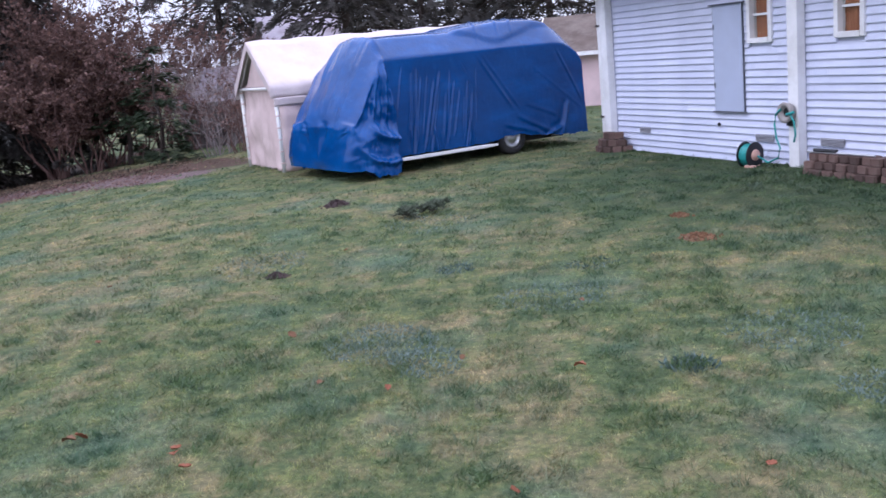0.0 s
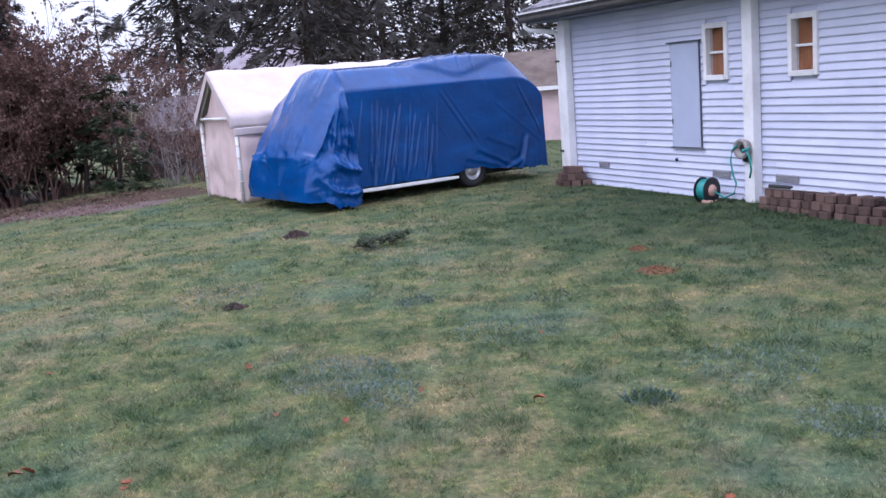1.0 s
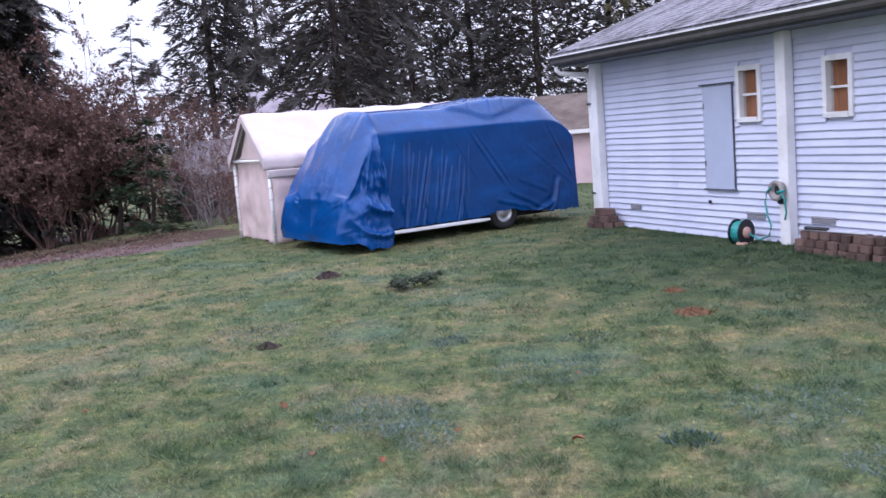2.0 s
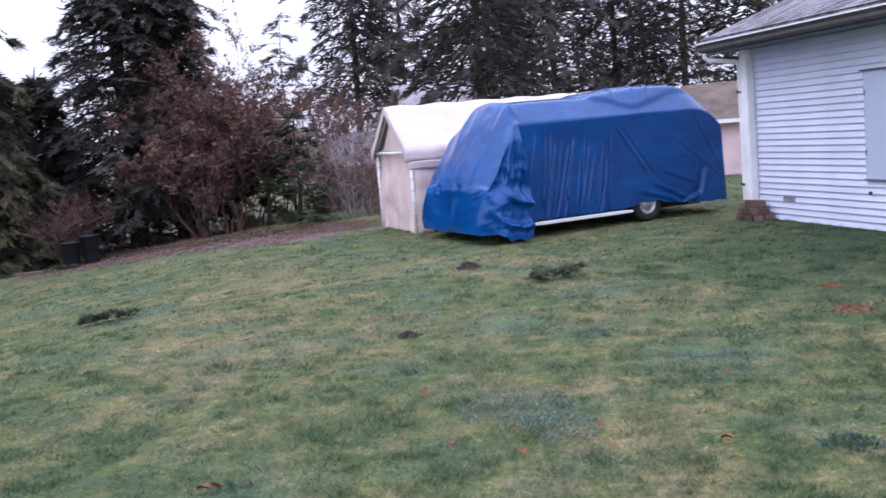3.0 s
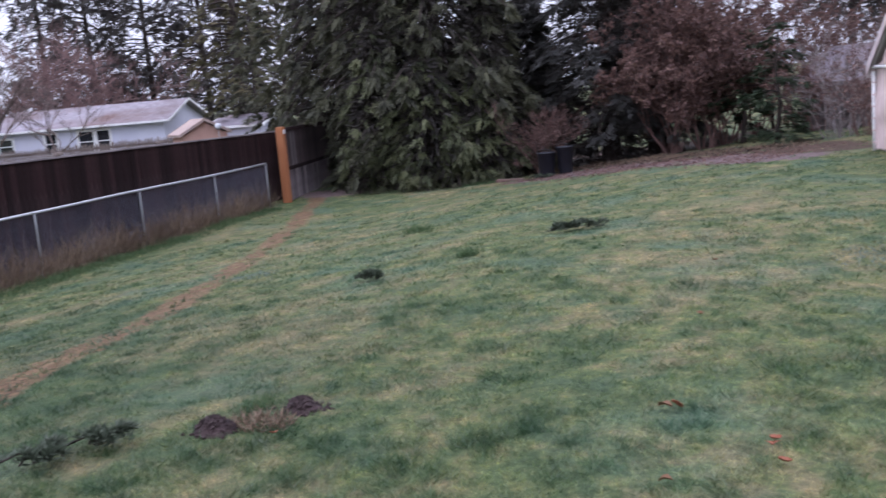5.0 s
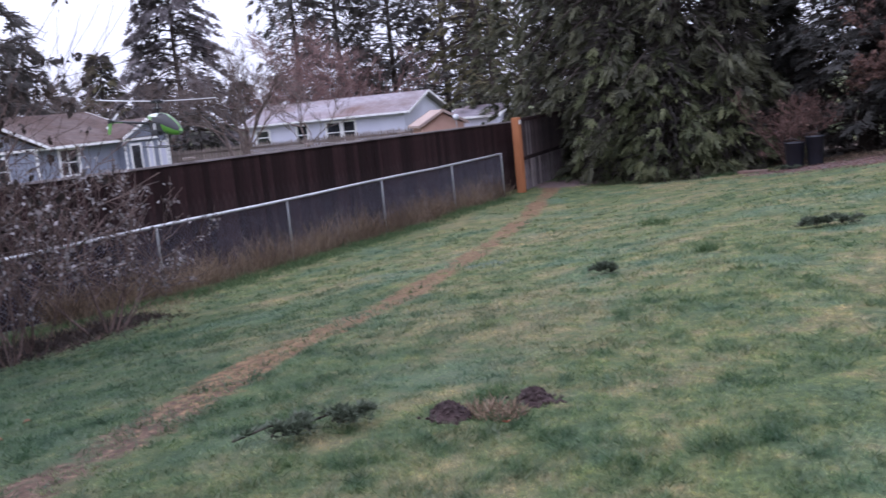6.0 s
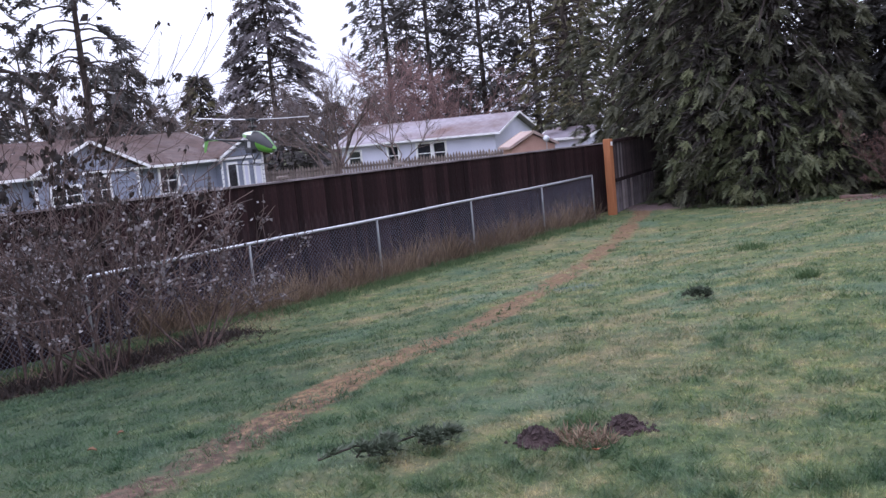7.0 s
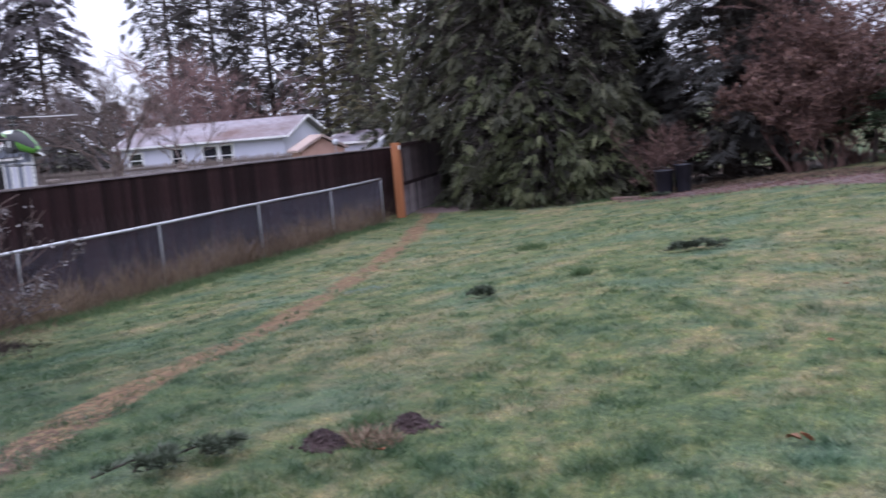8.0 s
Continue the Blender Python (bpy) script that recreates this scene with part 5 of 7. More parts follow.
    while u < (g1 - g0).length:
        k = r.randrange(3)
        p = g0 + gw * u
        low = Matrix.Translation((p.x, p.y, -0.92)) @ gt @ Matrix.Translation((0, r.uniform(-0.004, 0.004) + (0.009 if len(gate.children) % 4 < 2 else -0.009), 0)) @ Matrix.Diagonal((1, 1, 0.86, 1))
        high = Matrix.Translation((p.x + 0.02, p.y, -0.02)) @ gt @ Matrix.Diagonal((1, 1, 1.05 + r.uniform(-0.02, 0.02), 1))
        lower = Shape().box((0.001, -0.009, 0), (widths[k] - 0.001, 0.009, 1.0)).mesh("board")
        part("board", lower, GATE_BOARD if r.random() < 0.7 else GREY_BOARD, gate, m=low)
        upper = Shape().box((0.002, -0.009, 0), (widths[k] - 0.002, 0.009, 1.0)).mesh("board")
        part("board", upper, GREY_BOARD if r.random() < 0.12 else GATE_TOP, gate, m=high)
        u += widths[k]
    for z in (-0.04, 0.95):
        part("gate_rail", Shape().slab([(g0.x + 0.05, g0.y, z), (g1.x + 0.05, g1.y, z), (g1.x + 0.05, g1.y, z + 0.09), (g0.x + 0.05, g0.y, z + 0.09)], (0.035, 0.01, 0)), DARK_FENCE, gate)


make_fences()


# ---------------------------------------------------------------- trees
def conifer(name, label, base, height, radius, material, seed, sprays=9000, first=0.4, droop=0.35, leaf=(0.26, 0.055), shape_pow=0.8,
            trunk_r=0.2, gap=0.0, low_boost=1.0, fan=0.7, whorl=0.30, dense_to=8.0, category="conifer", group="", tilt=0.0, barbs=7, sag=0.45, flat=0.25, clump=False, barb=1.0, inner=0, inner_leaf=(0.30, 0.030), hand=4, body=0.15):
    """A conifer: trunk, limbs that droop outwards, and sprays of needles along them."""
    g = np.random.default_rng(seed)
    base = Vector(base)
    tree = thing(name, label, category, group, m=Matrix.Translation(base))
    pts = [(tilt * k / 10 * 0.5 + 0.05 * math.sin(k * 1.3 + seed), 0.05 * math.cos(k * 1.7 + seed), height * k / 10 - 0.3 * (k == 0)) for k in range(11)]
    part("trunk", Shape().tube(pts, [trunk_r * (1 - 0.93 * k / 10) * (1.35 if k == 0 else 1) for k in range(11)], 10), BARK, tree, smooth=True)
    limbs = Shape()
    B = []
    h = first
    while h < height * 0.97:
        step = whorl * (1 if h < dense_to else 2.2)
        for _ in range(g.integers(3, 6)):
            hh = h + g.uniform(-0.5, 0.5) * step
            az = g.uniform(0, 2 * math.pi)
            ln = radius * max(0.02, 1 - max(hh, 0) / height) ** shape_pow * g.uniform(0.62, 1.08)
            if hh < first + 0.8:
                ln *= low_boost * g.uniform(0.6, 1.0)
            if g.random() < gap:
                continue
            B.append((hh, az, ln, g.uniform(0.6, 1.4) * droop))
        h += step
    weight = np.array([b[2] * (1.0 if b[0] < dense_to else 0.12) for b in B])
    weight /= weight.sum()
    up = np.array([0, 0, 1.0])
    C, A, W, T = [], [], [], []
    for (hh, az, ln, dr), w in zip(B, weight):
        o = np.array([tilt * hh / height * 0.5, 0, hh])
        out = np.array([math.cos(az), math.sin(az), 0])
        sidev = np.array([-math.sin(az), math.cos(az), 0])
        rise = 0.18 * ln
        line = lambda t: o + out * (ln * t)[:, None] + up * (rise * t * (1 - t) * 2 - dr * ln * t ** 1.7)[:, None]
        tk = np.linspace(0, 1, 5)
        limbs.tube([tuple(p) for p in line(tk)], [trunk_r * 0.22 * (1 - 0.85 * q) * min(1, ln / 2) + 0.004 for q in tk], 4, caps=False)
        # sprays: flat feathers that leave the limb together and sag
        m_ = max(1, int(sprays * w / (barbs + 1) / hand + g.random()))
        n = m_ * hand
        t = g.uniform(0.12, 1.0, m_) ** 0.6
        if clump:
            t = np.clip(np.round(t * 5 + hh * 3 % 1) / 5 + g.normal(0, 0.045, m_), 0.10, 1.02)
        sg = np.where(g.random(m_) < 0.5, -1.0, 1.0)
        reach = fan * 0.55 * ln * (1.05 - t) * g.uniform(0.0, 1.0, m_)
        base_ = line(t) + sidev * (sg * reach)[:, None]
        base_[:, 2] -= reach * dr * 0.6 + g.uniform(-0.04, 0.08, m_)
        way = out * g.uniform(0.45, 1.0, m_)[:, None] + sidev * (sg * g.uniform(0.0, 0.8, m_))[:, None]
        way[:, 2] -= sag * g.uniform(0.25, 1.0, m_)
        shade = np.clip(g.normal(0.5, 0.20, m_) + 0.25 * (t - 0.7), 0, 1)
        rep_ = lambda q: np.repeat(q, hand, 0)
        across_ = np.cross(way, up)
        across_ /= np.linalg.norm(across_, axis=1, keepdims=True) + 1e-9
        splay = np.tile(np.linspace(-0.85, 0.85, hand) if hand > 1 else np.zeros(1), m_) + g.normal(0, 0.16, n)
        ax = rep_(way) + rep_(across_) * splay[:, None] + g.normal(0, 0.13, (n, 3))
        ax /= np.linalg.norm(ax, axis=1, keepdims=True)
        base_, shade = rep_(base_) + g.normal(0, 0.02, (n, 3)), np.clip(rep_(shade) + g.normal(0, 0.07, n), 0, 1)
        pl = np.cross(ax, up + g.normal(0, flat, (n, 3)))
        pl /= np.linalg.norm(pl, axis=1, keepdims=True) + 1e-9
        nm = np.cross(ax, pl)
        fl = leaf[0] * g.uniform(0.6, 1.35, n) * (1 - 0.30 * np.abs(splay))
        # the matted middle of the spray, then the barbs that fringe it
        C.append(base_), A.append(ax * (fl * 0.96)[:, None] - up * (sag * 0.22 * fl)[:, None]), W.append(pl * (fl * body)[:, None]), T.append(shade * 0.92)
        for j in range(barbs):
            q = (j + 0.4) / barbs
            s2 = 1 if j % 2 else -1
            d = ax * 0.82 + pl * (0.60 * s2 if j < barbs - 1 else 0.0) + nm * g.normal(0, 0.15, n)[:, None]
            d /= np.linalg.norm(d, axis=1, keepdims=True)
            c = base_ + ax * (fl * q * 0.9)[:, None] - up * (sag * 0.25 * fl * q * q)[:, None]
            C.append(c), A.append(d * (fl * barb * (0.52 - 0.30 * q))[:, None]), W.append(np.cross(nm, d) * (leaf[1] * g.uniform(0.7, 1.3, n))[:, None]), T.append(np.clip(shade + 0.10 * q, 0, 1))
    tagged(part("limb", limbs, BARK, tree), kind="stuff")
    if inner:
        # filler twigs and needles by the trunk, coloured dark as the crown's inner shade
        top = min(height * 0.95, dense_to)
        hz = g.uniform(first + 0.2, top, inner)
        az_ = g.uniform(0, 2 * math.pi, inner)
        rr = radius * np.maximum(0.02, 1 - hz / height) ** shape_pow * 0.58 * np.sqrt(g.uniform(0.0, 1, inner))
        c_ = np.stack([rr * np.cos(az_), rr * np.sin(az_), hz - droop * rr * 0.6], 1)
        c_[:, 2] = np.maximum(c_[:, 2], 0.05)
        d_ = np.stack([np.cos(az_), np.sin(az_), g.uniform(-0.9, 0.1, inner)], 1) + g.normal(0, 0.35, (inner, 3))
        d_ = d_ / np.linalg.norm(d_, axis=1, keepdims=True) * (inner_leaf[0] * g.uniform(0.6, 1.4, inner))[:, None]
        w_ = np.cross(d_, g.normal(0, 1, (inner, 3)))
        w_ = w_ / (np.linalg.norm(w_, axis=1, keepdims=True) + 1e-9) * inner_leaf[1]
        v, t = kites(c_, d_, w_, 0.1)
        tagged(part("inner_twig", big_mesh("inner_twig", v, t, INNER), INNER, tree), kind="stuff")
    v, t = kites(np.concatenate(C), np.concatenate(A), np.concatenate(W), 0.04)
    tagged(part("crown", big_mesh("crown", v, t, material, np.repeat(np.concatenate(T), 4)), material, tree), kind="stuff")
    return tree


def bare_tree(name, label, base, height, spread, bark, seed, stems=5, levels=4, twig=0.004, stem_r=0.03, leaves=0, leaf_mat_=None, leaf=(0.06, 0.025),
              hang=0.0, category="shrub", kids=(3, 5), group="", lean=0.35):
    """A leafless or half-bare shrub: stems that fork into ever thinner twigs, with what leaves remain."""
    g = random.Random(seed)
    base = Vector(base)
    tree = thing(name, label, category, group, m=Matrix.Translation(base))
    wood, fine, tips = [], Shape(), []

    def grow(p, d, ln, rad, lev):
        pts, rr = [p], [rad]
        n = 4 if lev < 2 else (3 if lev < levels - 1 else 2)
        for k in range(n):
            d = (d + Vector((g.gauss(0, 0.16), g.gauss(0, 0.16), g.gauss(0.03, 0.10)))).normalized()
            p = p + d * (ln / n)
            pts.append(p)
            rr.append(max(twig, rad * (1 - 0.5 * (k + 1) / n)))
        (wood[-1] if lev < 2 else fine).tube(pts, rr, 6 if lev == 0 else (4 if lev == 1 else 3), caps=False)
        if lev >= levels - 2:
            for q in pts[1:]:
                tips.append((q, d))
        if lev < levels - 1:
            for _ in range(g.randint(*kids)):
                t = g.uniform(0.3, 1.0)
                q = pts[min(n, int(t * n) + 1)] if t < 0.95 else pts[-1]
                nd = (d + Vector((g.gauss(0, 0.55), g.gauss(0, 0.55), g.gauss(0.12, 0.38)))).normalized()
                grow(q, nd, ln * g.uniform(0.45, 0.75), max(twig, rad * 0.5), lev + 1)

    for k in range(stems):
        wood.append(Shape())
        a = g.uniform(0, 2 * math.pi)
        r0 = g.uniform(0, 0.16) * spread
        d = Vector((math.cos(a) * lean * g.uniform(0.2, 1.2), math.sin(a) * lean * g.uniform(0.2, 1.2), 1)).normalized()
        grow(Vector((r0 * math.cos(a), r0 * math.sin(a), -0.1)), d, height * g.uniform(0.45, 0.72), stem_r * g.uniform(0.6, 1.1), 0)
    for w in wood:
        part("stem", w, bark, tree)
    tagged(part("twig", fine, bark, tree), kind="stuff")
    if leaves and tips:
        q = np.random.default_rng(seed + 1)
        pick = np.resize(np.repeat(q.integers(0, len(tips), leaves // 4 + 1), 4), leaves)
        c = np.array([tuple(tips[i][0]) for i in pick]) + q.normal(0, 0.028, (leaves, 3))
        d = q.normal(0, 1, (leaves, 3))
        d[:, 2] -= hang
        d /= np.linalg.norm(d, axis=1, keepdims=True)
        x = np.cross(d, q.normal(0, 1, (leaves, 3)))
        x /= np.linalg.norm(x, axis=1, keepdims=True) + 1e-9
        s = q.uniform(0.5, 1.4, leaves)[:, None]
        v, t = kites(c, d * leaf[0] * s, x * leaf[1] * s, 0.15)
        tagged(part("foliage", big_mesh("foliage", v, t, leaf_mat_), leaf_mat_, tree), kind="stuff")
    return tree


def on_ground(yaw, dist, sink=0.0):
    p = bearing(yaw, dist)
    return (p.x, p.y, gz(p.x, p.y) - sink)


def make_hedge_row():
    cedar_label = "large western red cedar with drooping green sprays down to the ground"
    G = "cedars along the back fence"
    CD = dict(inner=6500, barb=0.85, barbs=7, sag=0.95, flat=0.8, fan=1.0, clump=True, hand=6, body=0.11)
    conifer("cedar_tree", cedar_label, on_ground(34.2, 27.0), 15, 2.9, CEDAR, 21, 60000, 0.1, 0.42, (0.40, 0.017), 0.65, 0.28, low_boost=1.1, whorl=0.24, dense_to=7, group=G, **CD)
    conifer("cedar_tree", cedar_label, on_ground(36.8, 27.4), 16, 2.3, CEDAR, 22, 46000, 0.1, 0.42, (0.40, 0.017), 0.40, 0.28, low_boost=1.15, whorl=0.24, dense_to=7, group=G, **CD)
    conifer("cedar_tree", cedar_label, on_ground(39.5, 31.0), 17, 2.7, CEDAR, 23, 28000, 0.7, 0.36, (0.46, 0.020), 0.4, 0.3, whorl=0.28, dense_to=8, group=G, **CD)
    conifer("cedar_tree", cedar_label, on_ground(31.5, 26.9), 5.4, 2.0, CEDAR, 24, 30000, 0.1, 0.42, (0.40, 0.017), 0.6, 0.2, low_boost=1.2, whorl=0.24, dense_to=7, group=G, **CD)
    # low trees added to make up the tall cedars' lower skirt
    for yaw, dist, h_, r_, n_, sd in ((37.7, 26.3, 4.4, 1.5, 17000, 26), (34.8, 25.7, 3.4, 2.0, 22000, 27), (31.9, 25.9, 3.0, 1.6, 16000, 28)):
        conifer("cedar_tree", "low bushy cedar added as the tall cedars' bright yellow-green skirt", on_ground(yaw, dist), h_, r_, CEDAR_TIP, sd, n_, 0.05, 0.45, (0.34, 0.017), 0.55, 0.08, low_boost=1.1, whorl=0.16, group=G, **{**CD, "inner": 3000})
    conifer("fir_tree", "tall brownish conifer rising behind the cedars", on_ground(45.3, 54.0), 20, 3.6, OCHRE_LEAF, 25, 22000, 2.4, 0.35, (0.40, 0.024), 0.45, 0.3, whorl=0.35, dense_to=9, sag=0.6, flat=0.6)
    SP = dict(barbs=7, hand=4, body=0.075, inner=9000, sag=0.6, inner_leaf=(0.26, 0.022))
    conifer("spruce_tree", "dark blue-green spruce with dense level branches", on_ground(24.5, 27.4), 14.5, 3.1, SPRUCE, 31, 66000, 0.1, 0.26, (0.40, 0.022), 0.85, 0.22, fan=0.9, whorl=0.26, dense_to=8.0, **SP)
    conifer("spruce_tree", "dark blue-green spruce with dense level branches", on_ground(28.9, 29.0), 5.2, 2.3, SPRUCE, 32, 30000, 0.3, 0.24, (0.38, 0.022), 0.7, 0.2, fan=0.9, whorl=0.28, **SP)
    conifer("fir_tree", "dark fir with a thick trunk behind the russet shrub", on_ground(21.9, 27.0), 12, 2.2, FIR, 33, 40000, 0.9, 0.28, (0.38, 0.022), 0.6, 0.24, fan=0.95, whorl=0.24, dense_to=7.5, **SP)
    conifer("young_fir_tree", "slender young fir with sparse see-through branches", on_ground(15.6, 31.0), 6.4, 1.9, FIR, 34, 11000, 0.6, 0.12, (0.26, 0.022), 0.7, 0.05, fan=0.85, whorl=0.3, gap=0.1, sag=0.25)
    conifer("young_fir_tree", "small green fir with level branches over grass", on_ground(15.4, 22.6), 2.7, 1.2, YOUNG_FIR, 35, 12000, 0.15, 0.22, (0.20, 0.013), 0.7, 0.06, fan=0.85, whorl=0.26, sag=0.2)
    conifer("young_fir_tree", "small green fir with level branches over grass", on_ground(17.2, 25.0), 2.8, 1.3, YOUNG_FIR, 36, 10000, 0.3, 0.2, (0.22, 0.014), 0.7, 0.07, fan=0.85, whorl=0.28, sag=0.2)
    rust = "half-bare shrub with rusty brown leaves and many twigs"
    bare_tree("shrub", rust, on_ground(21.0, 25.2), 3.1, 2.0, RED_TWIG, 41, 9, 5, 0.0045, 0.04, 13000, RUST_LEAF, (0.075, 0.030), group="russet shrubs", kids=(3, 4))
    bare_tree("shrub", rust, on_ground(18.3, 25.6), 2.4, 2.0, RED_TWIG, 42, 8, 5, 0.0045, 0.035, 9000, RUST_LEAF, (0.075, 0.030), group="russet shrubs", lean=0.5, kids=(3, 4))
    bare_tree("shrub", rust, on_ground(19.4, 25.0), 1.9, 1.6, RED_TWIG, 43, 6, 5, 0.0045, 0.035, 7000, RUST_LEAF, (0.07, 0.028), group="russet shrubs")
    bare_tree("shrub", rust, on_ground(21.4, 26.0), 3.8, 1.4, RED_TWIG, 46, 6, 5, 0.0045, 0.04, 8000, RUST_LEAF, (0.075, 0.030), group="russet shrubs", lean=0.22)
    bare_tree("shrub", rust, on_ground(16.6, 28.0), 2.9, 2.0, RED_TWIG, 53, 8, 5, 0.005, 0.035, 8000, RUST_LEAF, (0.085, 0.034), group="russet shrubs", lean=0.4, kids=(3, 4))
    bare_tree("shrub", rust, on_ground(14.0, 29.0), 2.7, 2.0, RED_TWIG, 54, 8, 5, 0.005, 0.035, 2500, RUST_LEAF, (0.085, 0.034), group="russet shrubs", lean=0.4, kids=(2, 4))
    grey = "bare grey-brown thicket of fine upright twigs"
    bare_tree("thicket", grey, on_ground(12.4, 22.3), 1.6, 1.8, PALE_TWIG, 44, 13, 5, 0.0035, 0.02, 700, RUST_LEAF, (0.05, 0.02), group="bare thickets", lean=0.45, kids=(2, 3))
    bare_tree("thicket", grey, on_ground(10.9, 21.8), 1.4, 1.6, RED_TWIG, 45, 13, 5, 0.0035, 0.018, 500, RUST_LEAF, (0.05, 0.02), group="bare thickets", lean=0.45, kids=(2, 3))
    bare_tree("thicket", grey, on_ground(13.4, 25.5), 2.0, 2.0, RED_TWIG, 47, 9, 5, 0.0045, 0.025, 500, RUST_LEAF, (0.06, 0.024), group="bare thickets", lean=0.4, kids=(2, 4))
    bare_tree("thicket", grey, on_ground(11.4, 28.0), 2.6, 2.0, RED_TWIG, 48, 9, 5, 0.0045, 0.028, 400, RUST_LEAF, (0.06, 0.024), group="bare thickets", lean=0.4, kids=(2, 4))
    bare_tree("thicket", grey, on_ground(12.0, 23.8), 2.0, 1.8, PALE_TWIG, 51, 8, 5, 0.004, 0.022, 500, RUST_LEAF, (0.05, 0.02), group="bare thickets", lean=0.4, kids=(2, 4))
    bare_tree("thicket", grey, on_ground(10.2, 23.6), 1.7, 1.6, RED_TWIG, 52, 8, 5, 0.004, 0.02, 500, RUST_LEAF, (0.05, 0.02), group="bare thickets", lean=0.4, kids=(2, 4))
    bare_tree("shrub", "bare reddish shrub growing under the conifers", on_ground(28.4, 25.3), 1.6, 1.2, RED_TWIG, 49, 7, 5, 0.004, 0.02, 400, RUST_LEAF, (0.05, 0.02), group="russet shrubs")


make_hedge_row()


def make_far_trees():
    far = "tall dark conifer standing behind the neighbouring roofs"
    G = "conifers beyond the yard"
    k = 60
    for yaw, dist, hgt, rad, n, mat_, first, gap in ((11.4, 43, 22, 3.4, 21000, FIR, 3.4, 0.05), (4.3, 35, 24, 3.7, 25000, FIR, 2.9, 0.02), (3.6, 44, 22, 4.0, 14500, FIR, 2.2, 0.1), (0.0, 42, 20, 4.4, 14500, FIR, 2.0, 0.08),
                                                     (-3.6, 46, 24, 4.8, 13500, SPRUCE, 1.5, 0.05), (-7.4, 43, 22, 4.6, 13500, SPRUCE, 1.5, 0.05), (-11.5, 45, 22, 4.6, 12500, OCHRE_LEAF, 1.2, 0.0), (-15.5, 44, 22, 4.6, 9000, OCHRE_LEAF, 1.2, 0.0),
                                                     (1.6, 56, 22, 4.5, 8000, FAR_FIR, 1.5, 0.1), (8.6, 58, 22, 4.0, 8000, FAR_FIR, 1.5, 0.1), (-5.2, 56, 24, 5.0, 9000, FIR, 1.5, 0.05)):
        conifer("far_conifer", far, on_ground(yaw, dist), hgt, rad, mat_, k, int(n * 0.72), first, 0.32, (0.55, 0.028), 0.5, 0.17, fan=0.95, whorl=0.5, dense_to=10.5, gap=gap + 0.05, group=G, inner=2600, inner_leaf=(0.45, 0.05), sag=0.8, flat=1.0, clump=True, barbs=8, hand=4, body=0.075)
        k += 1
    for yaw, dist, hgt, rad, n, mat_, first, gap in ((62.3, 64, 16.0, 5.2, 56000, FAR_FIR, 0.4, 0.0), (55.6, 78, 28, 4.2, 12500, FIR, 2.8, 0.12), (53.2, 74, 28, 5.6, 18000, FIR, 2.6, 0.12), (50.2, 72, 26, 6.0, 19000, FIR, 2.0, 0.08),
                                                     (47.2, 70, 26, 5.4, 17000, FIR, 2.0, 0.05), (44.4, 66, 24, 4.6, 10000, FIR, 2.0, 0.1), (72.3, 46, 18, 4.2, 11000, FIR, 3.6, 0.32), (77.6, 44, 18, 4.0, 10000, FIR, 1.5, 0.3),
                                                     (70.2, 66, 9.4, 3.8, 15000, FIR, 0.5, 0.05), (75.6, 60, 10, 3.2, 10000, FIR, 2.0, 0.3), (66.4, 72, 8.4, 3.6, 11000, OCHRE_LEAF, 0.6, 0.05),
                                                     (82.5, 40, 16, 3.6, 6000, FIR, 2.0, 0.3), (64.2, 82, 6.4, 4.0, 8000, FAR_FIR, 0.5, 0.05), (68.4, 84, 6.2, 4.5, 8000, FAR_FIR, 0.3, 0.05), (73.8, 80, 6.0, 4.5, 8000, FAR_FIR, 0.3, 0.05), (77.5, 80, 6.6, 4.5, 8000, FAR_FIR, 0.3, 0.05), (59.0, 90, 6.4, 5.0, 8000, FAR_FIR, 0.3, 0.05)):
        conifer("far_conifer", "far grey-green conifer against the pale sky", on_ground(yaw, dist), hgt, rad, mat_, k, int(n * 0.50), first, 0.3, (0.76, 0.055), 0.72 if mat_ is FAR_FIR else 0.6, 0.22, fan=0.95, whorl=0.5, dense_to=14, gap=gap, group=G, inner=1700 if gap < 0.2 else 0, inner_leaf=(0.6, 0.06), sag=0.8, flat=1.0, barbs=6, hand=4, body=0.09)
        k += 1
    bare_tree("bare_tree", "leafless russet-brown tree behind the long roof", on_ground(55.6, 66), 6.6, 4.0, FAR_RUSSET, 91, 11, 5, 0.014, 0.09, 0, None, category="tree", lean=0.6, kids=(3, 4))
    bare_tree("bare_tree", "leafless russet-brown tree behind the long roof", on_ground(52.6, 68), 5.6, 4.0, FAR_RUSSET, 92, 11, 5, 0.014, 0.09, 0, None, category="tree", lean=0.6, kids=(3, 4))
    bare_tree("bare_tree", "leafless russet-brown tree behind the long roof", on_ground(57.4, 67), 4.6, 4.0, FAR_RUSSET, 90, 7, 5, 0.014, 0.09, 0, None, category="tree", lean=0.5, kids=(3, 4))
    bare_tree("bare_tree", "tall leafless tree with several grey trunks", on_ground(59.3, 42), 5.6, 2.0, GREY_BARK, 93, 5, 5, 0.007, 0.10, 0, None, category="tree", lean=0.16, kids=(3, 5))
    bare_tree("bare_tree", "slim leafless tree beside the long house", on_ground(55.4, 45), 5.0, 1.0, GREY_BARK, 94, 1, 4, 0.008, 0.08, 0, None, category="tree", lean=0.05, kids=(4, 7))
    bare_tree("bare_tree", "tall leafless tree with several grey trunks", on_ground(63.4, 60), 5.0, 3.0, GREY_BARK, 95, 7, 5, 0.009, 0.08, 0, None, category="tree", lean=0.3, kids=(3, 4))
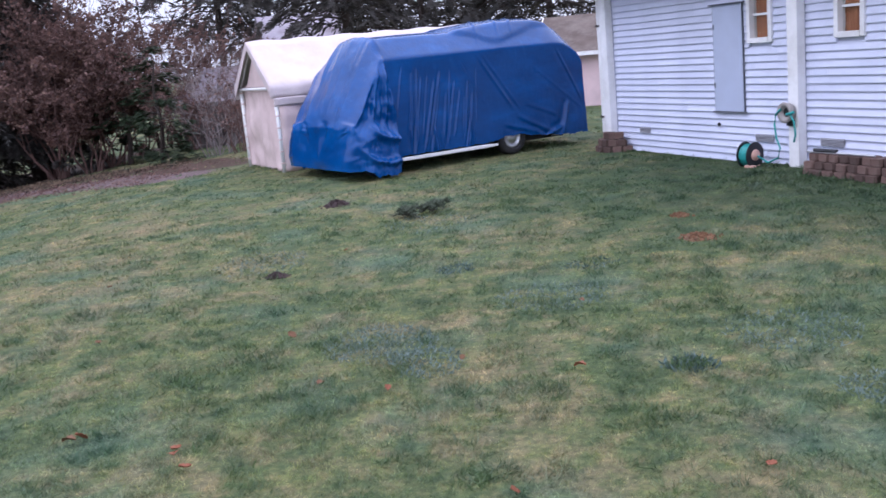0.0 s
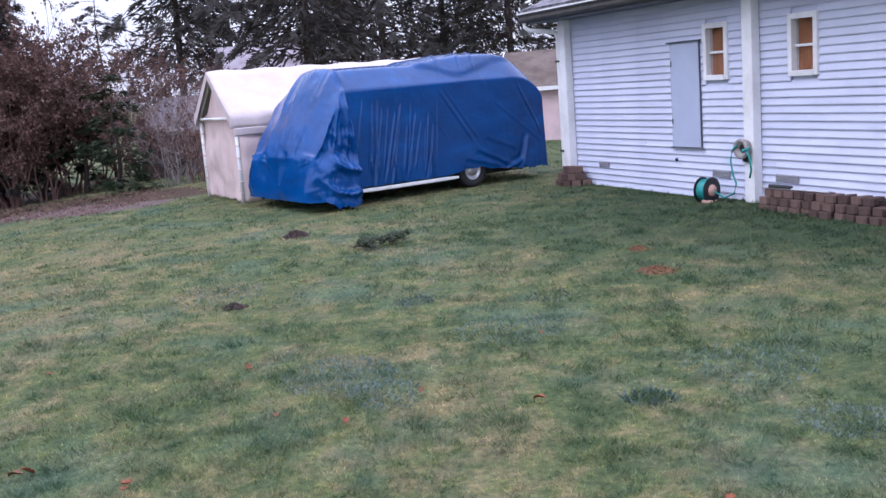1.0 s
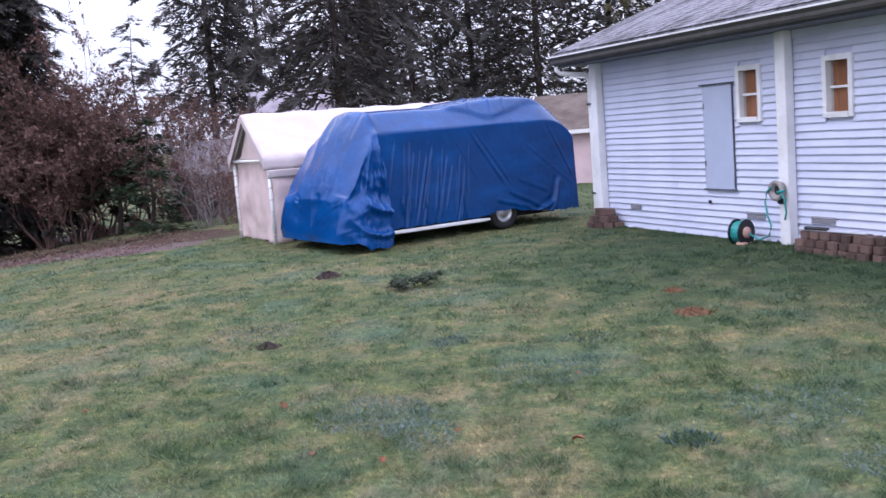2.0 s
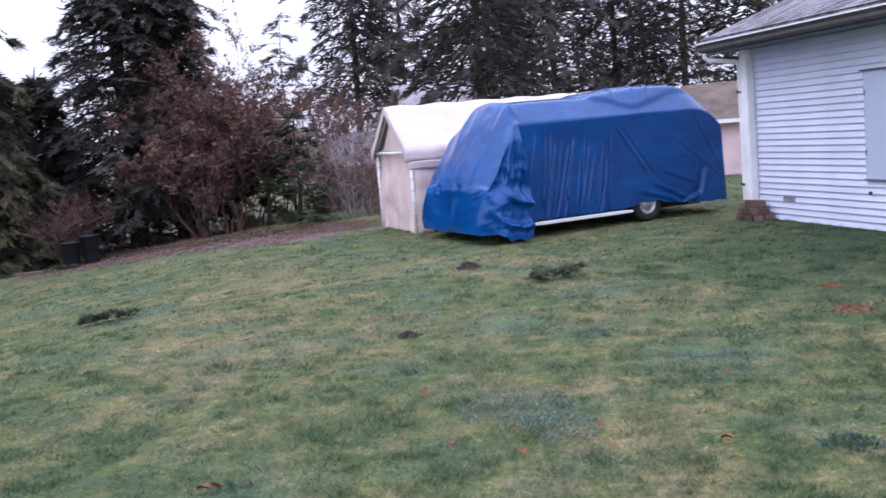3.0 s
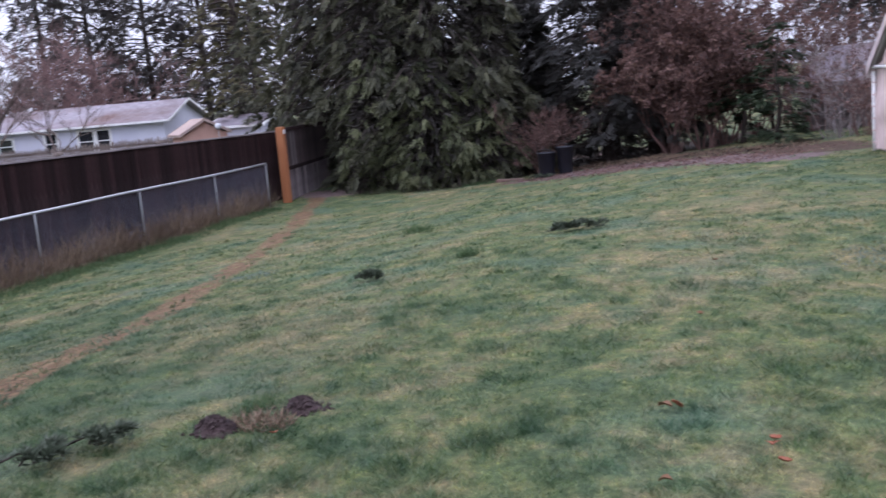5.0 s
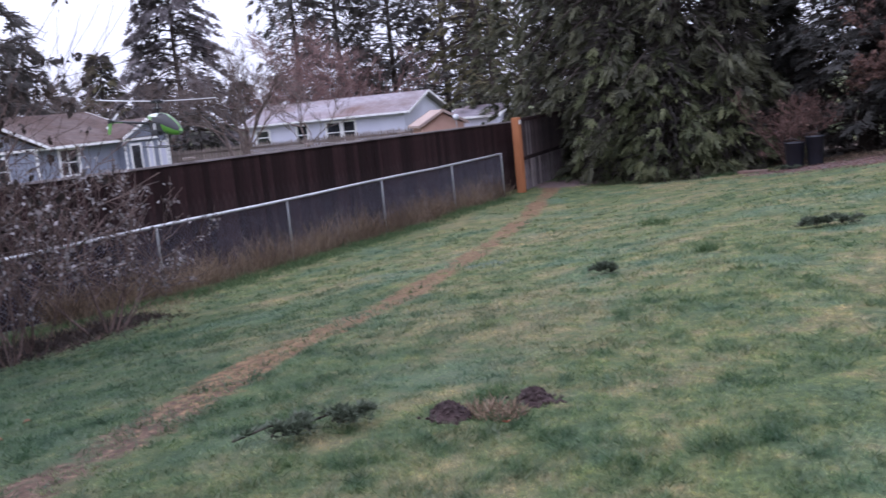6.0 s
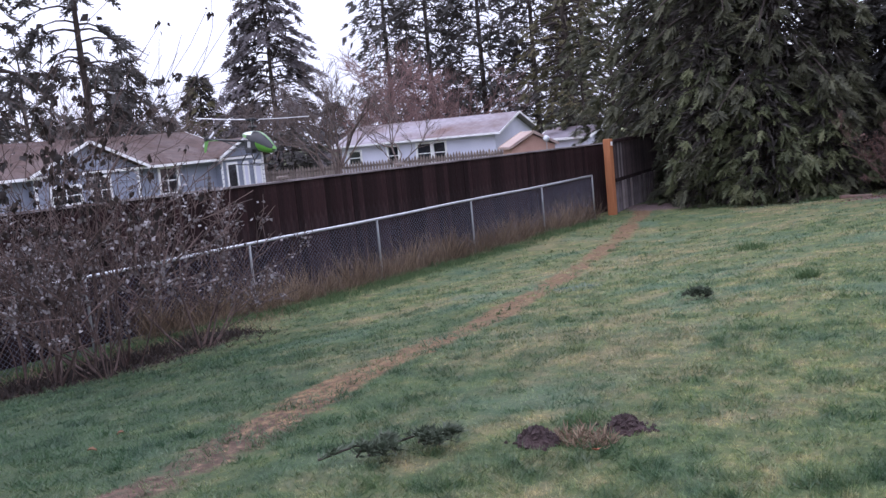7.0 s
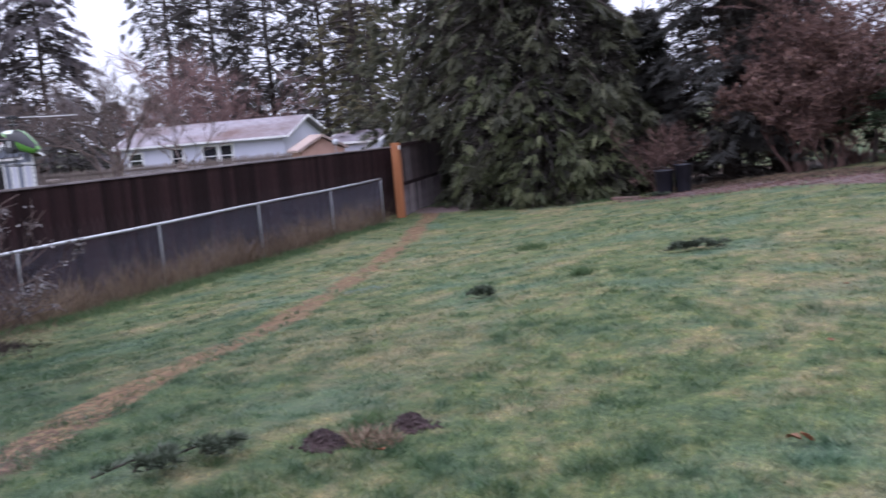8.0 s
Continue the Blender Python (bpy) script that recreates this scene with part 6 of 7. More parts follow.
    bare_tree("bare_tree", "tall leafless tree with several grey trunks", on_ground(69.0, 58), 5.4, 3.0, GREY_BARK, 96, 4, 5, 0.008, 0.08, 0, None, category="tree", lean=0.25, kids=(3, 4))
    bare_tree("bare_tree", "tall leafless tree with several grey trunks", on_ground(74.2, 60), 5.6, 3.0, GREY_BARK, 97, 4, 5, 0.008, 0.08, 0, None, category="tree", lean=0.25, kids=(3, 4))
    for yaw, dist, h_, sd in ((42.9, 40, 7.5, 191), (41.0, 38, 7.5, 192), (44.6, 47, 7.0, 193)):
        conifer("evergreen_shrub", "dense dark evergreen shrub behind the board gate", on_ground(yaw, dist), h_, 1.9, CEDAR, sd, 10000, 0.1, 0.3, (0.42, 0.025), 0.45, 0.1, fan=0.9, whorl=0.35, category="shrub", sag=0.5, flat=0.8)
    conifer("evergreen_shrub", "dense dark evergreen shrub between the houses", on_ground(61.5, 52), 3.5, 2.1, FIR, 98, 9000, 0.1, 0.3, (0.40, 0.03), 0.35, 0.1, fan=0.9, whorl=0.3, category="shrub", sag=0.4, flat=0.8)
    conifer("evergreen_shrub", "dense dark evergreen shrub between the houses", on_ground(73.6, 54), 5.0, 2.4, FIR, 99, 9000, 0.1, 0.3, (0.42, 0.03), 0.35, 0.1, fan=0.9, whorl=0.3, category="shrub", sag=0.4, flat=0.8)


make_far_trees()


def make_fence_shrub():
    """The near shrub with withered leaves that stands in front of the chain link."""
    lab = "leafless shrub with withered grey leaf clusters in front of the fence"
    for (x, y), hgt, seed, st in (((-10.6, 3.35), 1.9, 101, 6), ((-11.1, 4.6), 1.7, 102, 6), ((-10.8, 2.9), 2.0, 103, 6), ((-11.25, 3.7), 2.2, 106, 5), ((-11.25, 1.9), 1.9, 108, 3)):
        bare_tree("shrub", lab, (x, y, gz(x, y)), hgt, 0.9, SHRUB_BARK, seed, st, 4, 0.0048, 0.019, 1000, BUD_LEAF, (0.046, 0.016), 0.6, kids=(2, 5), group="withered shrubs", lean=0.95)
    # tall whips with a few dark hanging leaves
    for (x, y), hgt, seed in (((-10.6, 2.9), 3.6, 104), ((-10.9, 3.7), 3.2, 105), ((-10.7, 1.9), 3.9, 107), ((-11.0, 2.6), 3.4, 109), ((-10.3, 3.3), 3.7, 110)):
        bare_tree("shrub", "tall thin whips with dark dead leaves still hanging", (x, y, gz(x, y)), hgt, 0.8, SHRUB_BARK, seed, 5, 3, 0.003, 0.010, 250, DARK_LEAF, (0.082, 0.027), 2.0, kids=(2, 4), group="withered shrubs", lean=0.34)


make_fence_shrub()


# ---------------------------------------------------------------- neighbouring buildings
def gable_building(name, label, origin, yaw, length, depth, eave, ridge, wall_mat, roof_mat, openings=(), overhang=0.35, base=-1.2, laps=0.0, category="house", courses=True, trim=None):
    """A building with its front along local x, roof ridge parallel to it. openings: (x0, x1, z0, z1, kind) on the front."""
    m = Matrix.Translation(origin) @ Matrix.Rotation(radians(yaw), 4, "Z")
    b = thing(name, label, category, m=m)
    trim = trim or WHITE
    cuts = sorted({0.0, length, *[q for o in openings for q in o[:2]]})
    w = Shape()
    for x0, x1 in zip(cuts, cuts[1:]):
        mid = (x0 + x1) / 2
        holes = sorted([(o[2], o[3]) for o in openings if o[0] <= mid <= o[1]])
        z = base
        for h0, h1 in holes:
            w.box((x0, 0, z), (x1, 0.15, h0))
            z = h1
        w.box((x0, 0, z), (x1, 0.15, eave))
    w.box((0, depth - 0.15, base), (length, depth, eave))
    for x in (0.0, length - 0.15):
        w.slab([(x, 0.15, base), (x, depth - 0.15, base), (x, depth - 0.15, eave), (x, depth / 2, ridge - 0.05), (x, 0.15, eave)], (0.15, 0, 0))
    part("wall", w, wall_mat, b)
    if laps:
        for k in range(int((eave - base) / laps)):
            z = base + k * laps
            for x0, x1 in zip(cuts, cuts[1:]):
                if any(o[0] <= (x0 + x1) / 2 <= o[1] and o[2] - laps < z < o[3] for o in openings):
                    continue
                part("lap_board", Shape().slab([(x0, -0.022, z), (x1, -0.022, z), (x1, -0.004, z + laps), (x0, -0.004, z + laps)], (0, 0.003, 0)), wall_mat, b)
        for k in range(int((ridge - base) / laps)):
            z = base + k * laps
            y0 = 0.0 if z < eave else (z - eave) / (ridge - eave) * depth / 2
            if depth - 2 * y0 > 0.3:
                part("lap_board", Shape().slab([(-0.022, y0, z), (-0.022, depth - y0, z), (-0.004, depth - y0, z + laps), (-0.004, y0, z + laps)], (0.003, 0, 0)), wall_mat, b)
    slope = (ridge - eave) / (depth / 2)
    roof = Shape()
    lo = eave - overhang * slope
    for y, s in ((-overhang, 1), (depth + overhang, -1)):
        roof.slab([(-overhang, y, lo + 0.1), (length + overhang, y, lo + 0.1), (length + overhang, depth / 2, ridge + 0.1), (-overhang, depth / 2, ridge + 0.1)], (0, 0, -0.08))
    rf = part("roof", roof, roof_mat, b)
    # shingle courses on the front slope
    run = depth / 2 + overhang
    n = max(6, int(math.hypot(run, run * slope) / 0.28))
    rows = Shape()
    for k in range(n):
        y0, y1 = -overhang + run * k / n, -overhang + run * (k + 1) / n + 0.03
        z0, z1 = lo + 0.1 + run * slope * k / n, lo + 0.1 + run * slope * (k + 1) / n
        x = -overhang
        while x < length + overhang - 0.1:
            x1 = min(x + 0.9, length + overhang)
            rows.slab([(x + 0.01, y0, z0 + 0.03), (x1, y0, z0 + 0.03), (x1, y1, z1 + 0.012), (x + 0.01, y1, z1 + 0.012)], (0, 0, -0.012))
            x += 0.9
    if courses:
        tagged(part("shingle_field", rows, roof_mat, rf), kind="stuff")
    part("fascia", Shape().box((-overhang, -overhang - 0.03, lo - 0.0), (length + overhang, -overhang - 0.002, lo + 0.10)), trim, b)
    for x in (-overhang - 0.03, length + overhang + 0.002):
        for y, s in ((-overhang, 1), (depth + overhang, -1)):
            part("bargeboard", Shape().slab([(x, y, lo - 0.01), (x, depth / 2, ridge - 0.01), (x, depth / 2, ridge + 0.115), (x, y, lo + 0.115)], (0.028, 0, 0)), trim, b)
    for x0, x1, z0, z1, kind in openings:
        o = tagged(new("window" if kind != "door" else "door"), "white-framed window with dark panes" if kind != "door" else "white-framed glazed door")
        o.parent = b
        t = 0.11
        fr = Shape().box((x0 - t, -0.05, z0 - t), (x0, 0.05, z1 + t)).box((x1, -0.05, z0 - t), (x1 + t, 0.05, z1 + t)).box((x0, -0.05, z1), (x1, 0.05, z1 + t)).box((x0, -0.07, z0 - t), (x1, 0.05, z0))
        part("window_frame", fr, WHITE, o)
        part("pane", Shape().box((x0, 0.06, z0), (x1, 0.075, z1)), DARK_PANE, o)
        part("sash_bar", Shape().box((x0, 0.02, (z0 + z1) / 2 - 0.025), (x1, 0.055, (z0 + z1) / 2 + 0.025)), WHITE, o)
        if kind == "cross":
            part("sash_bar", Shape().box(((x0 + x1) / 2 - 0.02, 0.025, z0), ((x0 + x1) / 2 + 0.02, 0.05, z1)), WHITE, o)
        if kind != "cross":
            part("blind", Shape().box((x0 + 0.04, 0.09, z0 + (z1 - z0) * 0.55), (x1 - 0.04, 0.1, z1)), LILAC_WALL, o)
    return b


def make_buildings():
    # grey-blue house over the wooden fence: its front faces the yard
    p = bearing(77.6, 36.0)
    q = bearing(64.5, 44.3)
    ang = math.degrees(math.atan2(q.y - p.y, q.x - p.x))
    L = (q - p).length

    def along(yaw, proud=0.0):
        """Where a bearing meets the front line, or a line before it, as metres along it."""
        d = bearing(yaw, 1.0)
        e = (q - p).normalized()
        n = Vector((-e.y, e.x, 0))
        k = (p.dot(n) - proud) / d.dot(n)
        return (d * k - p).dot(e)

    eave, ridge = 1.45, 2.65
    ops = [(along(69.0), along(68.1), 0.26, 1.22, "cross")]
    gable_building("neighbour_house", "grey-blue lap-sided bungalow with white trim and mossy brown roof", (p.x, p.y, 0), ang, L, 7.0, eave, ridge, GREY_WALL, MOSSY_ROOF, ops, 0.4, -1.6, 0.2, courses=False)
    # gabled wing towards the yard
    e = (q - p).normalized()
    nrm = Vector((e.y, -e.x, 0))

    def wing(name, label, start, width, deep, eave_, ridge_, mat_):
        o = p + e * start
        m = Matrix(((e.x, -nrm.x, 0, o.x), (e.y, -nrm.y, 0, o.y), (0, 0, 1, 0), (0, 0, 0, 1)))
        b = thing(name, label, "house", m=m)
        s = Shape()
        s.slab([(0, -deep, -1.6), (width, -deep, -1.6), (width, -deep, eave_), (width / 2, -deep, ridge_), (0, -deep, eave_)], (0, 0.12, 0))
        s.box((0, -deep + 0.12, -1.6), (0.12, 1.0, eave_)).box((width - 0.12, -deep + 0.12, -1.6), (width, 1.0, eave_))
        part("wall", s, mat_, b)
        for k in range(int((ridge_ + 1.5) / 0.2)):
            z = -1.5 + 0.2 * k
            cut = 0 if z + 0.2 < eave_ else (z + 0.2 - eave_) / (ridge_ - eave_) * width / 2
            if width - 2 * cut > 0.2:
                part("lap_board", Shape().slab([(cut, -deep - 0.034, z), (width - cut, -deep - 0.034, z), (width - cut, -deep - 0.004, z + 0.2), (cut, -deep - 0.004, z + 0.2)], (0, 0.003, 0)), mat_, b)
        r = Shape()
        sl = (ridge_ - eave_) / (width / 2)
        for x, sg in ((-0.3, 1), (width + 0.3, -1)):
            r.slab([(x, -deep - 0.3, eave_ - 0.3 * sl + 0.1), (width / 2, -deep - 0.3, ridge_ + 0.1), (width / 2, 3.0, ridge_ + 0.1), (x, 3.0, eave_ - 0.3 * sl + 0.1)], (0, 0, -0.08))
        part("roof", r, MOSSY_ROOF, b)
        for x in (-0.3, width + 0.3):
            part("bargeboard", Shape().slab([(x, -deep - 0.33, eave_ - 0.3 * sl + 0.0), (width / 2, -deep - 0.33, ridge_ + 0.01), (width / 2, -deep - 0.33, ridge_ + 0.13), (x, -deep - 0.33, eave_ - 0.3 * sl + 0.12)], (0, 0.028, 0)), WHITE, b)
        for x in (0.0, width - 0.12):
            part("corner_board", Shape().box((x, -deep - 0.03, -1.6), (x + 0.12, -deep - 0.005, eave_)), WHITE, b)
        return b

    w1 = wing("neighbour_wing", "gabled grey-blue wing of the neighbouring bungalow", along(75.55, 0.3), along(70.1, 0.3) - along(75.55, 0.3), 0.3, 1.46, 2.42, GREY_WALL)
    for yaw0, yaw1, z0, z1 in ((72.65, 71.75, 0.26, 1.14), (74.7, 73.3, 0.36, 0.92)):
        x0, x1 = along(yaw0, 0.3) - along(75.55, 0.3), along(yaw1, 0.3) - along(75.55, 0.3)
        fr = Shape()
        fr.box((x0 - 0.1, -0.37, z0 - 0.1), (x0, -0.28, z1 + 0.1)).box((x1, -0.37, z0 - 0.1), (x1 + 0.1, -0.28, z1 + 0.1)).box((x0, -0.37, z1), (x1, -0.28, z1 + 0.1)).box((x0, -0.37, z0 - 0.1), (x1, -0.28, z0))
        win = tagged(new("window"), "white-framed window with dark panes")
        win.parent = w1
        part("window_frame", fr, WHITE, win)
        part("pane", Shape().box((x0, -0.34, z0), (x1, -0.33, z1)), DARK_PANE, win)
        part("sash_bar", Shape().box((x0, -0.36, (z0 + z1) / 2 - 0.02), (x1, -0.342, (z0 + z1) / 2 + 0.02)), WHITE, win)
        part("sash_bar", Shape().box(((x0 + x1) / 2 - 0.02, -0.358, z0), ((x0 + x1) / 2 + 0.02, -0.344, z1)), WHITE, win)
    porch_w = along(63.25, 0.3) - along(65.65, 0.3)
    w2 = wing("porch", "white-trimmed gabled porch on the bungalow's end", along(65.65, 0.3), porch_w, 0.3, 1.50, 2.12, GREY_WALL)
    for x0, x1 in ((0.30, porch_w * 0.36), (porch_w * 0.48, porch_w * 0.62), (porch_w * 0.74, porch_w - 0.2)):
        pw = tagged(new("window"), "tall pale window in a white surround")
        pw.parent = w2
        part("window_frame", Shape().box((x0, -0.37, -0.6), (x0 + 0.09, -0.30, 1.2)).box((x1 - 0.09, -0.37, -0.6), (x1, -0.30, 1.2)).box((x0 + 0.09, -0.37, 1.1), (x1 - 0.09, -0.30, 1.2)), WHITE, pw)
        part("pane", Shape().box((x0 + 0.09, -0.35, -0.6), (x1 - 0.09, -0.33, 1.1)), DARK_PANE if x0 < 1 else LILAC_WALL, pw)

    # long pale house
    p2, q2 = bearing(58.8, 57.6), bearing(49.8, 54.0)
    ang2 = math.degrees(math.atan2(q2.y - p2.y, q2.x - p2.x))
    L2 = (q2 - p2).length

    def along2(yaw):
        d = bearing(yaw, 1.0)
        e2 = (q2 - p2).normalized()
        n2 = Vector((-e2.y, e2.x, 0))
        k = p2.dot(n2) / d.dot(n2)
        return (d * k - p2).dot(e2)

    ops2 = [(along2(58.35), along2(57.7), 0.25, 0.95, "plain"), (along2(56.05), along2(55.5), 0.05, 1.05, "plain"), (along2(54.35), along2(53.6), 0.0, 1.05, "door"), (along2(53.4), along2(52.75), 0.0, 1.05, "door")]
    gable_building("long_house", "long pale lilac manufactured home with a weathered, rust-stained roof", (p2.x, p2.y, 0), ang2, L2, 7.5, 1.35, 2.32, LILAC_WALL, LONG_ROOF, ops2, 0.4, -1.8, courses=False)
    # tan shed and its neighbour with a flat grey roof
    p3, q3 = bearing(49.4, 44.0), bearing(45.8, 42.0)
    gable_building("garden_shed", "tan board shed with a low-pitched roof", (p3.x, p3.y, 0), math.degrees(math.atan2(q3.y - p3.y, q3.x - p3.x)) - 38, 1.7, 1.9, 0.70, 1.22, TAN_SHED, TAN_ROOF, (), 0.15, -1.8, category="shed", courses=False, trim=TAN_ROOF)
    p4, q4 = bearing(47.2, 46.5), bearing(44.5, 45.5)
    gable_building("garden_shed", "low shed with a pale grey roof behind the fence", (p4.x, p4.y, 0), math.degrees(math.atan2(q4.y - p4.y, q4.x - p4.x)), (q4 - p4).length, 3.0, 0.80, 1.22, LILAC_WALL, PALE_ROOF, (), 0.2, -1.8, category="shed", courses=False)
    # round dish on the shed
    dsh = thing("satellite_dish", "small pale satellite dish on the tan shed", "satellite dish", m=Matrix.Translation(bearing(46.85, 41.5, 0.95)) @ Matrix.Rotation(radians(47), 4, "Z") @ Matrix.Scale(0.46, 4))
    part("dish", Shape().lathe([(0.0, 0.06), (0.12, 0.05), (0.24, 0.015), (0.30, -0.03), (0.28, -0.04), (0.0, 0.04)], Matrix.Rotation(radians(80), 4, "X"), 20), GALV, dsh, smooth=True)
    part("mast", Shape().tube([(0, 0.05, 0), (0, 0.1, -0.4), (0, 0.1, -5.6)], 0.04, 8), GALV, dsh)
    # picket fence far off
    pf = thing("picket_fence", "far weathered wooden picket fence in front of the long house", "fence")
    a, b = bearing(64.5, 47.0), bearing(49.4, 46.0)
    n = 88
    mesh_ = Shape().slab([(0, 0, 0), (0.115, 0, 0), (0.115, 0, 0.93), (0.0575, 0, 1.0), (0, 0, 0.93)], (0, 0.02, 0)).mesh("picket")
    e4 = (b - a).normalized()
    tn = Matrix.Rotation(math.atan2(e4.y, e4.x), 4, "Z")
    r = random.Random(5)
    for k in range(n):
        o = a + (b - a) * (k / n)
        part("picket", mesh_, PICKET, pf, m=Matrix.Translation((o.x, o.y, -1.3)) @ tn @ Matrix.Diagonal((1, 1, 1.95 + r.uniform(-0.05, 0.04), 1)))
    for z in (-0.6, 0.35):
        part("rail", Shape().slab([(a.x, a.y, z), (b.x, b.y, z), (b.x, b.y, z + 0.09), (a.x, a.y, z + 0.09)], Vector((-e4.y, e4.x, 0)) * 0.05), PICKET, pf)

    # pinkish building and brown roof past the van
    p5, q5 = bearing(-6.9, 26.0), bearing(-16.0, 25.6)
    gable_building("pink_outbuilding", "pinkish rendered outbuilding with a brown roof and pale fascia", (p5.x, p5.y, 0), math.degrees(math.atan2(q5.y - p5.y, q5.x - p5.x)), (q5 - p5).length, 3.4, 1.45, 2.30, PINK_WALL, BROWN_ROOF, (), 0.25, -0.3, category="outbuilding", courses=False)
    # pale roof over the shelter
    p6, q6 = bearing(8.8, 39.0), bearing(4.6, 39.5)
    gable_building("far_house", "house with a pale weathered roof among the conifers", (p6.x, p6.y, 0), math.degrees(math.atan2(q6.y - p6.y, q6.x - p6.x)), (q6 - p6).length, 3.0, 2.7, 3.68, LILAC_WALL, FROST_ROOF, (), 0.2, -0.3, courses=False, trim=PALE_ROOF)
    # grey shed behind the thicket
    p7, q7 = bearing(14.2, 26.5), bearing(9.8, 25.0)
    gable_building("grey_shed", "low weathered grey shed half hidden by bare twigs", (p7.x, p7.y, 0), math.degrees(math.atan2(q7.y - p7.y, q7.x - p7.x)), (q7 - p7).length, 3.0, 1.05, 1.80, GREY_BOARD, PALE_ROOF, (), 0.2, -0.4, category="shed", courses=False, trim=GREY_BOARD)
    # utility lines
    for z0, z1, y0, y1 in ((3.5, 3.9, 3.6, -11.5),):
        a, b = bearing(y0, 44.0, z0), bearing(y1, 45.0, z1)
        pts = [(a.lerp(b, k / 14) + Vector((0, 0, -0.5 * (k / 14) * (1 - k / 14)))) for k in range(15)]
        wire = part("overhead_cable", Shape().tube(pts, 0.018, 5), BLACK_PLASTIC)
        tagged(wire, "dark overhead cable slung between the conifers", "cable")


make_buildings()


# ---------------------------------------------------------------- things in the yard
def make_bins():
    p = on_ground(28.45, 24.0)
    for k, (dx, dy, h, w) in enumerate(((0.1, 0, 0.60, 0.22), (0.50, 0.2, 0.66, 0.20))):
        b = thing("garden_tub", "dark plastic garden tub standing under the conifers", "tub", "dark tubs", m=Matrix.Translation((p[0] + dx, p[1] + dy, gz(p[0] + dx, p[1] + dy) - 0.01)))
        part("tub", Shape().lathe([(0.0, 0.0), (w * 0.8, 0.0), (w * 0.84, 0.02), (w, h - 0.03), (w + 0.02, h - 0.02), (w + 0.02, h), (w - 0.01, h), (w * 0.8, 0.05), (0.0, 0.05)], Matrix.Identity(4), 22), BIN_BLUE, b, smooth=True)
        part("handle", Shape().tube([(-w, 0, h - 0.02), (-w * 0.8, -0.1, h + 0.05), (0, -0.12, h + 0.1), (w * 0.8, -0.1, h + 0.05), (w, 0, h - 0.02)], 0.008, 6), BLACK_PLASTIC, b)
    s = Matrix.Translation((p[0] - 0.9, p[1] - 0.1, gz(p[0] - 0.9, p[1])))
    board = part("plank", Shape().box((-0.35, -0.1, 0.0), (0.35, 0.1, 0.07), bevel=0.012), BRICK, m=s @ Matrix.Rotation(0.3, 4, "Z"))
    tagged(board, "short reddish plank lying on the leaf litter", "plank")


make_bins()


def clod_mound(name, label, x, y, rx, ry, h, material, seed, clods=160, category="mound", size=0.03):
    """A low heap: a lumpy cap with loose clods on and round it."""
    g = np.random.default_rng(seed)
    t = thing(name, label, category, m=Matrix.Translation((x, y, gz(x, y))))
    v, f = [(0, 0, h)], []
    rings, seg = 7, 22
    for i in range(1, rings + 1):
        r = i / rings
        for j in range(seg):
            a = 2 * math.pi * j / seg
            w = 1 + 0.22 * noise.noise(Vector((math.cos(a) * 1.6 + seed, math.sin(a) * 1.6, r)))
            z = h * (1 - r * r) ** 1.2 + 0.022 * noise.noise(Vector((math.cos(a) * r * 6 + seed, math.sin(a) * r * 6, 2.0)))
            v.append((rx * r * w * math.cos(a), ry * r * w * math.sin(a), z - 0.02 * (i == rings)))
    for j in range(seg):
        f.append((0, 1 + j, 1 + (j + 1) % seg))
    for i in range(rings - 1):
        for j in range(seg):
            a, b = 1 + i * seg + j, 1 + i * seg + (j + 1) % seg
            f.append((a, a + seg, b + seg, b))
    part("mound_cap", Shape().add(v, f), material, t, smooth=True)
    c = Shape()
    for _ in range(clods):
        r, a = abs(g.normal(0, 0.55)), g.uniform(0, 2 * math.pi)
        if r > 1.35:
            continue
        z = h * max(0, 1 - r * r) ** 1.2
        s = g.uniform(0.35, 1.2) * size
        m = Matrix.Translation((rx * r * math.cos(a), ry * r * math.sin(a), z)) @ Euler(tuple(g.uniform(0, 3, 3))).to_matrix().to_4x4() @ Matrix.Diagonal((s, s * g.uniform(0.6, 1), s * g.uniform(0.5, 0.9), 1))
        q = [(1, 0, 0), (-1, 0, 0), (0, 1, 0), (0, -1, 0), (0, 0, 1), (0, 0, -1)]
        c.add([m @ Vector(p) for p in q], [(0, 2, 4), (2, 1, 4), (1, 3, 4), (3, 0, 4), (2, 0, 5), (1, 2, 5), (3, 1, 5), (0, 3, 5)])
    tagged(part("clod", c, material, t), kind="stuff")
    return t


def grass_tuft(name, label, x, y, rx, ry, h, material, seed, n=400, lie=0.5, category="grass tuft", wide=0.0045):
    g = np.random.default_rng(seed)
    r, a = np.sqrt(g.uniform(0, 1, n)), g.uniform(0, 2 * math.pi, n)
    px, py = x + rx * r * np.cos(a), y + ry * r * np.sin(a)
    base = np.stack([px, py, ground_z(px, py) - 0.005], 1)
    d = g.normal(0, lie, (n, 3))
    d[:, 2] = g.uniform(0.5, 1.2, n)
    ln = h * g.uniform(0.4, 1.3, n)[:, None]
    d = d / np.linalg.norm(d, axis=1, keepdims=True) * ln
    x_ = np.cross(d, g.normal(0, 1, (n, 3)))
    x_ = x_ / (np.linalg.norm(x_, axis=1, keepdims=True) + 1e-9) * wide
    v, t = kites(base, d, x_, 0.1)
    ob = new(name, big_mesh(name, v, t, material))
    return tagged(ob, label, category, kind="stuff")


